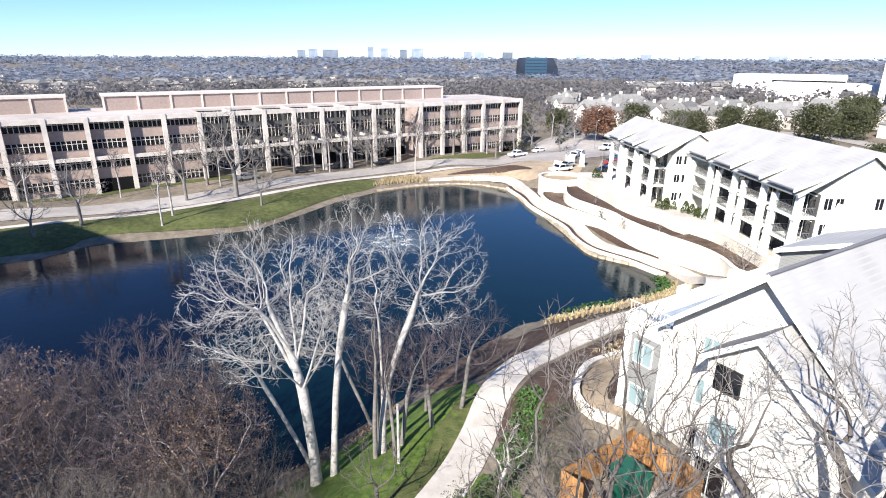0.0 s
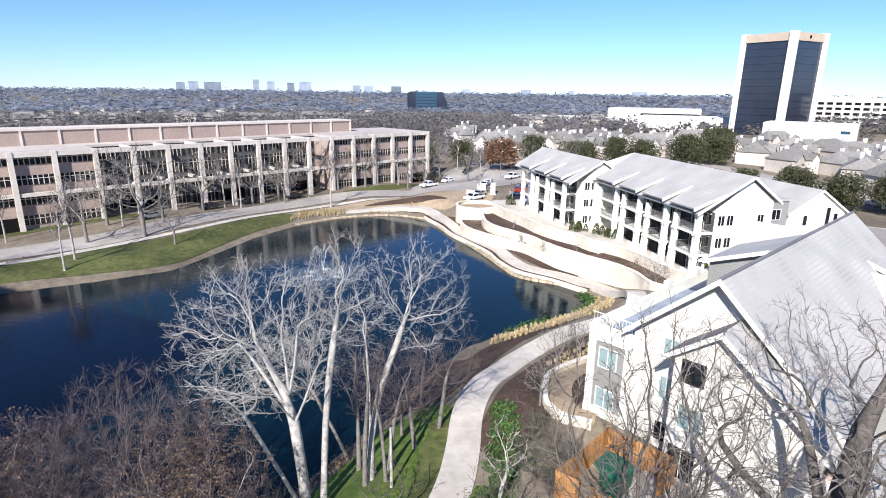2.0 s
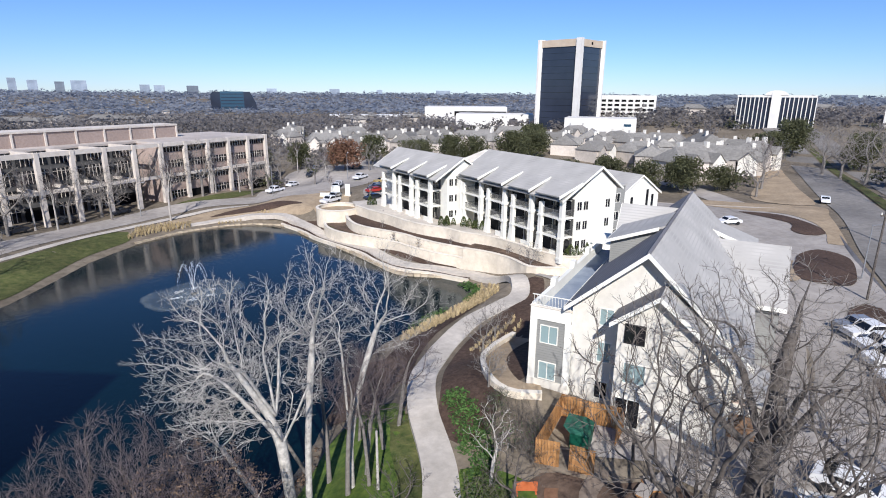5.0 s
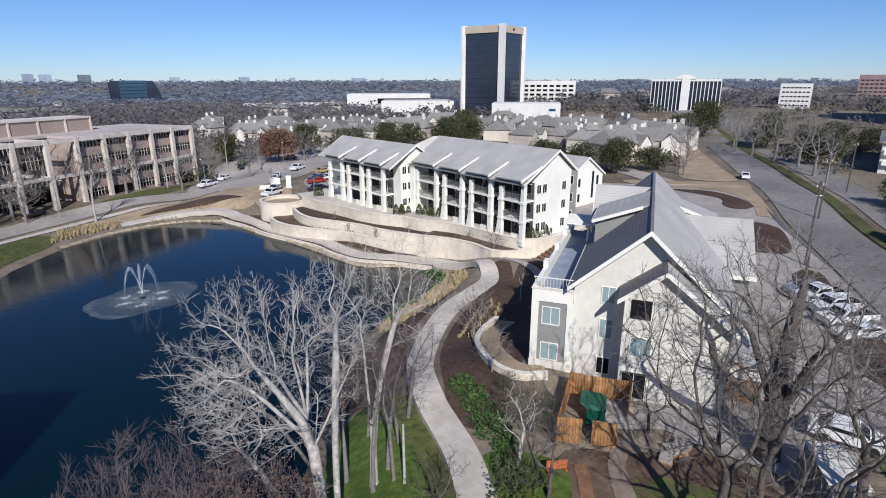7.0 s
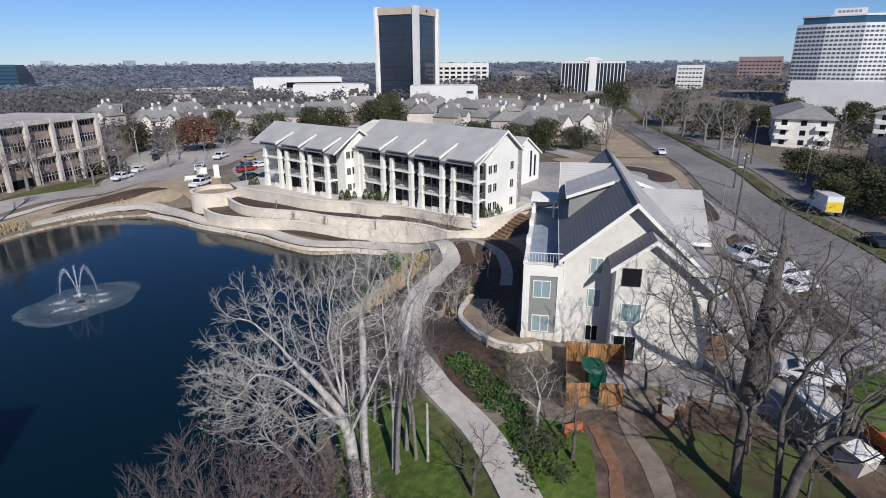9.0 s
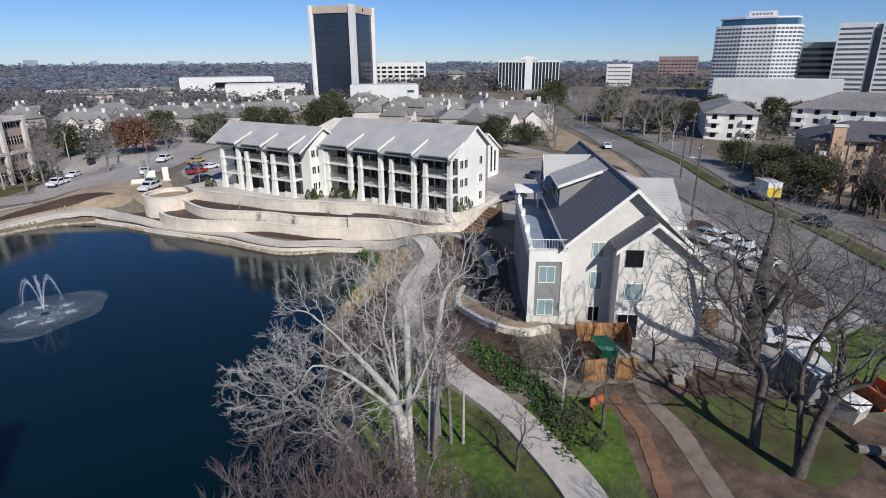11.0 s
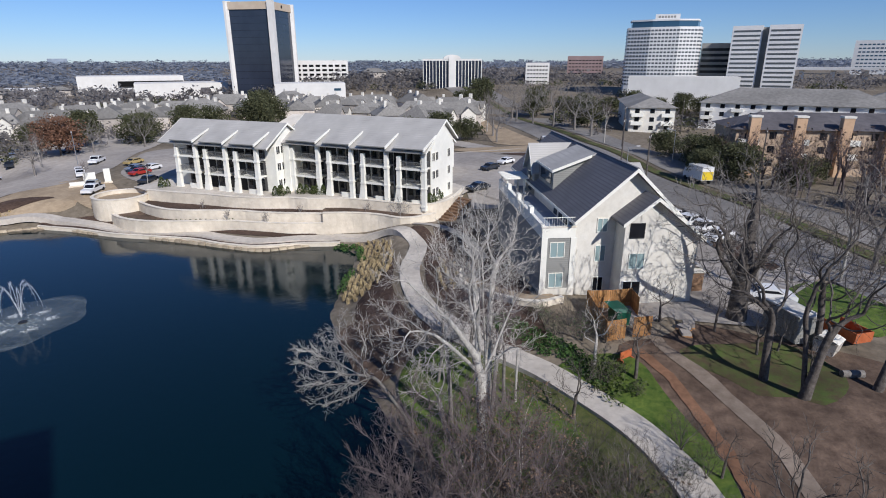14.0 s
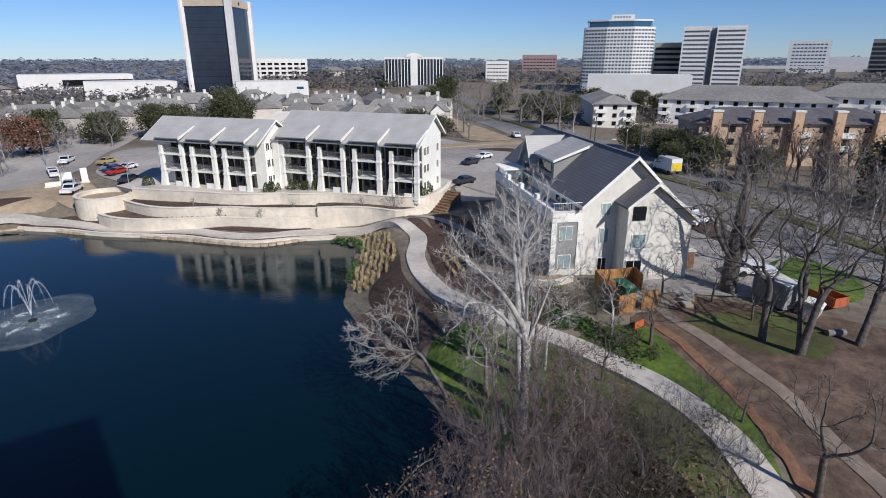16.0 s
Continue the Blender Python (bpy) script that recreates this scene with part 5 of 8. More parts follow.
def crown_tree(name, label, seed, trunk_r, stems, blobs, count, bark, twig, group, step=0.5, reach=3.0, kill=0.9, twigs=2, twig_len=0.8, tip=0.013, rise=0.3, low=0.0, leaves=None, leaf_share=0.1, wander=0.25, keep=0.45, gnarl=0.0):
    """A tree whose limbs fill the given crown, with fine twigs on the thin branches."""
    pos, parent = colonise(seed, stems, blobs, count, step, reach, kill, keep, wander, low)
    n = len(pos)
    pos[1:] += np.random.RandomState(seed).normal(0, gnarl, (n - 1, 3))
    kids = [[] for _ in range(n)]
    for i, p in enumerate(parent):
        if p >= 0:
            kids[p].append(i)
    load = np.zeros(n)
    for i in range(n - 1, -1, -1):
        load[i] = 1 if not kids[i] else sum(load[j] for j in kids[i])
    power = math.log(trunk_r / tip) / math.log(max(3, load[0]))
    radius = tip * load ** power
    rng = random.Random(seed)
    t = thing(name, label, "tree", group=group)
    wood, fine, tips = Mesh(), Mesh(), []
    starts = [(0, None)]
    while starts:
        i, base = starts.pop()
        pts, rad = ([pos[base], pos[i]], [min(radius[base], radius[i] * 1.15), radius[i]]) if base is not None else ([pos[i] - np.array((0, 0, 0.9)), pos[i]], [radius[i] * 1.5, radius[i] * 1.15])
        while kids[i]:
            order = sorted(kids[i], key=lambda j: -load[j])
            starts += [(j, i) for j in order[1:]]
            i = order[0]
            pts.append(pos[i])
            rad.append(max(radius[i], rad[-1] * 0.72 if rad[-1] > 0.03 else 0))
        rad[-1] *= 0.6
        r = rad[0]
        for _ in range(2):
            for k in range(1, len(pts) - 1):
                pts[k] = pts[k] * 0.6 + (pts[k - 1] + pts[k + 1]) * 0.2
        chain_tube(wood if r > 0.06 else fine, pts, rad, 8 if r > 0.14 else 6 if r > 0.06 else 4 if r > 0.03 else 3)
        for k in range(1, len(pts)):
            if rad[k] < 0.034:
                d = Vector(pts[k] - pts[k - 1]).normalized()
                for _ in range(twigs):
                    nd = (swing(rng, d, radians(rng.uniform(20, 60))) + Vector((0, 0, rise))).normalized()
                    p, length = Vector(pts[k]), twig_len * rng.uniform(0.5, 1.2)
                    q = p + nd * length * 0.5
                    e = q + jitter(rng, nd + Vector((0, 0, rise * 0.5)), 0.35) * length * 0.5
                    chain_tube(fine, (p, q, e), (tip * 0.85, tip * 0.7, tip * 0.45), 3)
                    e2 = q + swing(rng, nd, 0.7) * length * 0.45
                    chain_tube(fine, (q, e2), (tip * 0.7, tip * 0.4), 3)
                    tips += [e, e2]
    part("trunk", wood, bark, t, smooth=True)
    part("crown", fine, twig, t)
    if leaves:
        lv = Mesh()
        c = Vector(blobs[0][:3])
        for p in tips:
            if rng.random() < leaf_share * (2.2 if (p - c).length < blobs[0][3] * 0.6 else 0.6):
                leaf_card(lv, rng, p, 0.085)
                leaf_card(lv, rng, p + Vector((0.15, 0.1, -0.1)), 0.075)
        part("leaves", lv, leaves, t, "dry brown leaves")
    return t


# large pale sycamores on the bank
def limb(base, way, *steps):
    """Points of a limb from base: along a level direction, and up."""
    return [base] + [(base[0] + way[0] * a, base[1] + way[1] * a, z) for a, z in steps]


LOW_FORK, HIGH_FORK = (-0.25, -0.15, 7.6), (-0.5, 0.0, 9.6)
LAKEWARD, SHOREWARD, OUTWARD, INWARD = (-0.8, 0.6), (0.75, -0.5), (0.55, 0.75), (-0.5, -0.8)
stand(crown_tree("sycamore_tree", "large pale bare sycamore tree on the lake bank", 11, 0.35,
                 [[(0, 0, 0), (0.0, 0, 3), (-0.1, -0.1, 5.5), LOW_FORK, HIGH_FORK, (-0.6, 0.4, 11.6), (-0.9, 0.6, 13.4)], limb(LOW_FORK, LAKEWARD, (1.3, 9.0), (2.6, 10.6), (3.8, 11.8)), limb(HIGH_FORK, LAKEWARD, (1.4, 11.0), (2.6, 12.8)),
                  limb(HIGH_FORK, (-0.9, -0.2), (1.0, 11.0), (1.8, 13.0)), limb(HIGH_FORK, OUTWARD, (0.6, 11.2), (1.1, 13.0)), limb(LOW_FORK, SHOREWARD, (1.0, 9.2), (1.9, 11.4)),
                  limb(LOW_FORK, INWARD, (1.2, 8.9), (2.4, 10.6)), limb(LOW_FORK, OUTWARD, (1.2, 8.4), (2.2, 9.4))],
                 [(-2.4, 0.8, 13.2, 5.6, 5.4, 5.4), (-4.0, 2.6, 11.2, 3.2, 3.1, 2.8), (1.0, -0.2, 13.4, 2.4, 2.8, 4.4)], 1150, "sycamore", "twig_pale", "bank trees", 0.42, 2.6, 0.75, 3, 0.7, 0.0095, 0.2, low=6.0, wander=0.42, gnarl=0.06), -8.3, 29.6)
stand(crown_tree("sycamore_tree", "tall slender pale sycamore tree on the lawn", 23, 0.22, [[(0, 0, 0), (0.2, 0.2, 3), (0.3, 0.5, 6), (0.7, 0.8, 9.5), (1.2, 1.1, 12.5)]],
                 [(1.8, 1.4, 15.2, 2.9, 3.0, 4.4)], 360, "sycamore", "twig_pale", "bank trees", 0.42, 3.0, 0.8, 3, 0.7, 0.0085, 0.15, low=9.5, wander=0.46, gnarl=0.05), -7.2, 30.0)
stand(crown_tree("sycamore_tree", "pale bare sycamore tree with a forked trunk", 35, 0.26, [[(0, 0, 0), (0.1, 0.1, 3), (0.4, 0.3, 6), (1.3, 0.5, 8.6), (2.4, 0.7, 11)], [(0, 0, 0), (0.1, 0.15, 3), (0.2, 0.4, 6), (0.0, 0.6, 10)]],
                 [(3.2, 0.8, 13.2, 4.2, 3.6, 4.4), (-0.4, 0.8, 11.6, 2.0, 2.2, 3.6)], 520, "sycamore", "twig_pale", "bank trees", 0.42, 3.0, 0.8, 3, 0.7, 0.0085, 0.15, low=7.5, wander=0.46, gnarl=0.05), -3.9, 30.9)
stand(crown_tree("sycamore_tree", "pale bare tree leaning out over the water", 52, 0.14, [[(0, 0, 0), (-0.9, 0.4, 2.0), (-2.4, 1.2, 4.8)]],
                 [(-5.2, 3.4, 7.4, 3.3, 3.3, 3.0), (-3.6, 2.6, 9.4, 2.0, 2.0, 2.0)], 460, "bark_grey", "twig_pale", "bank trees", 0.36, 2.4, 0.62, 3, 0.6, 0.010, 0.1, wander=0.46), -5.2, 36.8)
stand(crown_tree("slender_tree", "slender pale bare tree with a leaning trunk on the lake bank", 54, 0.15, [[(0, 0, 0), (-1.2, 0.2, 2.6), (-2.6, 0.4, 5.4)]],
                 [(-4.2, 0.6, 9.0, 2.6, 2.4, 2.8)], 110, "sycamore", "twig_pale", "bank trees", 0.45, 3.0, 0.9, 2, 0.8, 0.014), -8.4, 30.8)
slim_a = crown_tree("slender_tree", "slender grey bare tree on the lawn", 41, 0.15, [[(0, 0, 0), (0.1, 0.1, 2.5), (0.0, 0.3, 5)]], [(0.1, 0.4, 8.0, 1.9, 1.9, 3.0)], 130, "bark_grey", "twig", "bank trees", 0.4, 2.4, 0.65, 3, 0.9, 0.009, 0.4, wander=0.2)
stand(slim_a, -4.6, 33.6, 1.1)
slim_b = crown_tree("slender_tree", "low forked bare tree with brown twigs on the lawn", 43, 0.14, [[(0, 0, 0), (0.2, 0.1, 1.6), (0.4, 0.2, 3.2)]], [(0.8, 0.3, 5.6, 2.6, 2.4, 2.4)], 170, "bark_grey", "twig", "bank trees", 0.4, 2.4, 0.65, 3, 0.9, 0.009, 0.4, wander=0.2)
stand(slim_b, -2.6, 31.2, 1.1)
for src, x, y, s, turn in ((slim_b, -0.4, 32.9, 1.0, 140), (slim_a, -4.3, 30.4, 0.95, 210), (slim_a, -2.9, 29.9, 0.75, 80), (slim_b, 1.5, 42.6, 0.75, 30), (slim_b, -1.0, 36.6, 0.8, 250), (slim_b, 1.7, 34.9, 1.0, 310)):
    copy_thing(src, pose(x, y, gz(x, y), 0, 0, turn) @ Matrix.Scale(s, 4))

# oaks over the work site
CROTCH = (0.2, 0, 2.8)
stand(crown_tree("oak_tree", "large dark bare oak tree beside the house", 61, 0.78,
                 [[(0, 0, 0), (0.1, 0.1, 1.5), CROTCH], limb(CROTCH, (-0.85, 0.5), (2.0, 4.6), (4.4, 6.6), (6.0, 8.4)), limb(CROTCH, (0.7, -0.7), (1.2, 5.4), (2.6, 8.4)), limb(CROTCH, (-0.2, 0.95), (1.2, 5.8), (2.4, 9.4)),
                  limb(CROTCH, (0.85, 0.5), (2.2, 4.8), (4.8, 6.4)), limb(CROTCH, (-0.6, -0.75), (1.4, 5.8), (2.8, 9.2)), limb(CROTCH, (0.1, 0.1), (0.8, 7.0), (1.2, 11.0))],
                 [(0.2, 1.0, 9.2, 6.9, 7.2, 6.4)], 1050, "bark", "bark_grey", "oak trees", 0.48, 3.0, 0.9, 2, 0.85, 0.0165, 0.1, 4.2, wander=0.45, gnarl=0.09), 15.8, 14.1)
stand(crown_tree("oak_tree", "tall dark bare oak tree on thin grass", 63, 0.29, [[(0, 0, 0), (0, 0.1, 2), (-0.1, 0.3, 4.5)]],
                 [(0.2, 2.4, 10.4, 5.0, 4.6, 6.2)], 560, "bark", "bark", "oak trees", 0.48, 3.2, 0.9, 2, 0.85, 0.016, 0.1, 5.5, wander=0.42, gnarl=0.09), 5.7, 12.2)
stand(crown_tree("oak_tree", "dark bare oak tree with a twin trunk on thin grass", 65, 0.36, [[(0, 0, 0), (0.2, 0.3, 2), (0.3, 0.5, 4.6)], [(0, 0, 0), (-0.2, -0.3, 2), (-0.2, -0.5, 5)]],
                 [(0.4, -1.6, 10.2, 5.0, 4.4, 5.8)], 560, "bark", "bark", "oak trees", 0.48, 3.2, 0.9, 2, 0.85, 0.016, 0.1, 5.5, wander=0.42, gnarl=0.09), 4.1, 9.8)
stand(crown_tree("oak_tree", "leaning dark bare oak tree by the lawn", 67, 0.30, [[(0, 0, 0), (0.4, -0.4, 2), (1.0, -0.9, 4.2)]],
                 [(2.2, -1.6, 9.4, 5.2, 4.8, 5.6)], 520, "bark", "bark", "oak trees", 0.48, 3.2, 0.9, 2, 0.85, 0.016, 0.1, 5, wander=0.42, gnarl=0.09), 7.4, 4.9)
stand(crown_tree("oak_tree", "dark bare oak tree by the wagon", 69, 0.26, [[(0, 0, 0), (0.1, 0.1, 2), (0, 0.3, 4)]],
                 [(0.2, 0.2, 8.4, 3.8, 3.8, 4.8)], 340, "bark", "bark", "oak trees", 0.48, 3.2, 0.9, 2, 0.85, 0.016, 0.1, 5, wander=0.42, gnarl=0.09), 12.4, 8.2)
low_oak = crown_tree("small_tree", "small dark bare tree with crooked branches at the track", 71, 0.15, [[(0, 0, 0), (0.1, 0, 1), (0.1, 0.1, 1.8)]],
                     [(0.2, 0.1, 4.2, 2.6, 2.6, 2.3)], 150, "bark", "bark", "oak trees", 0.35, 2.6, 0.7, 2, 0.6, 0.013, 0.1, 1.8, wander=0.45, gnarl=0.09)
stand(low_oak, 2.6, 21.1, 0.9)
copy_thing(low_oak, pose(-12.4, 11.4, gz(-12.4, 11.4), 0, 0, 80) @ Matrix.Scale(1.45, 4))
copy_thing(low_oak, pose(-3.4, 24.4, gz(-3.4, 24.4), 0, 0, 200) @ Matrix.Scale(0.9, 4))
for x, y, turn, k in ((9.6, 12.6, 30, 0.75), (12.4, 15.8, 160, 0.8), (11.0, 11.0, 260, 0.6), (8.0, 9.0, 10, 0.6), (-6.4, 14.8, 300, 0.6)):
    copy_thing(low_oak, pose(x, y, gz(x, y), 0, 0, turn) @ Matrix.Scale(k, 4))
copy_thing(low_oak, pose(12.2, 20.4, gz(12.2, 20.4), 0, 0, 120) @ Matrix.Scale(0.8, 4))
stand(crown_tree("small_tree", "pale dead tree beside the fence", 75, 0.13, [[(0, 0, 0), (0.1, 0, 1), (0.2, 0.1, 2)]], [(0.2, 0.2, 4.0, 2.2, 2.2, 2.0)], 90, "sycamore", "twig_pale", "oak trees", 0.35, 2.6, 0.7, 1, 0.6, 0.014, 0.1, 1.8, wander=0.4), 3.4, 24.4)

# leafy and bare shrubs between the path and the house
bush_a = crown_tree("bush", "green and yellowish leafy shrub beside the path", 131, 0.06, [[(0, 0, 0), (0.1, 0.1, 0.4), (0.3, 0.2, 0.9)], [(0, 0, 0), (-0.2, 0.1, 0.5), (-0.4, 0.3, 1.0)], [(0, 0, 0), (0.1, -0.3, 0.5)]],
                    [(0, 0, 1.6, 1.7, 1.6, 1.2), (0.5, -0.4, 1.0, 1.4, 1.4, 0.8)], 190, "bark", "bark", "path shrubs", 0.28, 2.0, 0.42, 2, 0.45, 0.010, 0.3, 0.3, "shrub", 0.75, 0.3)
bush_b = crown_tree("bush", "dark tangled bare shrub with few leaves", 133, 0.06, [[(0, 0, 0), (0.2, 0.1, 0.5), (0.4, 0.1, 1.0)], [(0, 0, 0), (-0.2, -0.1, 0.5), (-0.5, -0.2, 1.1)], [(0, 0, 0), (0.0, 0.4, 0.6)]],
                    [(0, 0, 1.5, 1.8, 1.7, 1.2)], 190, "bark", "bark", "path shrubs", 0.28, 2.0, 0.42, 3, 0.6, 0.011, 0.3, 0.3, "groundcover", 0.14, 0.3)
stand(bush_a, 1.4, 23.4, 0.8)
stand(bush_b, 6.6, 26.2, 0.8)
for src, x, y, k, turn in ((bush_a, 2.6, 22.4, 0.75, 120), (bush_a, 3.4, 24.4, 0.7, 220), (bush_b, 6.6, 28.6, 0.75, 60), (bush_b, 7.6, 29.8, 0.8, 250), (bush_b, 7.2, 24.6, 0.7, 310),
                           (bush_b, 8.6, 30.8, 0.7, 90), (bush_b, 8.4, 26.4, 0.7, 200), (bush_b, -7.2, 17.0, 0.6, 70), (bush_a, 0.6, 20.6, 0.55, 70), (bush_a, -9.8, 20.6, 0.7, 10), (bush_a, -8.4, 22.6, 0.6, 160)):
    copy_thing(src, pose(x, y, gz(x, y), 0, 0, turn) @ Matrix.Scale(k, 4))

# dense many-stemmed trees on the near bank


def thicket(seed, label, stems, height, radius, bark, twig, leaves=None, leaf_share=0.0, twigs=4, count=1250, kill=0.55):
    rng = random.Random(seed)
    lines = []
    for i in range(stems):
        a = 2 * math.pi * i / stems + rng.uniform(-0.4, 0.4)
        c, s, k = math.cos(a), math.sin(a), rng.uniform(0.5, 1.0)
        lines.append([(0, 0, 0.1), (0.35 * c, 0.35 * s, 0.9), (0.7 * k * c, 0.7 * k * s, height * 0.2), (1.5 * k * c, 1.5 * k * s, height * 0.38)])
    return crown_tree("thicket", label, seed, 0.15, lines, [(0, 0, height * 0.62, radius, radius, height * 0.37), (rng.uniform(-1, 1), rng.uniform(-1, 1), height * 0.36, radius * 0.8, radius * 0.8, height * 0.22)], count, bark, twig, "thickets",
                      0.46, 2.2, kill, twigs, 0.9, 0.0095, 0.5, height * 0.16, leaves, leaf_share, 0.24, 0.45)


brush_a = thicket(81, "dense reddish-brown many-stemmed bare tree on the bank", 6, 14.0, 5.0, "bark", "twig")
brush_b = thicket(82, "dense bare many-stemmed tree with some dry leaves", 5, 12.5, 4.8, "twig_pale", "twig", "dead_leaf", 0.4)
brush_c = thicket(83, "dense grey-brown many-stemmed bare shrub tree", 7, 8.2, 3.7, "bark_grey", "bark", None, 0.0, 3, 760, 0.66)
stand(brush_a, -17.5, 27.3, 1.03)
stand(brush_b, -14.0, 25.6, 0.88)
stand(brush_c, -11.8, 27.6, 0.75)
for src, x, y, s, turn in ((brush_a, -22.6, 27.4, 0.86, 110), (brush_b, -26.2, 28.0, 1.22, 80), (brush_a, -31.5, 29.0, 1.05, 150), (brush_a, -38, 28, 1.0, 200), (brush_c, -18.2, 20.8, 0.95, 60), (brush_c, -14.2, 22.8, 0.8, 300), (brush_c, -24.5, 21.0, 1.0, 170),
                           (brush_c, -10.6, 24.8, 0.7, 250), (brush_a, -30, 21, 0.8, 20), (brush_c, -21.5, 15.5, 0.6, 330), (brush_c, 8.2, 27.8, 0.45, 90),
                           (brush_c, 6.6, 24.2, 0.4, 190), (brush_c, 8.4, 25.6, 0.45, 20), (brush_c, -4.6, 17.2, 0.5, 140), (brush_c, -6.8, 15.6, 0.42, 40), (brush_c, -10.6, 14.2, 0.4, 10), (brush_c, -9.6, 19.6, 0.66, 240), (brush_c, -11.6, 16.8, 0.62, 150), (brush_c, -13.6, 20.8, 0.85, 20), (brush_c, -8.4, 24.8, 0.55, 80), (brush_c, -20.6, 23.4, 1.0, 280), (brush_c, -16.6, 24.0, 1.0, 190),
                           (brush_c, -12.4, 19.2, 0.75, 100), (brush_c, -16.0, 16.6, 0.7, 210), (brush_c, -7.6, 22.4, 0.5, 310)):
    copy_thing(src, pose(x, y, gz(x, y), 0, 0, turn) @ Matrix.Diagonal((s, s, s, 1)))

# bare trees round the office and the lots
mid = crown_tree("street_tree", "grey bare spreading tree on the grass", 91, 0.24, [[(0, 0, 0), (0.05, 0, 1.3), (0, 0.1, 2.6)]],
                 [(0, 0, 6.6, 4.6, 4.6, 3.8)], 300, "bark_grey", "bark_grey", "street trees", 0.45, 3.0, 0.85, 2, 0.8, 0.02, 0.15, 2.8, wander=0.35)
stand(mid, -60.3, 89.3, 1.15)
mid2 = bare_tree("street_tree", "grey bare tree with rising branches by the drive", 92, 9, 0.16, SLIM, 6.0, "twig_pale", "twig", (0, 0), "street trees")
stand(mid2, -48.0, 91.8, 1.2)
STREET_TREES_A = [(mid2, -48.4, 96.8, 1.15), (mid, -50.8, 108.2, 1.1), (mid, -42.0, 111.7, 1.5), (mid, -34.6, 104.4, 0.7), (mid2, -6.2, 140.2, 1.35), (mid, -84.5, 108.5, 0.9), (mid2, -48.7, 121.0, 1.0), (mid, -41.2, 122.2, 1.0),
                  (mid, -26, 146, 1.1), (mid2, -32, 141, 1.2), (mid, -4, 161, 1.1), (mid2, 8, 168, 1.0), (mid, -18, 146, 0.9), (mid, -64, 83, 0.7), (mid, -52, 122, 1.1), (mid2, -66, 112, 1.0),
                  (mid, -36, 136, 1.2), (mid2, -28, 140, 1.1), (mid, -12, 158, 1.3), (mid, 4, 164, 1.3), (mid2, 14, 165, 1.1)]
STREET_TREES_B = [(mid, 16, 158, 0.9), (mid, 22, 165, 0.9), (mid2, -78, 102, 1.0), (mid, -20, 152, 1.2), (mid, 34, 158, 0.8), (mid2, 40, 166, 0.8), (mid, 46, 176, 0.9), (mid, 30, 182, 1.0),
                  (mid2, 38, 190, 1.0), (mid, 56, 170, 0.8), (mid2, 30, 133, 0.5), (mid2, 36, 122, 0.5), (mid, 70, 168, 0.8), (mid2, 31.5, 105, 0.38), (mid2, 28.4, 98, 0.36), (mid2, 26.0, 99, 0.3),
                  (mid2, 27.4, 91, 0.34), (mid2, 29.4, 84, 0.34), (mid2, 33.6, 80.5, 0.34), (mid, 37.6, 63, 0.4), (mid2, 38.4, 70, 0.36)]
STREET_TREES_C = [(mid, 14, 41, 0.4), (mid, 18, 44.5, 0.4), (mid2, 27, 47, 0.4), (mid, 9.5, 33.5, 0.35), (mid, 25.0, 12.4, 0.8), (mid2, 31, 4, 0.9), (mid, 37, 0, 1.1), (mid2, 44, -5, 1.1),
                  (mid, 22, -4, 1.3), (mid, 30, -8, 1.3), (mid, 132, 84, 1.2), (mid2, 142, 90, 1.2), (mid, 120, 78, 1.0), (mid, 160, 72, 1.4), (mid, 150, 62, 1.4), (mid, 138, 54, 1.3),
                  (mid, 168, 82, 1.3), (mid2, 128, 48, 1.1), (mid, 178, 92, 1.3), (mid, 190, 98, 1.3)]
for src, x, y, s in STREET_TREES_A + STREET_TREES_B + STREET_TREES_C:
    copy_thing(src, pose(x, y, gz(x, y), 0, 0, (x * 37 + y * 91) % 360) @ Matrix.Diagonal((s, s, s, 1)))


def leafy_tree(name, label, seed, height, radius, leaf, n=900, size=0.34, clumps=26, low=0.25):
    """Trunk with a few limbs, and an uneven crown of leaf sprays gathered in clumps."""
    rng = random.Random(seed)
    t = thing(name, label, "tree", group="leafy trees")
    wood, crown = Mesh(), Mesh()
    wood.tube((0, 0, -0.5), (0, 0, height * 0.45), 0.05 * height * 0.6, 0.03 * height * 0.6, 7)
    for i in range(clumps):
        a, u = rng.uniform(0, 2 * math.pi), rng.random()
        z = height * (low + (1 - low) * rng.random() ** 0.8)
        k = math.sqrt(max(0.05, 1 - ((z / height - 0.55) / 0.5) ** 2))
        c = Vector((math.cos(a) * radius * k * math.sqrt(u), math.sin(a) * radius * k * math.sqrt(u), z))
        crown.tube((0, 0, height * rng.uniform(0.2, 0.42)), c, 0.07, 0.025, 4)
        cr = radius * rng.uniform(0.22, 0.42)
        for _ in range(n // clumps):
            v = Vector((rng.gauss(0, 1), rng.gauss(0, 1), rng.gauss(0, 0.8))).normalized() * cr * rng.uniform(0.5, 1.05)
            leaf_card(crown, rng, c + v, size * rng.uniform(0.7, 1.3))
    part("trunk", wood, "bark", t)
    part("crown", crown, leaf, t)
    return t


rust = leafy_tree("rust_oak", "round oak tree with rust-red autumn leaves by the drive", 101, 9.5, 5.6, "red_leaf", 5200, 0.27, 60, 0.28)
stand(rust, 48.5, 172, 1.0)
green_a = leafy_tree("evergreen_oak", "dark evergreen oak tree", 103, 9, 5.0, "evergreen", 5200, 0.26, 60, 0.2)
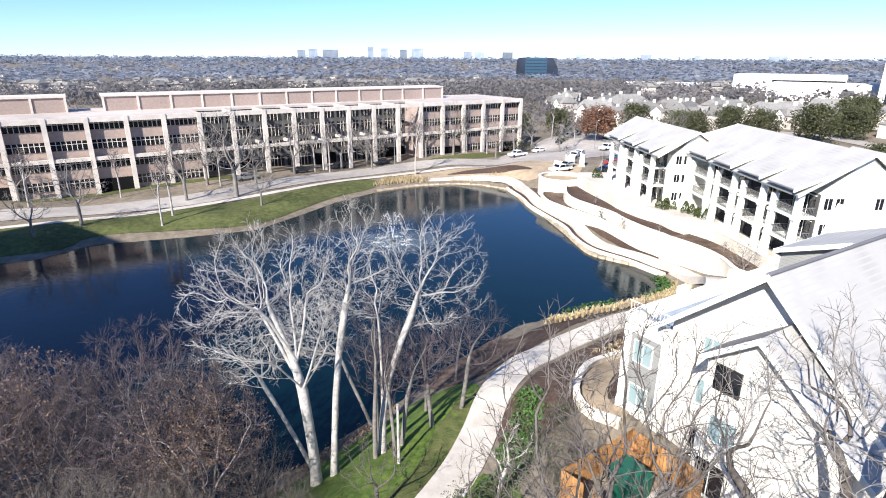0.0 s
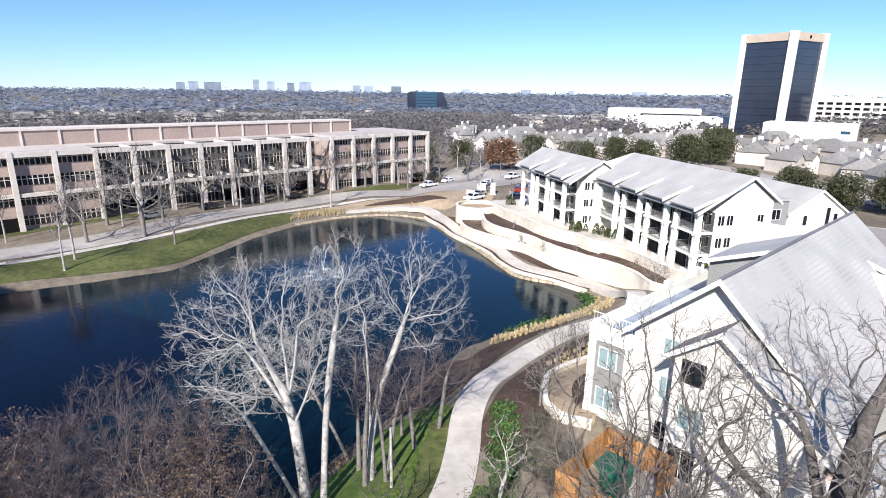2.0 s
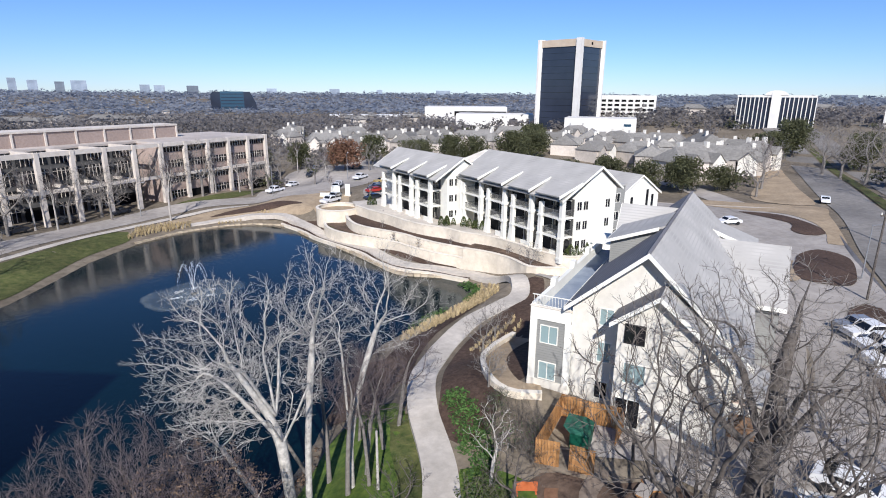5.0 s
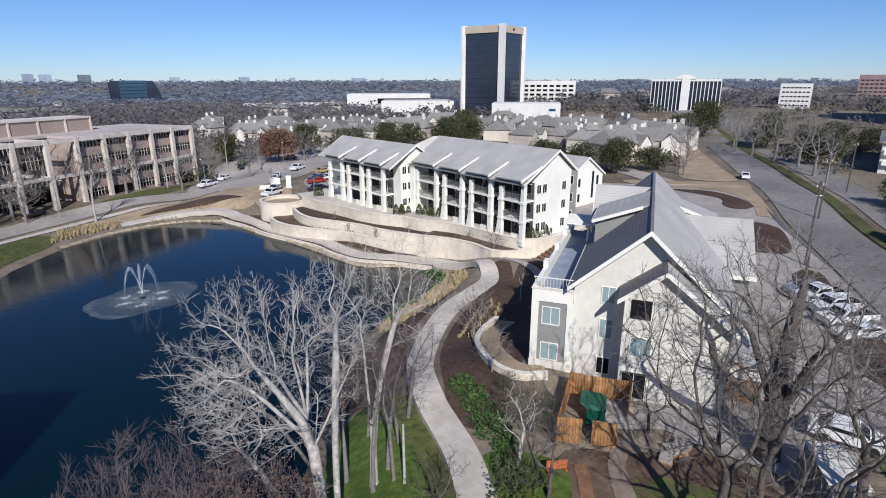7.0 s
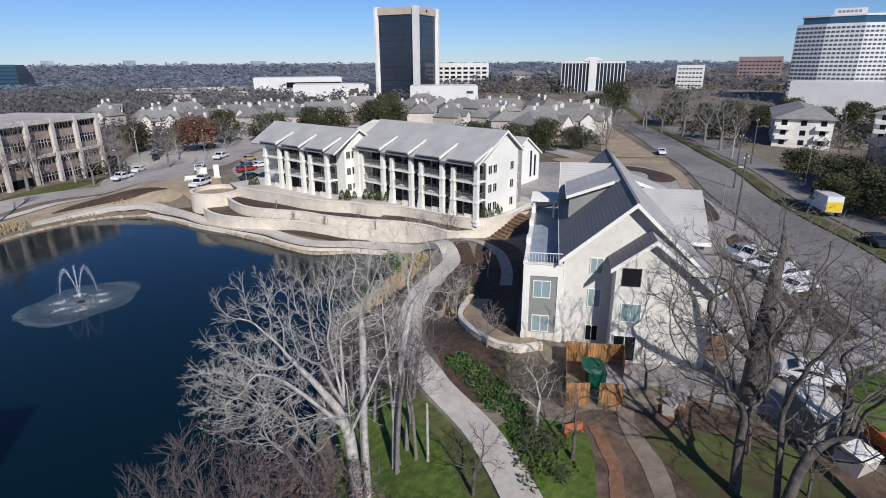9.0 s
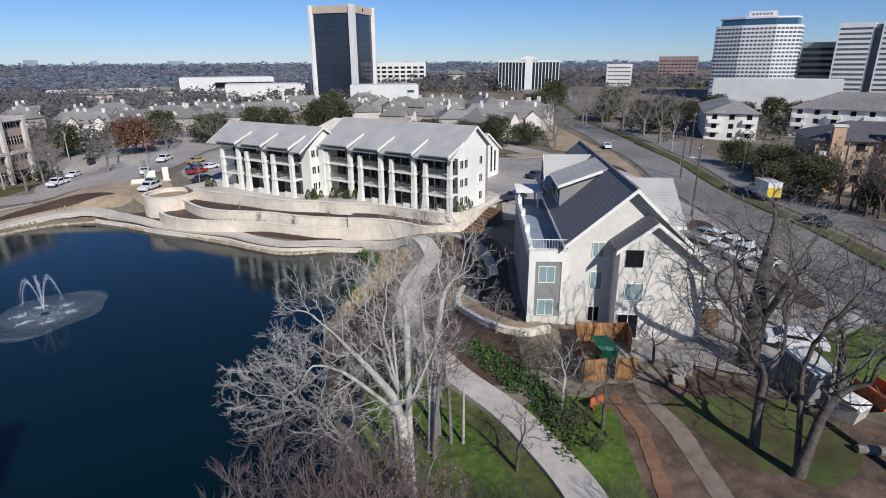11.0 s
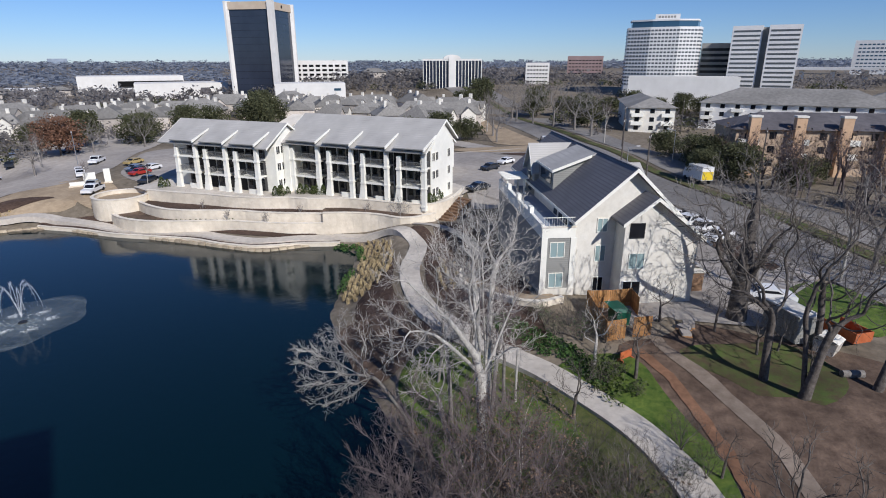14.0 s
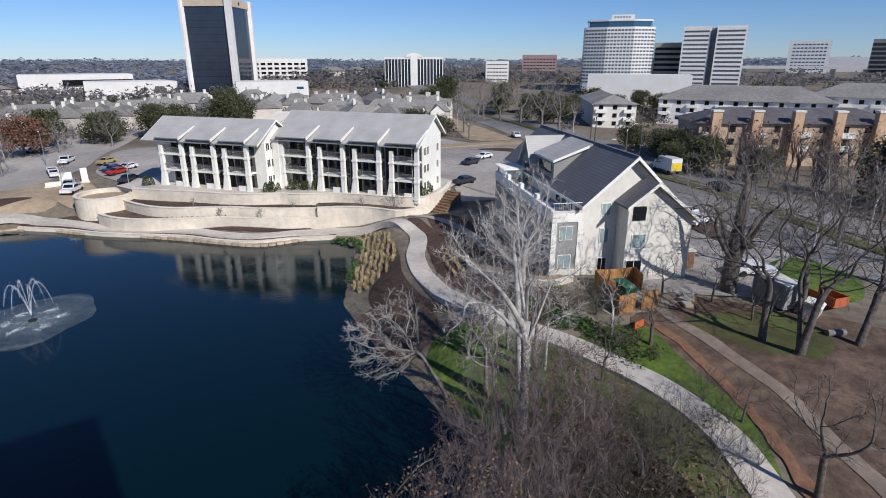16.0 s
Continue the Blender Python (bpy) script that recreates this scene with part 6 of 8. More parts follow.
green_b = leafy_tree("evergreen_oak", "broad dark evergreen oak tree with gaps in its crown", 104, 8, 5.6, "evergreen", 5200, 0.26, 56, 0.15)
stand(green_a, 64, 186, 1.05)
stand(green_b, 75, 178, 1.0)
EVERGREENS_A = [(green_a, 40, 195, 0.9), (green_b, 84, 186, 0.9), (green_a, 88, 172, 1.0), (green_b, 98, 172, 1.0), (green_a, 106, 160, 1.1), (green_b, 28, 205, 0.9), (green_a, 20, 214, 0.8), (green_b, 55, 196, 0.8),
                (green_a, 100, 108, 0.85), (green_b, 106, 100, 0.9), (green_a, 112, 93, 0.9), (green_b, 118, 99, 0.8), (green_a, 92, 115, 0.75), (green_b, 122, 89, 0.75), (green_a, 86, 123, 0.65), (green_b, 88, 14, 0.85)]
EVERGREENS_B = [(green_a, 66, -14, 1.1), (green_b, 160, 60, 1.1), (green_a, 215, 122, 1.4), (green_b, 205, 125, 1.2), (green_a, 198, 90, 1.2), (green_b, 60, -22, 1.2), (green_a, 80, 5, 0.6), (green_b, 92, 1, 0.6),
                (green_a, 98, 19, 0.75), (green_b, 106, 23, 0.75), (green_a, 86, 20, 0.6), (green_b, 113, 30, 0.7), (green_a, 206, 72, 0.9), (green_b, 208, 62, 0.85), (green_a, 211, 52, 0.95), (green_b, 213, 43, 0.8)]
EVERGREENS_C = [(green_a, 212, 34, 0.9), (green_b, 216, 26, 0.85), (green_a, 214, 16, 0.9), (green_b, 217, 8, 0.8), (green_a, 218, -2, 0.9), (green_b, 216, -12, 0.9), (green_a, 219, -22, 0.85), (green_b, 221, -34, 0.9),
                (green_a, 222, -46, 0.9), (green_b, 225, -60, 1.0), (green_a, 204, 80, 0.8), (green_b, 122, 168, 1.1), (green_a, 130, 178, 1.1), (green_b, 142, 190, 1.0), (green_a, 155, 205, 1.0)]
for src, x, y, s in EVERGREENS_A + EVERGREENS_B + EVERGREENS_C:
    copy_thing(src, pose(x, y, gz(x, y), 0, 0, (x * 53 + y * 17) % 360) @ Matrix.Diagonal((s, s, s, 1)))

# brown scrub beside the street and behind the houses
scrub = bare_tree("scrub_tree", "brown bare scrub tree beside the street", 94, 8, 0.14, THICKET, 3.2, "twig", "twig", (0, 0), "scrub trees", "dead_leaf", 0.12)
stand(scrub, 62, -4, 1.2)
for i in range(95):
    rng = random.Random(900 + i)
    x, y = rng.uniform(40, 120), rng.uniform(-36, 26)
    if y > (x - 30) * 0.62 - 22:
        y = (x - 30) * 0.62 - 22 - rng.uniform(0, 14)
    copy_thing(scrub, pose(x, y, gz(x, y), 0, 0, rng.uniform(0, 360)) @ Matrix.Scale(rng.uniform(0.9, 1.4), 4))


# ---------------------------------------------------------------- far houses, woods and towers
def town_house(seed, w, d, h, label):
    rng = random.Random(seed)
    t = thing("town_house", label, "house", group="town houses")
    part("wall", Mesh().prism([(-w / 2, -d / 2, -2), (-w / 2, -d / 2, h), (w / 2, -d / 2, h), (w / 2, -d / 2, -2)], (0, d, 0)), "wall_house", t)
    e, rz = 0.6, h + d * 0.36
    hip = w * 0.16
    r = Mesh()
    r.add([(-w / 2 - e, -d / 2 - e, h), (w / 2 + e, -d / 2 - e, h), (w / 2 + e, d / 2 + e, h), (-w / 2 - e, d / 2 + e, h), (-w / 2 + hip, 0, rz), (w / 2 - hip, 0, rz)], [(0, 1, 5, 4), (1, 2, 5), (2, 3, 4, 5), (3, 0, 4), (3, 2, 1, 0)])
    part("roof", r, "roof_house", t, "grey-brown shingle hip roof")
    for i in range(2):
        gx = -w / 4 + i * w / 2 + rng.uniform(-0.6, 0.6)
        gw, gh = w * 0.13, h + d * 0.20
        part("gable", Mesh().prism([(gx - gw, -d / 2 - 1.4, -2), (gx - gw, -d / 2 - 1.4, h), (gx, -d / 2 - 1.4, gh), (gx + gw, -d / 2 - 1.4, h), (gx + gw, -d / 2 - 1.4, -2)], (0, 1.5, 0)), "cream" if i else "wall_house", t, "pale gabled front")
        for s in (-1, 1):
            part("gable_roof", slab([(gx + s * (gw + 0.4), -d / 2 - 1.8, h - 0.2), (gx + s * (gw + 0.4), 0, h - 0.2), (gx, 0, gh + 0.25), (gx, -d / 2 - 1.8, gh + 0.25)], 0.15), "roof_house", t)
        part("chimney", Mesh().box(gx + 1.2, 0.6 - i * 1.6, h, gx + 2.5, 1.9 - i * 1.6, rz + 1.3), "cream", t, "pale boxed chimney")
    pane = None
    for z in (0.9, 3.8):
        for k in range(4):
            m = pose(-w / 2 + w * (k + 0.5) / 4, -d / 2, z)
            if pane is None:
                pane = part("window", Mesh().box(-0.5, -0.04, 0, 0.5, -0.002, 1.4), "glass_dark", t)
                pane.matrix_basis = m
            else:
                share("window", pane, t, m)
    return t


HOUSES = [town_house(s, w, d, h, "grey-roofed two-storey town house with pale gables") for s, w, d, h in ((201, 20, 13, 6.2), (202, 26, 14, 6.0), (203, 16, 12, 6.4))]
spots = []
rng = random.Random(77)
for row in range(15):
    for col in range(17):
        x, y = 62 + col * 19 + rng.uniform(-4, 4) + (row % 2) * 8, 108 + row * 22 + rng.uniform(-4, 4)
        d = math.hypot(x + 25, y - 5)
        street = (x - 205) * 0.56 - (y - 112) * 0.83
        if d > (300 if y > 190 and x > 90 else 330) or d < 150 or street > -14 or (x < 120 and y < 175) or (x < 60 and y < 222) or (y - 175 < (130 - x) * 0.6 and x < 130) or (x > 205 and y < 200):
            continue
        spots.append((x, y))
for i, (x, y) in enumerate(spots):
    turn = rng.choice((20, -30, 60, -60, 45, 0)) + rng.uniform(-8, 8)
    s = rng.uniform(0.76, 0.96)
    m = pose(x, y, gz(x, y), 0, 0, turn) @ Matrix.Scale(s, 4)
    if i < 3:
        HOUSES[i].matrix_basis = m
    else:
        copy_thing(HOUSES[i % 3], m)


def wood_stuff(name, label, seed, count, where, size, material, flecks=26, broad=1.0, grain=0.3):
    """Distant crowns, each an uneven airy dome of many small slivers of twigs."""
    rng, rs = random.Random(seed), np.random.RandomState(seed)
    places = [where(rng) for _ in range(count)]
    places = np.array([p for p in places if p])
    n = len(places)
    sizes = np.array([size(rng, math.hypot(x, y)) for x, y in places])
    tall = sizes * rs.uniform(0.75, 1.25, n)
    z = heights(places[:, 0], places[:, 1])
    way = rs.normal(size=(n, flecks, 3))
    way[:, :, 2] = np.abs(way[:, :, 2]) * 0.9 - 0.15
    way /= np.linalg.norm(way, axis=2)[:, :, None]
    way *= rs.uniform(0.45, 1.08, (n, flecks, 1))
    mid = np.stack([places[:, None, 0] + way[:, :, 0] * (sizes * broad)[:, None], places[:, None, 1] + way[:, :, 1] * (sizes * broad)[:, None], z[:, None] + tall[:, None] * (0.35 + way[:, :, 2])], -1)
    arm = rs.normal(size=(n, flecks, 3, 3)) * np.array((1, 1, 0.8))
    arm /= np.linalg.norm(arm, axis=3)[..., None]
    arm *= sizes[:, None, None, None] * grain * rs.uniform(0.6, 1.5, (n, flecks, 3, 1)) * np.array((broad, broad, 1))
    corners = (mid[:, :, None, :] + arm).reshape(-1, 3)
    m = Mesh()
    m.v, m.f = corners.tolist(), np.arange(len(corners)).reshape(-1, 3).tolist()
    return tagged(part(name, m, material), label, "woods", kind="stuff")


def ring_area(r0, r1, a0, a1, keep=lambda x, y: True):
    def where(rng):
        r = math.sqrt(rng.uniform(r0 * r0, r1 * r1)) if r1 < 900 else r0 * (r1 / r0) ** rng.random()
        a = radians(rng.uniform(a0, a1))
        x, y = -15 + r * math.cos(a), r * math.sin(a)
        return (x, y) if keep(x, y) else None
    return where


def clear_of(x, y):
    street = (x - 205) * 0.56 - (y - 112) * 0.83
    return not (-16 < street < 8 and x < 300) and not (x < 130 and y < 175)


wood_stuff("near_woods", "brown bare winter crowns among the houses", 301, 560, ring_area(165, 350, -8, 100, clear_of), lambda r, d: r.uniform(2.0, 4.0), "woods", 60, 1.0, 0.2)
wood_stuff("green_woods", "dark evergreen crowns among the houses", 302, 150, ring_area(170, 350, -12, 80, clear_of), lambda r, d: r.uniform(2.0, 3.8), "evergreen", 90, 1.0, 0.2)
wood_stuff("office_woods", "bare winter woods behind the office", 303, 900, ring_area(230, 420, 70, 150), lambda r, d: r.uniform(3.0, 5.6), "woods", 44, 1.0, 0.2)
wood_stuff("middle_woods", "bare winter woods towards the horizon", 304, 6000, ring_area(340, 1100, -30, 150, lambda x, y: not (x > 380 and y < 200 and y > -300)), lambda r, d: r.uniform(3.0, 6.0), "woods", 26, 1.1, 0.26)
wood_stuff("far_woods", "woods along the horizon, tinted blue for haze", 305, 6500, ring_area(1000, 4600, -40, 150), lambda r, d: r.uniform(0.6, 1.0) * (4.5 + d * 0.0042), "far_woods", 20, 2.6, 0.3)


def far_house_stuff():
    rng = random.Random(310)
    v, f = Mesh(), Mesh()
    for _ in range(420):
        r = 420 * (5.0 ** rng.random())
        a = radians(rng.choice((rng.uniform(-20, 70), rng.uniform(85, 140))))
        x, y = -15 + r * math.cos(a), r * math.sin(a)
        if x > 230 and y < 230:
            continue
        z = gz(x, y)
        w, d, h, t = rng.uniform(4.5, 8.5), rng.uniform(3.5, 5.5), rng.uniform(3.5, 6), rng.uniform(0, 3.14)
        R = Matrix.Translation((x, y, z)) @ Matrix.Rotation(t, 4, "Z")
        v.add([R @ Vector(p) for p in ((-w, -d, 0), (w, -d, 0), (w, d, 0), (-w, d, 0), (-w, -d, h), (w, -d, h), (w, d, h), (-w, d, h))], [(0, 1, 5, 4), (1, 2, 6, 5), (2, 3, 7, 6), (3, 0, 4, 7)])
        f.add([R @ Vector(p) for p in ((-w - 1, -d - 1, h), (w + 1, -d - 1, h), (w + 1, d + 1, h), (-w - 1, d + 1, h), (-w * 0.7, 0, h + d * 0.5), (w * 0.7, 0, h + d * 0.5))], [(0, 1, 5, 4), (1, 2, 5), (2, 3, 4, 5), (3, 0, 4)])
    tagged(part("far_house_walls", v, "wall_house"), "pale walls of far houses among trees", "houses", kind="stuff")
    tagged(part("far_house_roofs", f, "roof_house"), "grey roofs of far houses among trees", "houses", kind="stuff")


far_house_stuff()


# ---------------------------------------------------------------- towers and large far buildings
def face_box(name, label, at, yaw, w, d, z0, z1, material, category="building"):
    """A thing whose local x runs along its front; the front looks along -y."""
    t = thing(name, label, category, (at[0], at[1], z0), yaw)
    part("body", Mesh().box(-w / 2, 0, -14, w / 2, d, z1 - z0), material, t)
    return t


def strips(t, w, d, h, floors, glass, band=0.45, inset=0.0, columns=0, first=0.0):
    """Window strips on the front and the sides of a box building, one part a storey and side."""
    fh = (h - first) / floors
    for i in range(floors):
        z = first + i * fh + fh * (1 - band) / 2
        if columns:
            cw = (w - 2 * inset) / columns
            for k in range(columns):
                m = pose(-w / 2 + inset + (k + 0.5) * cw, 0, z)
                if i == k == 0:
                    pane = part("window", Mesh().box(-cw * 0.34, -0.12, 0, cw * 0.34, -0.003, fh * band), glass, t)
                    pane.matrix_basis = m
                else:
                    share("window", pane, t, m)
        else:
            part("window_strip", Mesh().box(-w / 2 + inset, -0.12, z, w / 2 - inset, -0.003, z + fh * band), glass, t)
        for s in (-1, 1):
            part("side_strip", Mesh().box(s * (w / 2 + 0.06) - 0.055, inset, z, s * (w / 2 + 0.06) + 0.055, d - inset, z + fh * band), glass, t)


def glass_tower():
    t = thing("office_tower", "tall dark mirror-glass office tower with white corner piers", "tower", (226.5, 257, 8), 16.6)
    s, top = 28.7, 54.8
    part("glass_body", Mesh().box(1.2, 1.2, -4, s - 1.2, s - 1.2, top - 4.5), "tower_glass", t, "dark mirror glass")
    part("crown_band", Mesh().box(0.6, 0.6, top - 4.5, s - 0.6, s - 0.6, top - 0.4), "tower_tan", t, "tan stone crown band")
    for x, y in ((0, 0), (s, 0), (0, s), (s, s)):
        a = 2.6
        part("corner_pier", Mesh().prism([(x - a * 0.25 if x else -0.6, y - a * 0.25 if y else -0.6, -4), (x + a if not x else x + 0.6, y - 0.6 if not y else y - a, -4), (x + 0.9, y + 0.9, -4), (x - 0.6 if not x else x - a, y + a if not y else y + 0.6, -4)], (0, 0, top + 4)), "tower_white", t, "white concrete corner pier")
    for i in range(13):
        z = 1 + i * 3.8
        part("floor_line", Mesh().box(1.12, 1.17, z, s - 1.17, 1.197, z + 0.16).box(1.17, 1.2, z, 1.197, s - 1.2, z + 0.16), "glass_dark", t)
    part("sign_disc", Mesh().tube((s * 0.5, 0.62, top - 2.4), (s * 0.5, 0.5, top - 2.4), 0.9, 0.9, 12, True), "dark", t)


glass_tower()

t = face_box("tower_block", "tall pale office block behind the lake", (-78.7, 14.0), 146.6, 56, 24, 7, 56.0, "hotel_white", "tower")
strips(t, 56, 24, 46, 12, "glass_dark", 0.5, 1.2, 0, 2.0)
t = face_box("parking_garage", "white parking garage with black panels for shaded decks", (277, 267), -49, 40, 24, 14, 30.5, "tower_white")
# Black panels on the solid body paint the shade inside the decks.
strips(t, 40, 24, 14.5, 5, "dark", 0.5, 0.8, 9, 0.5)
t = face_box("store_building", "low white store building with pale walls", (212, 321), -37, 53, 30, 9, 17.4, "tower_white")
part("dark_gable", Mesh().prism([(9, -0.3, 1.5), (17, -0.3, 1.5), (15.5, -0.3, 5.5), (10.5, -0.3, 5.5)], (0, 0.25, 0)), "roof_brown", t, "dark roofed entrance")
t = face_box("store_building", "long low white store building before the tower", (203, 214), -48, 36, 22, 10, 19.1, "tower_white")
part("sign", Mesh().box(12, -0.15, 5.2, 15.5, -0.003, 6.4), "blue_glass", t)
t = face_box("store_building", "large white department store with a dark canopy band", (262, 437), -34, 74, 40, 6, 19.3, "tower_white")
part("canopy_band", Mesh().box(-10, -1.5, 5.5, 36.5, -0.003, 9.5), "dark", t, "dark canopy band")
t = face_box("slab_hotel", "white hotel slab with tall vertical fins and an arched centre", (278, 168), -62, 35, 12, 14, 30.0, "tower_glass")
for i in range(19):
    part("fin", Mesh().box(-17.4 + i * 1.93, -0.6, -4, -17.0 + i * 1.93, -0.003, 16.2), "tower_white", t)
part("top_band", Mesh().box(-17.6, -0.7, 16.203, 17.6, 12, 17.2), "tower_white", t)
part("centre_tower", Mesh().box(-2.0, -1.2, -4, 2.0, 8, 18.6), "tower_white", t)
arch = [(5.2 * math.cos(math.pi * i / 10), -1.0, 17.203 + 2.4 * math.sin(math.pi * i / 10)) for i in range(11)]
part("arched_crown", Mesh().prism(arch, (0, 6, 0)), "tower_white", t, "white arched crown")
t = face_box("office_block", "small white office block with square windows", (313, 126), -71, 14.5, 12, 14, 28.9, "tower_white")
strips(t, 14.5, 12, 14, 6, "glass_dark", 0.3, 0.8, 7, 0.5)
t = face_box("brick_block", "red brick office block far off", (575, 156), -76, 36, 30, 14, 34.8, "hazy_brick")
strips(t, 36, 30, 18, 5, "glass_dark", 0.3, 1.0, 10, 2)


def round_hotel():
    t = thing("hotel_tower", "white many-windowed hotel tower with a bowed front", "tower", (252, 48, 14), -83)
    front = [(-17, 12), (-16, 2.5), (-6, -1.5), (6.5, -2.5), (15.5, 1.5), (17, 11), (12, 20), (-12, 20)]
    part("body", Mesh().prism([(x, y, -6) for x, y in front], (0, 0, 36.5)), "hotel_white", t)
    part("top_glass", Mesh().prism([(x * 0.9, y * 0.9 + 1, 30.503) for x, y in front], (0, 0, 2.6)), "blue_glass", t, "blue-green glass top storey")
    part("top_slab", Mesh().prism([(x * 0.92, y * 0.92 + 0.8, 33.106) for x, y in front], (0, 0, 0.7)), "hotel_white", t)
    part("sign_block", Mesh().box(-4.5, 0.5, 33.81, 6, 6, 36.0), "hotel_white", t)
    sign = Mesh()
    for i in range(6):
        sign.box(-3.2 + i * 1.3, 0.42, 34.4, -2.3 + i * 1.3, 0.497, 35.3)
    part("sign_bars", sign, "siding", t)
    for (ax, ay), (bx, by) in zip(front[:5], front[1:6]):
        a, b = Vector((ax, ay, 0)), Vector((bx, by, 0))
        u = (b - a).normalized()
        n = Vector((u.y, -u.x, 0))
        k = max(3, int((b - a).length / 1.5))
        cw = (b - a).length / k
        pane = None
        yaw = math.degrees(math.atan2(u.y, u.x))
        for f in range(16):
            for i in range(k):
                p = a + u * (i * cw + cw * 0.2)
                m = pose(p.x, p.y, 5.0 + f * 1.58, 0, 0, yaw)
                if pane is None:
                    pane = part("window", Mesh().box(0, -0.1, 0, cw * 0.7, -0.01, 0.72), "grey_glass", t)
                    pane.matrix_basis = m
                else:
                    share("window", pane, t, m)


round_hotel()
face_box("hotel_podium", "low white hotel podium building", (228, 36), -85, 44, 14, 14, 23.5, "tower_white")
t = face_box("hotel_annexe", "grey glass wing beside the hotel", (264, 25), -89, 14, 14, 14, 37.6, "siding")
strips(t, 14, 14, 22, 9, "glass_dark", 0.5, 0.4)
t = thing("office_tower", "pale office tower with dark ribbon windows", "tower", (254, 7, 14), -93)
for x0, x1, y in ((-13, -1.2, 0), (1.2, 13.5, -1.5)):
    part("body", Mesh().box(x0, y, -6, x1, y + 18, 30.3), "hotel_white", t)
    for f in range(14):
        part("window_strip", Mesh().box(x0 + 0.7, y - 0.1, 3 + f * 1.9, x1 - 0.7, y - 0.003, 3.75 + f * 1.9), "grey_glass", t)
        part("side_strip", Mesh().box(x0 - 0.1, y + 0.7, 3 + f * 1.9, x0 - 0.003, y + 17, 3.75 + f * 1.9), "grey_glass", t)
part("recess", Mesh().box(-1.198, 2.0, -6, 1.198, 16, 29.6), "siding", t)
t = face_box("office_tower", "pale far office tower with glass front", (643, -102), -100, 36, 30, 18, 48, "hotel_white", "tower")
strips(t, 36, 30, 28, 8, "blue_glass", 0.35, 3.0, 9, 1)
face_box("office_block", "low pale office block far off", (733, -158), -103, 37, 25, 18, 33, "hotel_white")
t = face_box("office_tower", "dark glass office tower at the highway", (386, -112), -106, 46, 30, 14, 41.8, "siding", "tower")
strips(t, 46, 30, 26, 10, "glass_dark", 0.6, 0.5)
t = thing("highway_bridge", "pale concrete highway bridge on piers", "bridge", (440, -90, 14), -100)
part("deck", Mesh().box(-70, 0, 9.5, 90, 12, 11.5), "hotel_white", t)
for i in range(9):
    part("bridge_pier", Mesh().box(-66 + i * 19, 4, -4, -63 + i * 19, 8, 9.497), "hotel_white", t)
t = face_box("glass_office", "dark blue glass office building with sloping ends", (188, 1150), -9, 42, 40, -12, 31.5, "blue_glass")
part("dark_wing", Mesh().prism([(21.003, 0, -8), (43, 0, -8), (43, 0, 22), (33, 0, 43), (21.003, 0, 43)], (0, 40, 0)), "tower_glass", t, "dark glass wing with sloping end")
part("dark_wing", Mesh().prism([(-21.003, 0, -8), (-38, 0, -8), (-38, 0, 38), (-34, 0, 43), (-21.003, 0, 43)], (0, 40, 0)), "tower_glass", t, "dark glass wing with sloping end")
for i in range(6):
    part("band", Mesh().box(-20, -0.4, 8 + i * 6, 20, -0.02, 9.4 + i * 6), "tower_glass", t)
face_box("warehouse", "long low pale warehouse far off", (263, 643), -22, 112, 30, -4, 5.0, "hotel_white")
SKYLINE_A = [(-936, 3990, 66, 13, 93), (-861, 4007, 74, 12, 102), (-748, 4029, 130, 10, 98), (-479, 4070, 50, 7, 124), (-385, 4080, 62, 5, 111), (-255, 4089, 59, 3, 102), (-159, 4094, 101, 2, 112), (190, 4092, 70, -3, 87), (272, 4088, 78, -4, 84), (464, 4070, 87, -7, 83)]
SKYLINE_B = [(949, 3984, 80, -13, 66), (1351, 3866, 86, -19, 67), (1641, 3752, 49, -24, 62), (2040, 3550, 125, -30, 59), (2812, 985, 33, -71, 48), (2700, 1060, 70, -70, 44), (3400, 2300, 200, -56, 44), (3600, 1700, 160, -64, 46)]
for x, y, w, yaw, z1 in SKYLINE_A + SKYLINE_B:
    t = face_box("skyline_block", "pale block on the horizon, tinted for haze", (x, y), yaw, w * 0.8, 30, 8, 8 + (z1 - 8) * 0.78, "hazy_wall")
    t["group"] = "skyline"


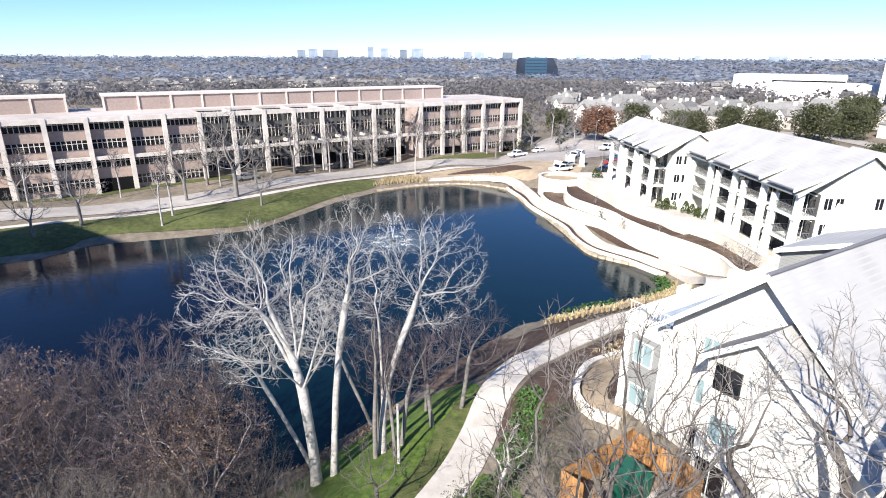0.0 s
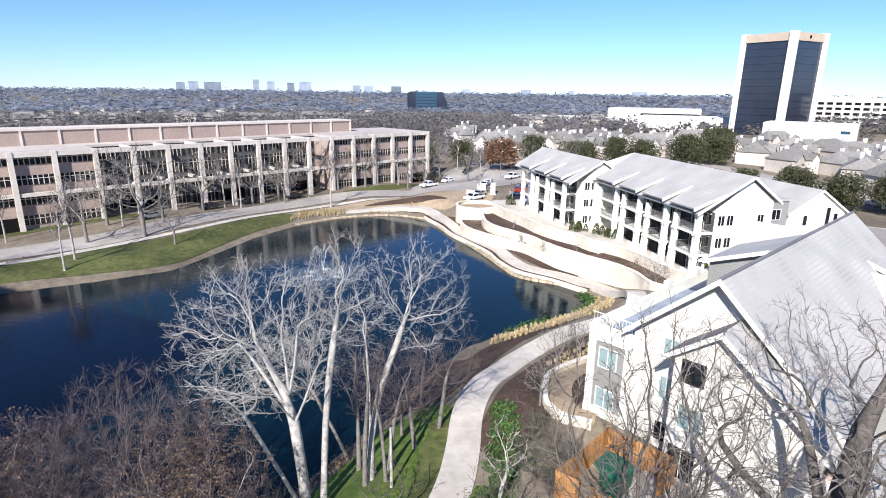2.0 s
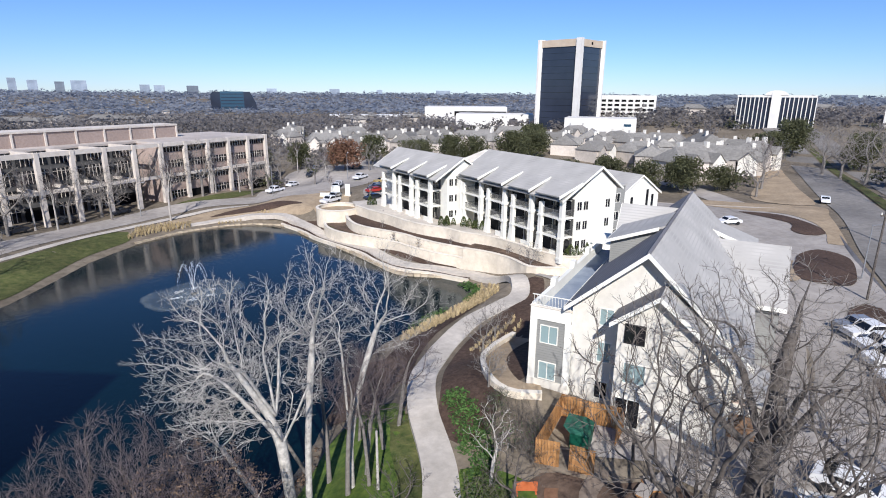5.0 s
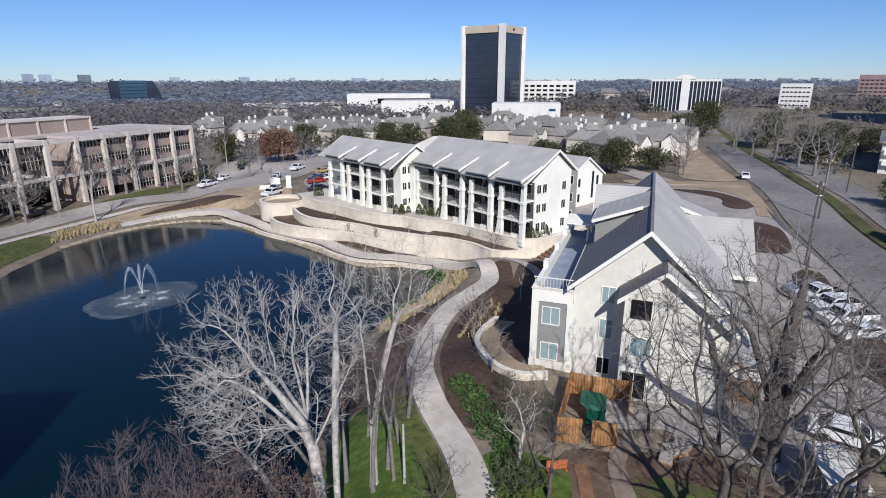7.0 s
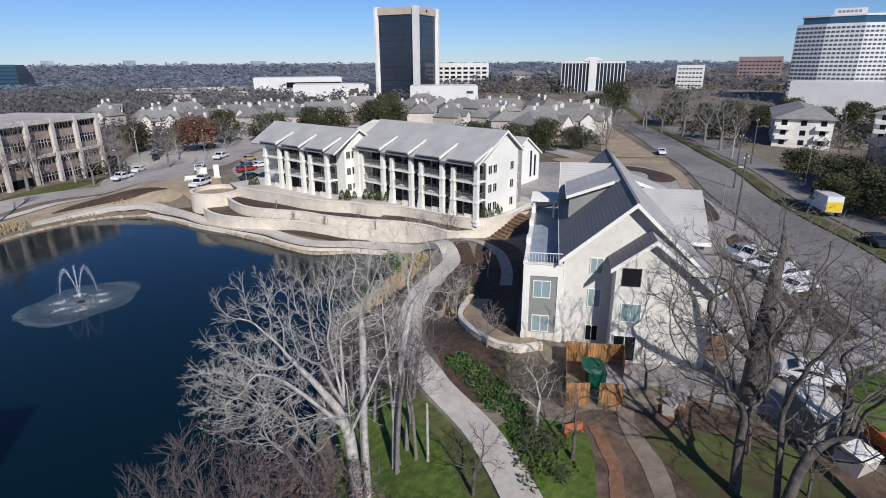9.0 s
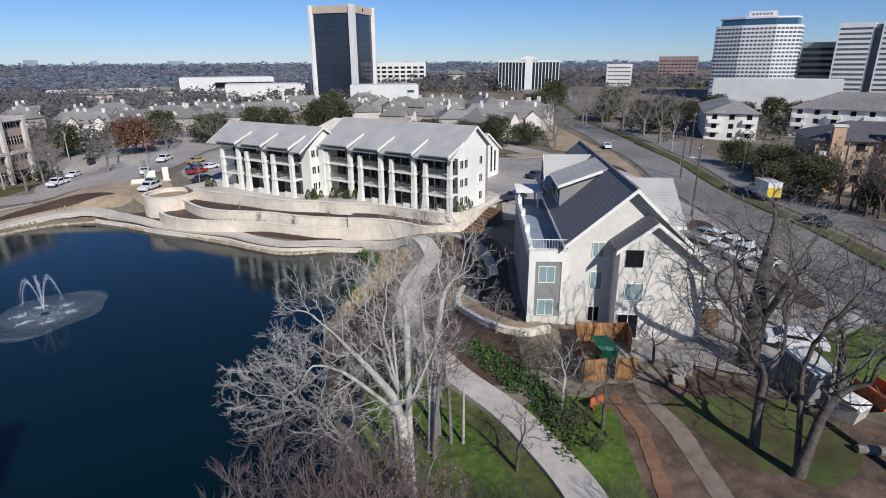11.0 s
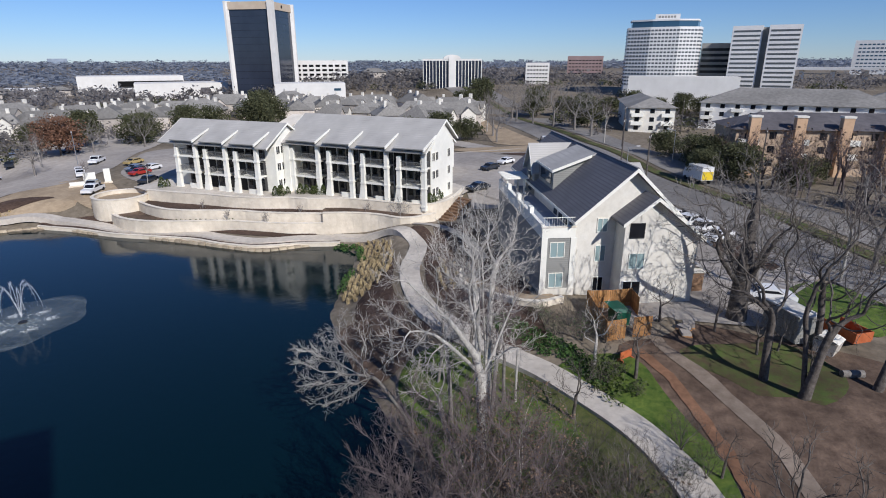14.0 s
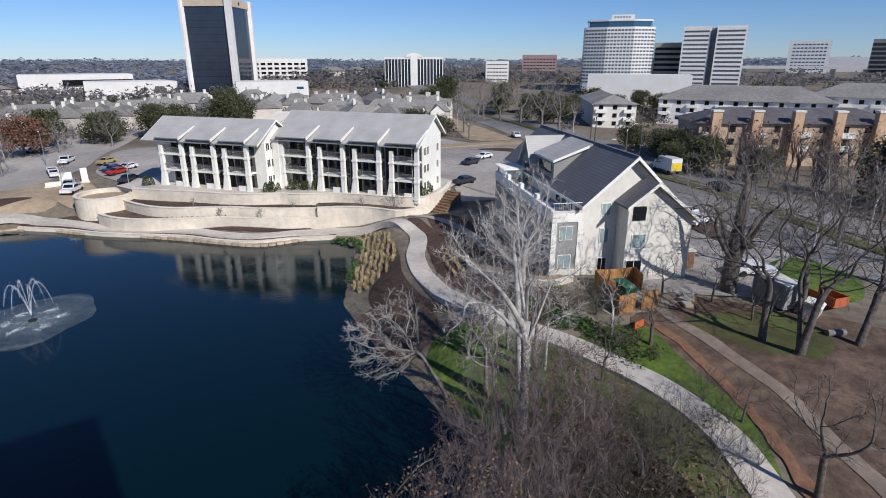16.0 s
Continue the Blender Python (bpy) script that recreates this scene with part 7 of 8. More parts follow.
# flats along the street
def street_flats(at, yaw, w, d, z0, h, wall, roof, label, chimneys=0, chimney="orange_stucco", floors=3):
    t = thing("flats", label, "apartment house", (at[0], at[1], z0), yaw, "street flats")
    part("wall", Mesh().box(-w / 2, 0, -4, w / 2, d, h), wall, t)
    e, rz = 0.9, h + min(d, w) * 0.2
    ends = ((0, w * 0.45, rz), (0, d - w * 0.45, rz)) if d > w else ((-w / 2 + d * 0.45, d / 2, rz), (w / 2 - d * 0.45, d / 2, rz))
    faces = [(0, 1, 4), (1, 2, 5, 4), (2, 3, 5), (3, 0, 4, 5), (3, 2, 1, 0)] if d > w else [(0, 1, 5, 4), (1, 2, 5), (2, 3, 4, 5), (3, 0, 4), (3, 2, 1, 0)]
    part("roof", Mesh().add([(-w / 2 - e, -e, h), (w / 2 + e, -e, h), (w / 2 + e, d + e, h), (-w / 2 - e, d + e, h), *ends], faces), roof, t)
    k = max(3, int(w / 4.5))
    pane = None
    for f in range(floors):
        for i in range(k):
            m = pose(-w / 2 + w * (i + 0.5) / k, 0, 0.9 + f * h / floors)
            if pane is None:
                pane = part("window", Mesh().box(-0.7, -0.05, 0, 0.7, -0.003, 1.4), "glass_dark", t)
                pane.matrix_basis = m
            else:
                share("window", pane, t, m)
    for f in range(1, floors):
        for i in range(0, k, 2):
            part("balcony", Mesh().box(-w / 2 + w * (i + 0.1) / k, -1.2, f * h / floors - 0.2, -w / 2 + w * (i + 0.9) / k, -0.06, f * h / floors + 0.9), "white", t)
    for i in range(chimneys):
        x = -w / 2 + w * (i + 0.35) / chimneys
        part("chimney", Mesh().box(x - 1.0, -1.6, -4, x + 1.0, -0.004, h + 2.6), chimney, t, "orange stucco chimney")
        part("chimney_cap", Mesh().box(x - 1.15, -1.75, h + 2.603, x + 1.15, 0.15, h + 3.0), "cream", t)
    return t


street_flats((104, -6), -73, 44, 15, 7.5, 8.6, "tan_wall", "roof_brown", "tan flats with dark brown roof and orange chimneys", 5)
street_flats((118, -51), -73, 40, 15, 7.5, 8.6, "tan_wall", "roof_brown", "tan flats with dark brown roof and orange chimneys", 4)
street_flats((182, -2), -94, 56, 24, 8, 8.0, "hotel_white", "roof_house", "long pale flats with broad grey roof and skylights", 0)
street_flats((190, -48), -104, 50, 22, 8, 9.5, "hotel_white", "roof_house", "long pale flats with broad grey roof", 0)
street_flats((158, 39), -76, 14, 44, 7.5, 8.0, "cream", "roof_house", "cream flats with balconies and grey roof", 0)


# ---------------------------------------------------------------- cars
def car(paint, label, kind="car"):
    t = thing(kind, label, kind, group="parked cars")
    L, W = (5.6, 1.95) if kind == "pickup" else (4.6, 1.8)
    prof = ([(0, 0.4), (0, 0.95), (0.35, 1.0), (1.3, 1.05), (1.9, 1.75), (3.3, 1.78), (3.6, 1.1), (5.55, 1.08), (5.6, 0.45)] if kind == "pickup" else
            [(0, 0.35), (0, 0.75), (0.25, 0.85), (1.1, 0.95), (1.8, 1.42), (3.3, 1.45), (4.1, 1.0), (4.55, 0.92), (4.6, 0.4)])
    part("body", Mesh().prism([(x - L / 2, -W / 2, z) for x, z in prof], (0, W, 0)), paint, t)
    a, b, c, d = prof[3], prof[4], prof[5], prof[6]
    for y in (-W / 2 - 0.012, W / 2 + 0.002):
        part("side_window", Mesh().prism([(a[0] + 0.25 - L / 2, y, a[1] + 0.06), (b[0] + 0.1 - L / 2, y, b[1] - 0.12), (c[0] - 0.05 - L / 2, y, c[1] - 0.12), (d[0] - 0.2 - L / 2, y, d[1] + 0.06)], (0, 0.01, 0)), "glass_dark", t)
    for p, q in ((a, b), (d, c)):
        k = Vector((q[1] - p[1], 0, -(q[0] - p[0]))).normalized()
        k = -k if k.z < 0 else k
        pp, qq = Vector((p[0] - L / 2, 0, p[1])), Vector((q[0] - L / 2, 0, q[1]))
        u0, u1 = pp.lerp(qq, 0.12) + k * 0.004, pp.lerp(qq, 0.9) + k * 0.004
        part("windscreen", Mesh().prism([(u0.x, -W / 2 + 0.1, u0.z), (u0.x, W / 2 - 0.1, u0.z), (u1.x, W / 2 - 0.18, u1.z), (u1.x, -W / 2 + 0.18, u1.z)], k * 0.012), "glass_dark", t)
    if kind == "pickup":
        part("bed", Mesh().box(3.75 - L / 2, -W / 2 + 0.12, 1.085, 5.45 - L / 2, W / 2 - 0.12, 1.10), "dark", t)
    for x in (0.85, L - 0.95):
        for y in (-W / 2 + 0.02, W / 2 - 0.02):
            part("wheel", Mesh().tube((x - L / 2, y - 0.11, 0.33), (x - L / 2, y + 0.11, 0.33), 0.33, 0.33, 12, True), "tyre", t)
    return t


cars = {"w": car("car_white", "white parked car with dark windows"), "p": car("car_white", "white parked pickup truck with open bed", "pickup"), "r": car("car_red", "red parked car with dark windows"), "d": car("car_dark", "dark blue parked car with tinted windows"),
        "s": car("car_silver", "silver parked car with dark windows"), "y": car("car_tan", "tan parked car with dark windows")}
CAR_SPOTS_A = [("p", 46.9, 154.9, 35), ("w", 34.6, 141.8, 60), ("p", 28.2, 127.8, 30), ("r", 41.4, 131.6, 0), ("w", 46.5, 134.5, 5), ("d", 37.6, 124.0, 20), ("y", 49.2, 144.4, 5), ("s", 44.6, 137.6, 5),
               ("d", 43.2, 134.8, 0), ("p", 22.0, 156.5, 30), ("d", 53.2, 175.5, 10), ("s", 30.5, 131.5, 40), ("w", 36.6, 145.2, 60), ("d", 77.0, 63.0, -20), ("d", 57.0, 57.4, -30), ("r", 70.8, 46.0, -20),
               ("w", 85.6, 62.4, -20), ("w", 124.5, 64.5, 30)]
CAR_SPOTS_B = [("p", 49.8, 22.6, -30), ("p", 47.0, 20.2, -30), ("p", 43.8, 18.2, -30), ("w", 40.6, 16.2, -30), ("w", 21.3, 11.3, 105), ("d", -27.1, 147.3, 42), ("d", -16.2, 152.8, 38), ("s", -45, 127, 42),
               ("d", -35, 138, 42), ("d", 38, 176, 60), ("s", 42, 182, 60), ("d", 46, 188, 60), ("w", 30, 168, 40), ("s", 51.0, 24.4, -30), ("d", 66, 12, 33), ("d", 92, 88, 10),
               ("w", 80, 84, 10)]
LOT = CAR_SPOTS_A + CAR_SPOTS_B
seen = set()
for key, x, y, turn in LOT:
    z = max(gz(x, y) + 0.12, 0)
    m = pose(x, y, z, 0, 0, turn)
    if key in seen:
        copy_thing(cars[key], m)
    else:
        cars[key].matrix_basis = m
        seen.add(key)


def box_truck():
    t = thing("box_truck", "white box truck with a yellow rear panel on the street", "truck", (83.5, 20.8, gz(83.5, 20.8) + 0.12), 32)
    part("box", Mesh().box(-3.2, -1.2, 0.9, 2.0, 1.2, 3.5), "car_white", t)
    part("rear_panel", Mesh().box(-3.26, -1.1, 1.0, -3.203, 1.1, 2.6), "yellow", t)
    part("cab", Mesh().prism([(2.05, -1.1, 0.6), (4.0, -1.1, 0.6), (4.0, -1.1, 1.5), (3.3, -1.1, 2.5), (2.05, -1.1, 2.5)], (0, 2.2, 0)), "car_white", t)
    part("windscreen", Mesh().prism([(3.95, -0.95, 1.58), (3.95, 0.95, 1.58), (3.38, 0.9, 2.42), (3.38, -0.9, 2.42)], (0.05, 0, 0.03)), "glass_dark", t)
    for x in (-2.2, 3.0):
        for y in (-1.0, 1.0):
            part("wheel", Mesh().tube((x, y - 0.15, 0.45), (x, y + 0.15, 0.45), 0.45, 0.45, 12, True), "tyre", t)


box_truck()


# ---------------------------------------------------------------- fountain
def fountain():
    t = thing("fountain", "lake fountain with arching water jets and a ring of froth", "fountain", (-7.7, 86.6, WATER))
    rng = random.Random(5)
    ring = []
    for i in range(48):
        a = 2 * math.pi * i / 48
        r = 6.6 * (1 + 0.10 * math.sin(2 * a + 0.6) + 0.05 * math.sin(5 * a) + rng.uniform(-0.02, 0.02))
        ring.append((r * math.cos(a) * 1.05, r * math.sin(a) * 0.95, 0.012))
    froth = Mesh()
    froth.add([(0, 0, 0.012)] + ring, [(0, 1 + i, 1 + (i + 1) % 48) for i in range(48)])
    part("froth", froth, "froth", t, "thin pale froth on the water")
    part("float", Mesh().tube((0, 0, -0.3), (0, 0, 0.12), 0.5, 0.45, 12, True), "iron", t)
    for k in range(6):
        a = k * math.pi / 3 + 0.3
        jet = Mesh()
        for i in range(110):
            u = rng.random()
            r, z = 2.7 * u, 4.6 * (1 - (2 * u * 0.98 - 0.92) ** 2) if u > 0.0 else 0
            w = 0.03 + 0.16 * u
            p = Vector((r * math.cos(a), r * math.sin(a), max(0.03, z))) + Vector((rng.gauss(0, w), rng.gauss(0, w), rng.gauss(0, w)))
            s = rng.uniform(0.01, 0.03)
            jet.add([p + Vector((s, 0, -s)), p + Vector((-s, s, -s)), p + Vector((-s, -s, -s)), p + Vector((0, 0, s))], [(0, 1, 3), (1, 2, 3), (2, 0, 3), (0, 2, 1)])
        for i in range(10):
            u0, u1 = i / 12, (i + 1) / 12
            pts = [Vector((2.7 * u * math.cos(a), 2.7 * u * math.sin(a), max(0.02, 4.6 * (1 - (2 * u * 0.98 - 0.92) ** 2)))) for u in (u0, u1)]
            jet.tube(pts[0], pts[1], 0.014, 0.012, 4)
        tagged(part("jet", jet, "spray", t, "white water jet"), kind="stuff")
        splash = Mesh()
        for i in range(60):
            p = Vector((2.7 * math.cos(a) + rng.gauss(0, 0.45), 2.7 * math.sin(a) + rng.gauss(0, 0.3), rng.uniform(0.02, 0.12)))
            s = rng.uniform(0.02, 0.06)
            splash.add([p + Vector((s, 0, -0.02)), p + Vector((-s, s, -0.02)), p + Vector((-s, -s, -0.02)), p + Vector((0, 0, s * 0.6))], [(0, 1, 3), (1, 2, 3), (2, 0, 3)])
        tagged(part("splash", splash, "spray", t), kind="stuff")


fountain()


# ---------------------------------------------------------------- fenced bin yard and low garden walls
def bin_yard():
    """Cedar board yard; its back runs along the house front."""
    t = thing("bin_yard_fence", "orange cedar board fence round a bin yard", "fence")
    board = None
    for (ax, ay), (bx, by) in (((11.8, 27.1), (14.5, 23.4)), ((6.9, 24.2), (9.0, 20.8)), ((11.8, 27.1), (6.9, 24.2)), ((14.5, 23.4), (12.6, 22.4))):
        n = int(math.hypot(bx - ax, by - ay) / 0.21)
        yaw = math.degrees(math.atan2(by - ay, bx - ax))
        for i in range(n):
            u = (i + 0.5) / n
            if (ax, ay) == (6.9, 24.2) and 0.42 < u < 0.58:
                continue
            x, y = ax + (bx - ax) * u, ay + (by - ay) * u
            m = pose(x, y, gz(x, y) - 0.1, 0, 0, yaw)
            if board is None:
                board = part("board", Mesh().box(-0.095, -0.02, 0, 0.095, 0.02, 2.0), "fence_wood", t)
                board.matrix_basis = m
            else:
                share("board", board, t, m)
    g = thing("bin", "green plastic refuse bin with a lid", "bin", (10.8, 23.8, gz(10.8, 23.8)), 35)
    part("body", Mesh().prism([(-0.8, -0.6, 0), (0.8, -0.6, 0), (1.0, -0.6, 1.4), (-1.0, -0.6, 1.4)], (0, 1.3, 0)), "green_bin", g)
    part("lid", Mesh().prism([(-1.05, -0.65, 1.403), (1.05, -0.65, 1.403), (0.9, -0.1, 1.75), (-0.9, -0.1, 1.75)], (0, 1.3, 0)), "green_bin", g)


bin_yard()
BED = [(20.2, 44.0), (16.6, 42.4), (13.2, 39.6), (10.9, 36.2), (9.8, 32.8), (10.3, 30.6), (11.8, 29.4)]
bed_line = [p[:2] for p in smooth_line(BED, 1.0)]
zs = [gz(*p) for p in bed_line]
t = thing("garden_wall", "low curved cream stone wall of a planting bed", "garden wall")
part("stonework", Mesh().wall_line(bed_line, 0.4, [z - 0.6 for z in zs], [z + 0.55 for z in zs]), "limestone", t)
part("coping", Mesh().wall_line(bed_line, 0.5, [z + 0.553 for z in zs], [z + 0.63 for z in zs]), "cap", t)
ribbon("gravel_walk", offset_line(BED, 1.25), 1.9, "sand", "tan gravel walk inside the low wall", "path", 0.12)
# Pale concrete walk in the darker drive colour, for the shade beside the house.
ribbon("garden_stair_path", [(36.5, 60.0), (37.5, 56.5), (36, 52), (31, 47), (26, 43.5)], 1.5, "drive", "concrete walk beside the house, darkened for shade", "path", 0.12)
# Dark brown steps stand in for the house shadow, which falls short here.
t = thing("garden_stair", "garden steps beside the house, browned for its shade", "stair")
for i in range(9):
    part("step", Mesh().prism([(41.5 + i * 0.8, 55.6 - i * 0.05, 4.0), (42.3 + i * 0.8, 55.55 - i * 0.05, 4.0), (43.1 + i * 0.8, 58.2 - i * 0.05, 4.0), (42.3 + i * 0.8, 58.25 - i * 0.05, 4.0)], (0, 0, 0.9 + i * 0.28)), "brown_stone", t)


# ---------------------------------------------------------------- stones, grasses and shrubs
def stone_edge():
    t = thing("stone_edge", "pale stone edging along the lake shore", "edging", kind="structure")
    i0 = [k for k, p in enumerate(SHORE) if p == (30.4, 73.5)][0]
    i1 = [k for k, p in enumerate(SHORE) if p == (-14, 123)][0]
    line = smooth_line(SHORE[i1:i0 + 1], 1.15)
    variants = []
    for s in range(4):
        rng = random.Random(s)
        m = Mesh().prism([(-0.56, -0.3, -0.5), (0.56, -0.32, -0.5), (0.55, 0.3, -0.5), (-0.55, 0.28, -0.5)], (0, 0, 0.86 + rng.uniform(-0.05, 0.08)))
        variants.append(m)
    obs = []
    for k in range(len(line) - 1):
        (ax, ay), (bx, by) = line[k][:2], line[k + 1][:2]
        m = pose((ax + bx) / 2, (ay + by) / 2, WATER, 0, 0, math.degrees(math.atan2(by - ay, bx - ax)))
        if k < 4:
            obs.append(part("edge_stone", variants[k], "edge_stone", t))
            obs[k].matrix_basis = m
        else:
            share("edge_stone", obs[k % 4], t, m)


stone_edge()


def tuft_stuff(name, label, seed, spots, h, material, blades=16, spread=0.35):
    rng = random.Random(seed)
    m = Mesh()
    zs = heights(np.array([p[0] for p in spots]), np.array([p[1] for p in spots]))
    for (x, y), z in zip(spots, zs):
        for _ in range(blades):
            a, k = rng.uniform(0, 6.28), rng.uniform(0.2, 1.0)
            hh = h * rng.uniform(0.6, 1.1)
            bx, by = x + rng.gauss(0, 0.08), y + rng.gauss(0, 0.08)
            tx, ty = bx + math.cos(a) * spread * k, by + math.sin(a) * spread * k
            wx, wy = -math.sin(a) * 0.045, math.cos(a) * 0.045
            n = len(m.v)
            m.v += [(bx - wx, by - wy, z - 0.05), (bx + wx, by + wy, z - 0.05), ((bx + tx) / 2 + wx, (by + ty) / 2 + wy, z + hh * 0.75), ((bx + tx) / 2 - wx, (by + ty) / 2 - wy, z + hh * 0.75), (tx, ty, z + hh * rng.uniform(0.7, 1.0))]
            m.f += [(n, n + 1, n + 2, n + 3), (n + 3, n + 2, n + 4)]
    return tagged(part(name, m, material), label, "ornamental grass", kind="stuff")


def rows_in(poly, dx, dy, turn, seed, noise_amount=0.2):
    rng = random.Random(seed)
    xs, ys = [p[0] for p in poly], [p[1] for p in poly]
    cx, cy, R = sum(xs) / len(xs), sum(ys) / len(ys), 40
    out = []
    ca, sa = math.cos(radians(turn)), math.sin(radians(turn))
    for i in range(int(-R / dx), int(R / dx)):
        for j in range(int(-R / dy), int(R / dy)):
            u, w = i * dx + rng.uniform(-1, 1) * noise_amount, j * dy + rng.uniform(-1, 1) * noise_amount
            x, y = cx + u * ca - w * sa, cy + u * sa + w * ca
            if in_poly(x, y, poly):
                out.append((x, y))
    return out


GRASS_BED = [(31.6, 68), (32.6, 64.5), (30, 60.2), (26, 57.4), (20.5, 54.4), (15.5, 52.8), (11.4, 54.6), (12.6, 56.6), (18.3, 59.4), (24.8, 62.2), (29.4, 65.4)]
tuft_stuff("ornamental_grasses", "rows of straw-coloured ornamental grass tufts on the lake bank", 401, rows_in(GRASS_BED, 0.85, 0.85, 25, 1), 0.8, "dry_grass", 22, 0.42)
tuft_stuff("ornamental_grasses", "straw-coloured grass tufts on the far lake bank", 402, rows_in([(-15.5, 125.5), (-8, 129.4), (-3, 131.6), (-2, 134.5), (-8, 136), (-13.5, 132.5)], 0.9, 0.9, 35, 2), 1.0, "dry_grass", 20, 0.45)
tuft_stuff("ornamental_grasses", "straw-coloured grass tufts in the mulch bed", 403, rows_in([(14, 43.6), (20, 47.6), (24.5, 49.4), (24, 46.6), (18.6, 43.8), (15, 41.8)], 0.9, 1.1, 35, 3), 0.6, "dry_grass", 18, 0.35)
tuft_stuff("ornamental_grasses", "row of small tufts along the shore path", 404, [(3 + i * 0.8, 131.9 + 0.25 * (i % 2)) for i in range(16)] + [(3.3 + i * 0.8, 132.9) for i in range(14)], 0.6, "dry_grass", 16, 0.3)


def leaf_stuff(name, label, seed, spots, r, h, material, n=26, size=0.16, flat_z=None, category="shrubs"):
    rng = random.Random(seed)
    m = Mesh()
    zs = heights(np.array([p[0] for p in spots]), np.array([p[1] for p in spots])) if flat_z is None else [flat_z] * len(spots)
    for (x, y), z in zip(spots, zs):
        for _ in range(n):
            a, q = rng.uniform(0, 6.28), math.sqrt(rng.random()) * r
            zz = h * rng.random() * (1 - 0.5 * (q / r) ** 2)
            leaf_card(m, rng, Vector((x + math.cos(a) * q, y + math.sin(a) * q, z + zz)), size * rng.uniform(0.7, 1.4))
    return tagged(part(name, m, material), label, category, kind="stuff")


COVER = [(6.4, 36.0), (4.9, 31.4), (3.3, 27.0), (1.0, 23.4), (2.6, 22.8), (4.8, 25.6), (6.6, 29.4), (7.8, 34.4)]
leaf_stuff("ground_cover", "dark green leafy ground cover beside the path", 411, rows_in(COVER, 0.55, 0.55, 20, 4), 0.45, 0.6, "groundcover", 44, 0.105)
leaf_stuff("ground_cover", "green and yellow scrub beside the track", 412, rows_in([(0.2, 24.6), (-1.2, 21.6), (1.5, 19.8), (3.4, 22.2), (2.6, 24.6)], 0.9, 0.9, 20, 5, 0.4), 0.6, 0.9, "shrub", 18, 0.13)
leaf_stuff("lake_plants", "green leafy plants at the lake edge", 413, [(30.2 + 0.5 * math.sin(i), 66.8 + i * 0.35) for i in range(12)] + [(26 + i * 0.5, 62.9 + i * 0.38) for i in range(9)] + [(15 + i * 0.8, 58.6 + i * 0.35) for i in range(9)], 0.7, 0.8, "groundcover", 34, 0.17)
leaf_stuff("terrace_plants", "row of small dark shrubs on the terrace", 414, [(p[0] + 0.8, p[1] + 0.2) for p in smooth_line(LOWER[1:6], 0.8)], 0.22, 0.45, "evergreen", 20, 0.1, 4.0)
leaf_stuff("leaf_litter", "fallen brown leaves and brush on the bank", 415, rows_in([(-14, 26), (-22, 22), (-30, 20), (-30, 10), (-18, 13), (-8, 17), (-7, 21)], 0.9, 0.9, 10, 6, 0.5), 0.8, 0.5, "dead_leaf", 9, 0.13)
leaf_stuff("terrace_weeds", "dry weeds on the bank under the trees", 416, rows_in([(-12, 28), (-8, 33), (-4, 38.5), (-1.5, 42), (-4.6, 38.6), (-8.4, 34.6), (-12, 29.8)], 0.5, 0.5, 10, 7, 0.4), 0.5, 0.6, "dead_leaf", 10, 0.11)


def cone_shrub(seed, label):
    rng = random.Random(seed)
    t = thing("cone_shrub", label, "shrub", group="house shrubs")
    m = Mesh()
    for _ in range(620):
        z = rng.random() ** 0.8 * 2.3
        r = 0.85 * (1 - (z / 2.5) ** 2) * math.sqrt(rng.uniform(0.5, 1)) + 0.03
        a = rng.uniform(0, 6.28)
        leaf_card(m, rng, Vector((r * math.cos(a), r * math.sin(a), z)), 0.13)
    part("stem", Mesh().tube((0, 0, -0.3), (0, 0, 1.2), 0.05, 0.02, 5), "bark", t)
    part("foliage", m, "shrub", t)
    return t


shrub = cone_shrub(7, "upright green shrub before the apartments")
SHRUBS = [(36.2, 88.0), (36.8, 87.0), (37.6, 88.2), (38.2, 86.9), (39.2, 84.8), (39.9, 84.0), (40.4, 83.0), (40.6, 81.9), (40.7, 80.8), (40.1, 82.4), (42.2, 60.2), (43.2, 60.4), (44.2, 60.3), (45.2, 60.5), (46.3, 60.4), (47.4, 60.6), (33.0, 112.0), (32.2, 112.6)]
for i, (x, y) in enumerate(SHRUBS):
    m = pose(x, y, 7.05, 0, 0, i * 67) @ Matrix.Scale(0.75 + 0.45 * ((i * 37) % 10) / 10, 4)
    if i == 0:
        shrub.matrix_basis = m
    else:
        copy_thing(shrub, m)


# ---------------------------------------------------------------- work site clutter, poles and lamps
def post(name, label, x, y, h, r, material, cross=0.0, category="pole"):
    t = thing(name, label, category, (x, y, gz(x, y)))
    part("shaft", Mesh().tube((0, 0, -0.3), (0, 0, h), r, r * 0.7, 8, True), material, t)
    if cross:
        part("cross_arm", Mesh().box(-cross, -0.08, h - 0.9, cross, 0.08, h - 0.72), material, t)
        for s in (-0.9, 0.9):
            part("insulator", Mesh().tube((s * cross, 0, h - 0.719), (s * cross, 0, h - 0.45), 0.07, 0.05, 6, True), "white", t)
    return t


post("lawn_post", "pale wooden post on the lawn", -2.6, 29.1, 4.6, 0.11, "sycamore")
for x, y, h in ((93.4, 37.5, 11), (122, 42, 11), (87, 10, 11), (62, 28.4, 11.5), (160, 30, 11)):
    post("power_pole", "brown wooden power pole with a cross arm", x, y, h, 0.16, "bark", 1.2)


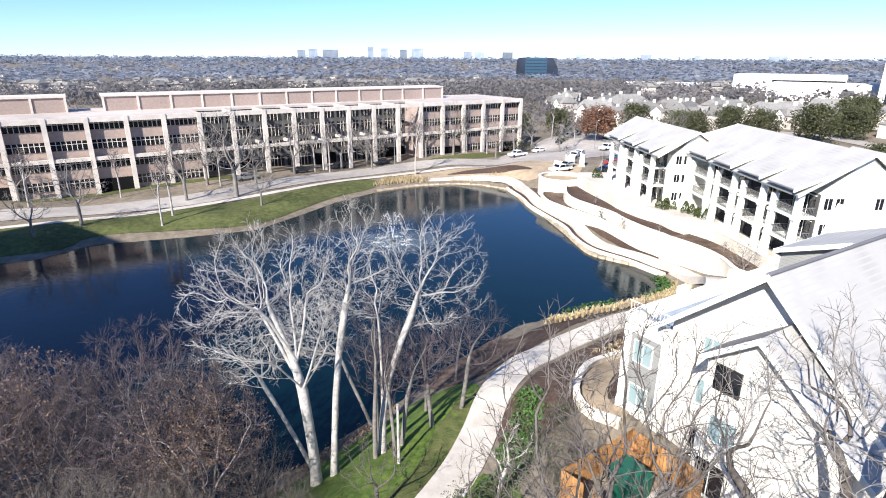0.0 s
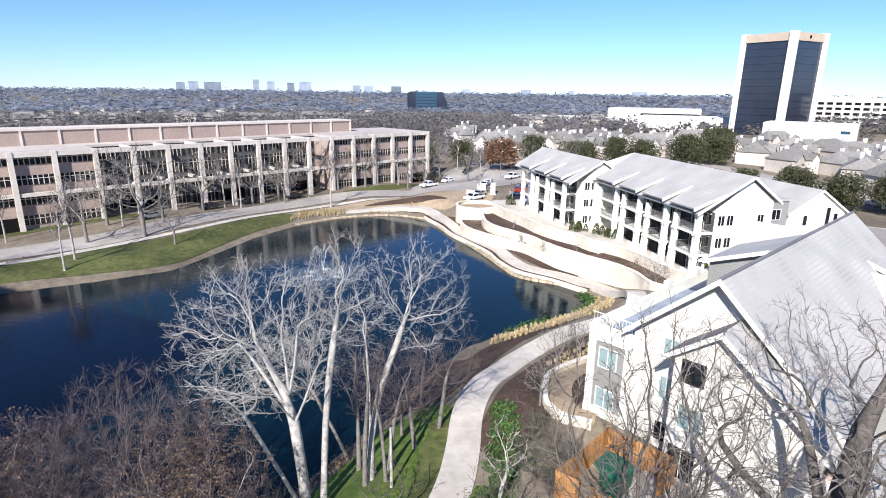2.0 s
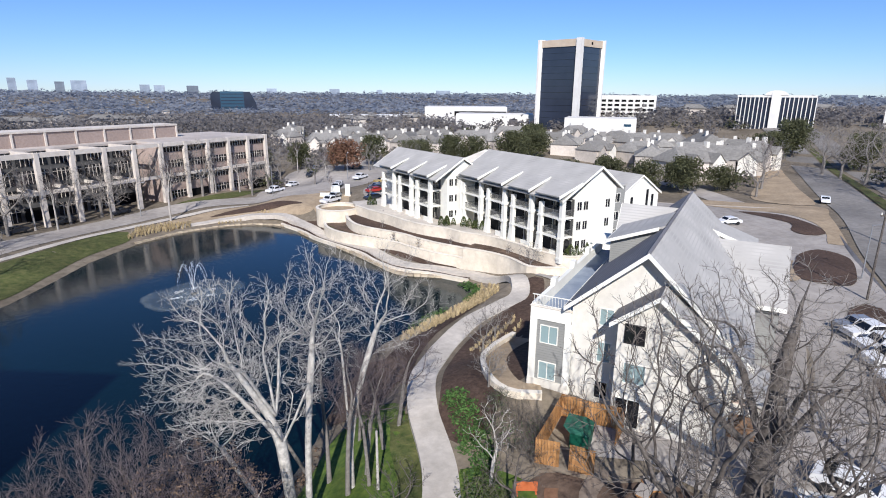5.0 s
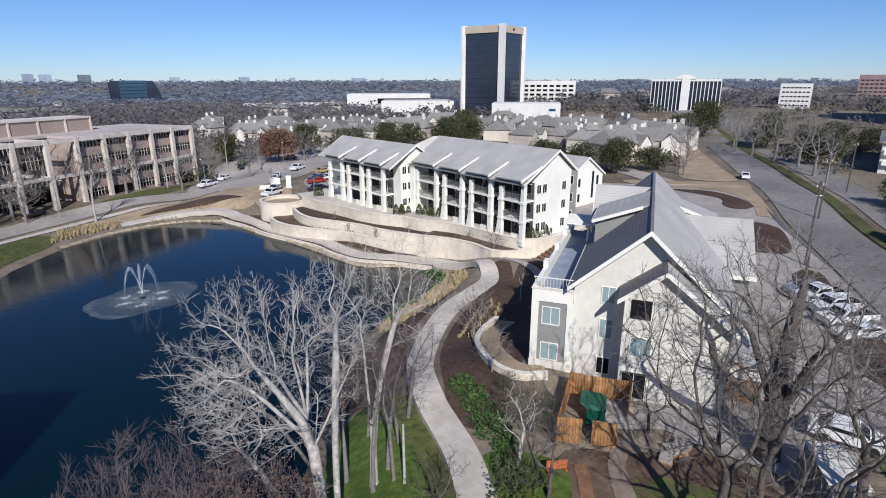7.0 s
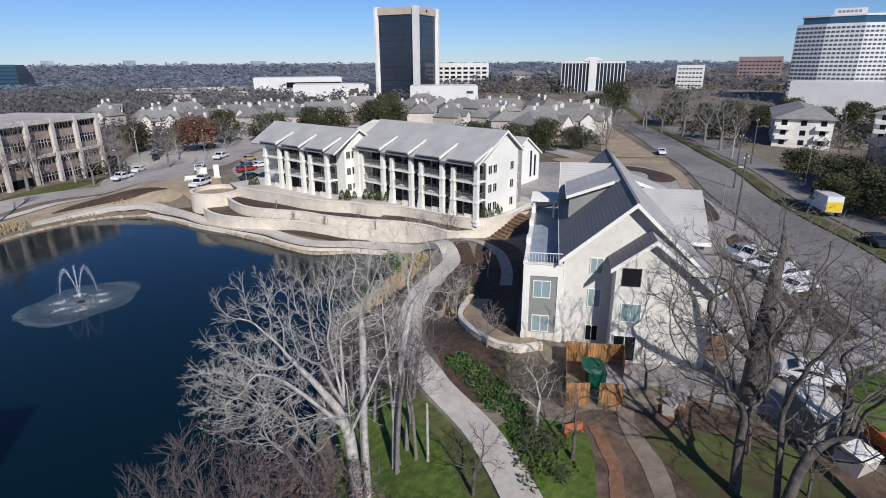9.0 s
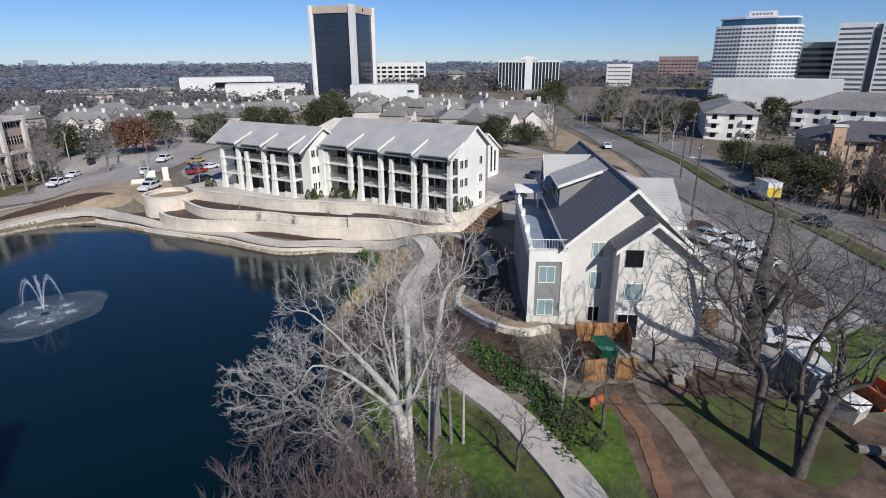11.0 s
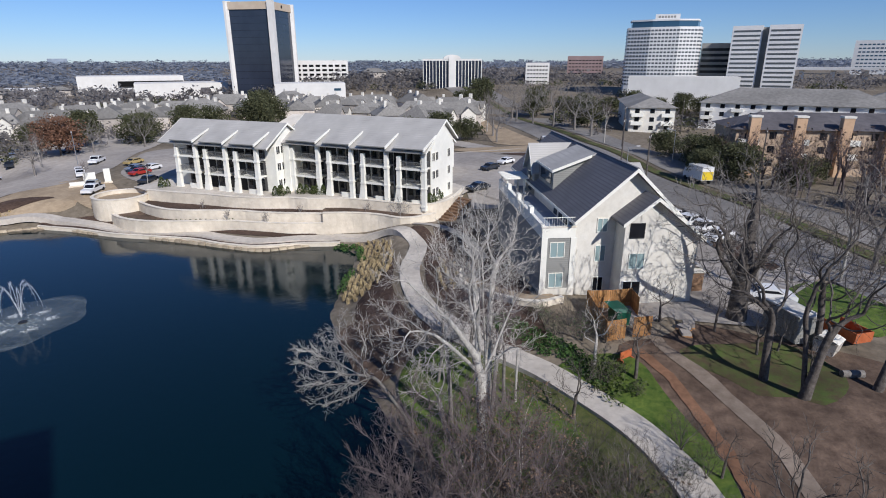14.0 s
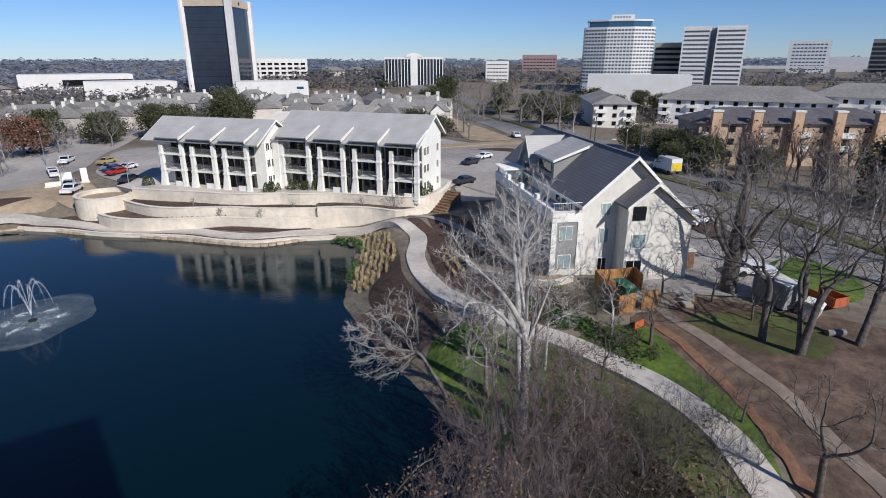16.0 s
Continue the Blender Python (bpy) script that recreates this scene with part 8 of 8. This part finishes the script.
def street_lamp(x, y, turn):
    t = thing("street_lamp", "grey street lamp with a curved arm", "street lamp", (x, y, gz(x, y)), turn, "street lamps")
    part("shaft", Mesh().tube((0, 0, -0.2), (0, 0, 7.6), 0.10, 0.06, 8), "car_silver", t)
    part("arm", Mesh().tube((0, 0, 7.5), (1.6, 0, 7.9), 0.05, 0.04, 6), "car_silver", t)
    part("lamp_head", Mesh().box(1.5, -0.14, 7.82, 2.2, 0.14, 7.96), "hotel_white", t)


for x, y, turn in ((104.6, 27.5, 120), (71, 33, -60), (-12, 147, 40), (20, 151, 90), (44, 158, 60)):
    street_lamp(x, y, turn)


def site_wagon():
    t = thing("storage_container", "long weathered white storage container", "container", (14.5, 10.1, gz(14.5, 10.1) + 0.1), 36)
    part("body", Mesh().box(-2.0, -1.0, 0, 2.0, 1.0, 2.4), "siding", t)
    for i in range(10):
        for y in (-1.05, 1.003):
            part("rib", Mesh().box(-1.95 + i * 0.41, y, 0.1, -1.8 + i * 0.41, y + 0.047, 2.3), "siding", t)
    part("roof_sheet", Mesh().box(-2.05, -1.07, 2.403, 2.05, 1.07, 2.48), "cream", t, "weathered white roof sheet")
    s = thing("skip", "white tarp-covered site skip", "skip", (12.7, 7.4, gz(12.7, 7.4)), 66)
    part("body", Mesh().prism([(-0.7, -0.9, 0), (0.7, -0.9, 0), (0.9, -0.9, 1.1), (-0.9, -0.9, 1.1)], (0, 1.8, 0)), "concrete", s)
    part("tarp", Mesh().prism([(-0.95, -0.95, 1.103), (0.95, -0.95, 1.103), (0.5, -0.6, 1.6), (-0.6, -0.6, 1.45)], (0, 1.7, 0)), "cream", s, "crumpled white tarp")
    o = thing("trailer", "rusty orange site trailer", "trailer", (15.2, 5.8, gz(15.2, 5.8)), 40)
    part("bed", Mesh().box(-1.5, -0.9, 0.55, 1.5, 0.9, 0.75), "orange", o)
    for y in (-0.9, 0.83):
        part("side_board", Mesh().box(-1.5, y, 0.753, 1.5, y + 0.07, 1.5), "orange", o)
    part("end_board", Mesh().box(-1.57, -0.9, 0.753, -1.503, 0.9, 1.5), "orange", o)
    for y in (-1.0, 1.0):
        part("wheel", Mesh().tube((0, y - 0.1, 0.35), (0, y + 0.1, 0.35), 0.35, 0.35, 12, True), "tyre", o)
    l = thing("log", "pale cut log lying on the grass", "log", (8.9, 6.2, gz(8.9, 6.2) + 0.35), 115)
    part("trunk", Mesh().tube((-0.8, 0, -0.05), (0.8, 0, -0.05), 0.32, 0.28, 12, True), "bark_grey", l)
    for i, (x, y) in enumerate(((10.6, 18.1), (11.5, 18.3), (12.3, 18.0))):
        p = thing("stone_pallet", "stack of pale building stone", "building material", (x, y, gz(x, y)), 20 + i * 40)
        part("stone_block", Mesh().box(-0.5, -0.4, 0.12, 0.5, 0.4, 0.36 + 0.08 * i), "drive", p)
        part("pallet", Mesh().box(-0.55, -0.45, 0, 0.55, 0.45, 0.118), "fence_wood", p)
    b = thing("barrier", "orange plastic site barrier", "barrier", (4.6, 22.2, gz(4.6, 22.2)), -30)
    part("panel", Mesh().box(-0.7, -0.04, 0.25, 0.7, 0.04, 0.9), "orange", b)
    for x in (-0.6, 0.6):
        part("foot", Mesh().box(x - 0.05, -0.3, 0, x + 0.05, 0.3, 0.248), "orange", b)


site_wagon()


def entrance_sign(x, y, w, h, yaw):
    t = thing("entrance_sign", "white stone entrance sign wall by the drive", "sign", (x, y, gz(x, y)), yaw)
    part("slab", Mesh().box(-w / 2, -0.25, -0.3, w / 2, 0.25, h), "white", t)
    part("plinth", Mesh().box(-w / 2 - 0.2, -0.4, -0.3, w / 2 + 0.2, -0.252, 0.35), "limestone", t)


entrance_sign(31.8, 134.2, 2.2, 2.4, -30)
entrance_sign(29.5, 134.6, 3.0, 1.0, -30)
entrance_sign(34.2, 132.0, 1.2, 3.0, -30)
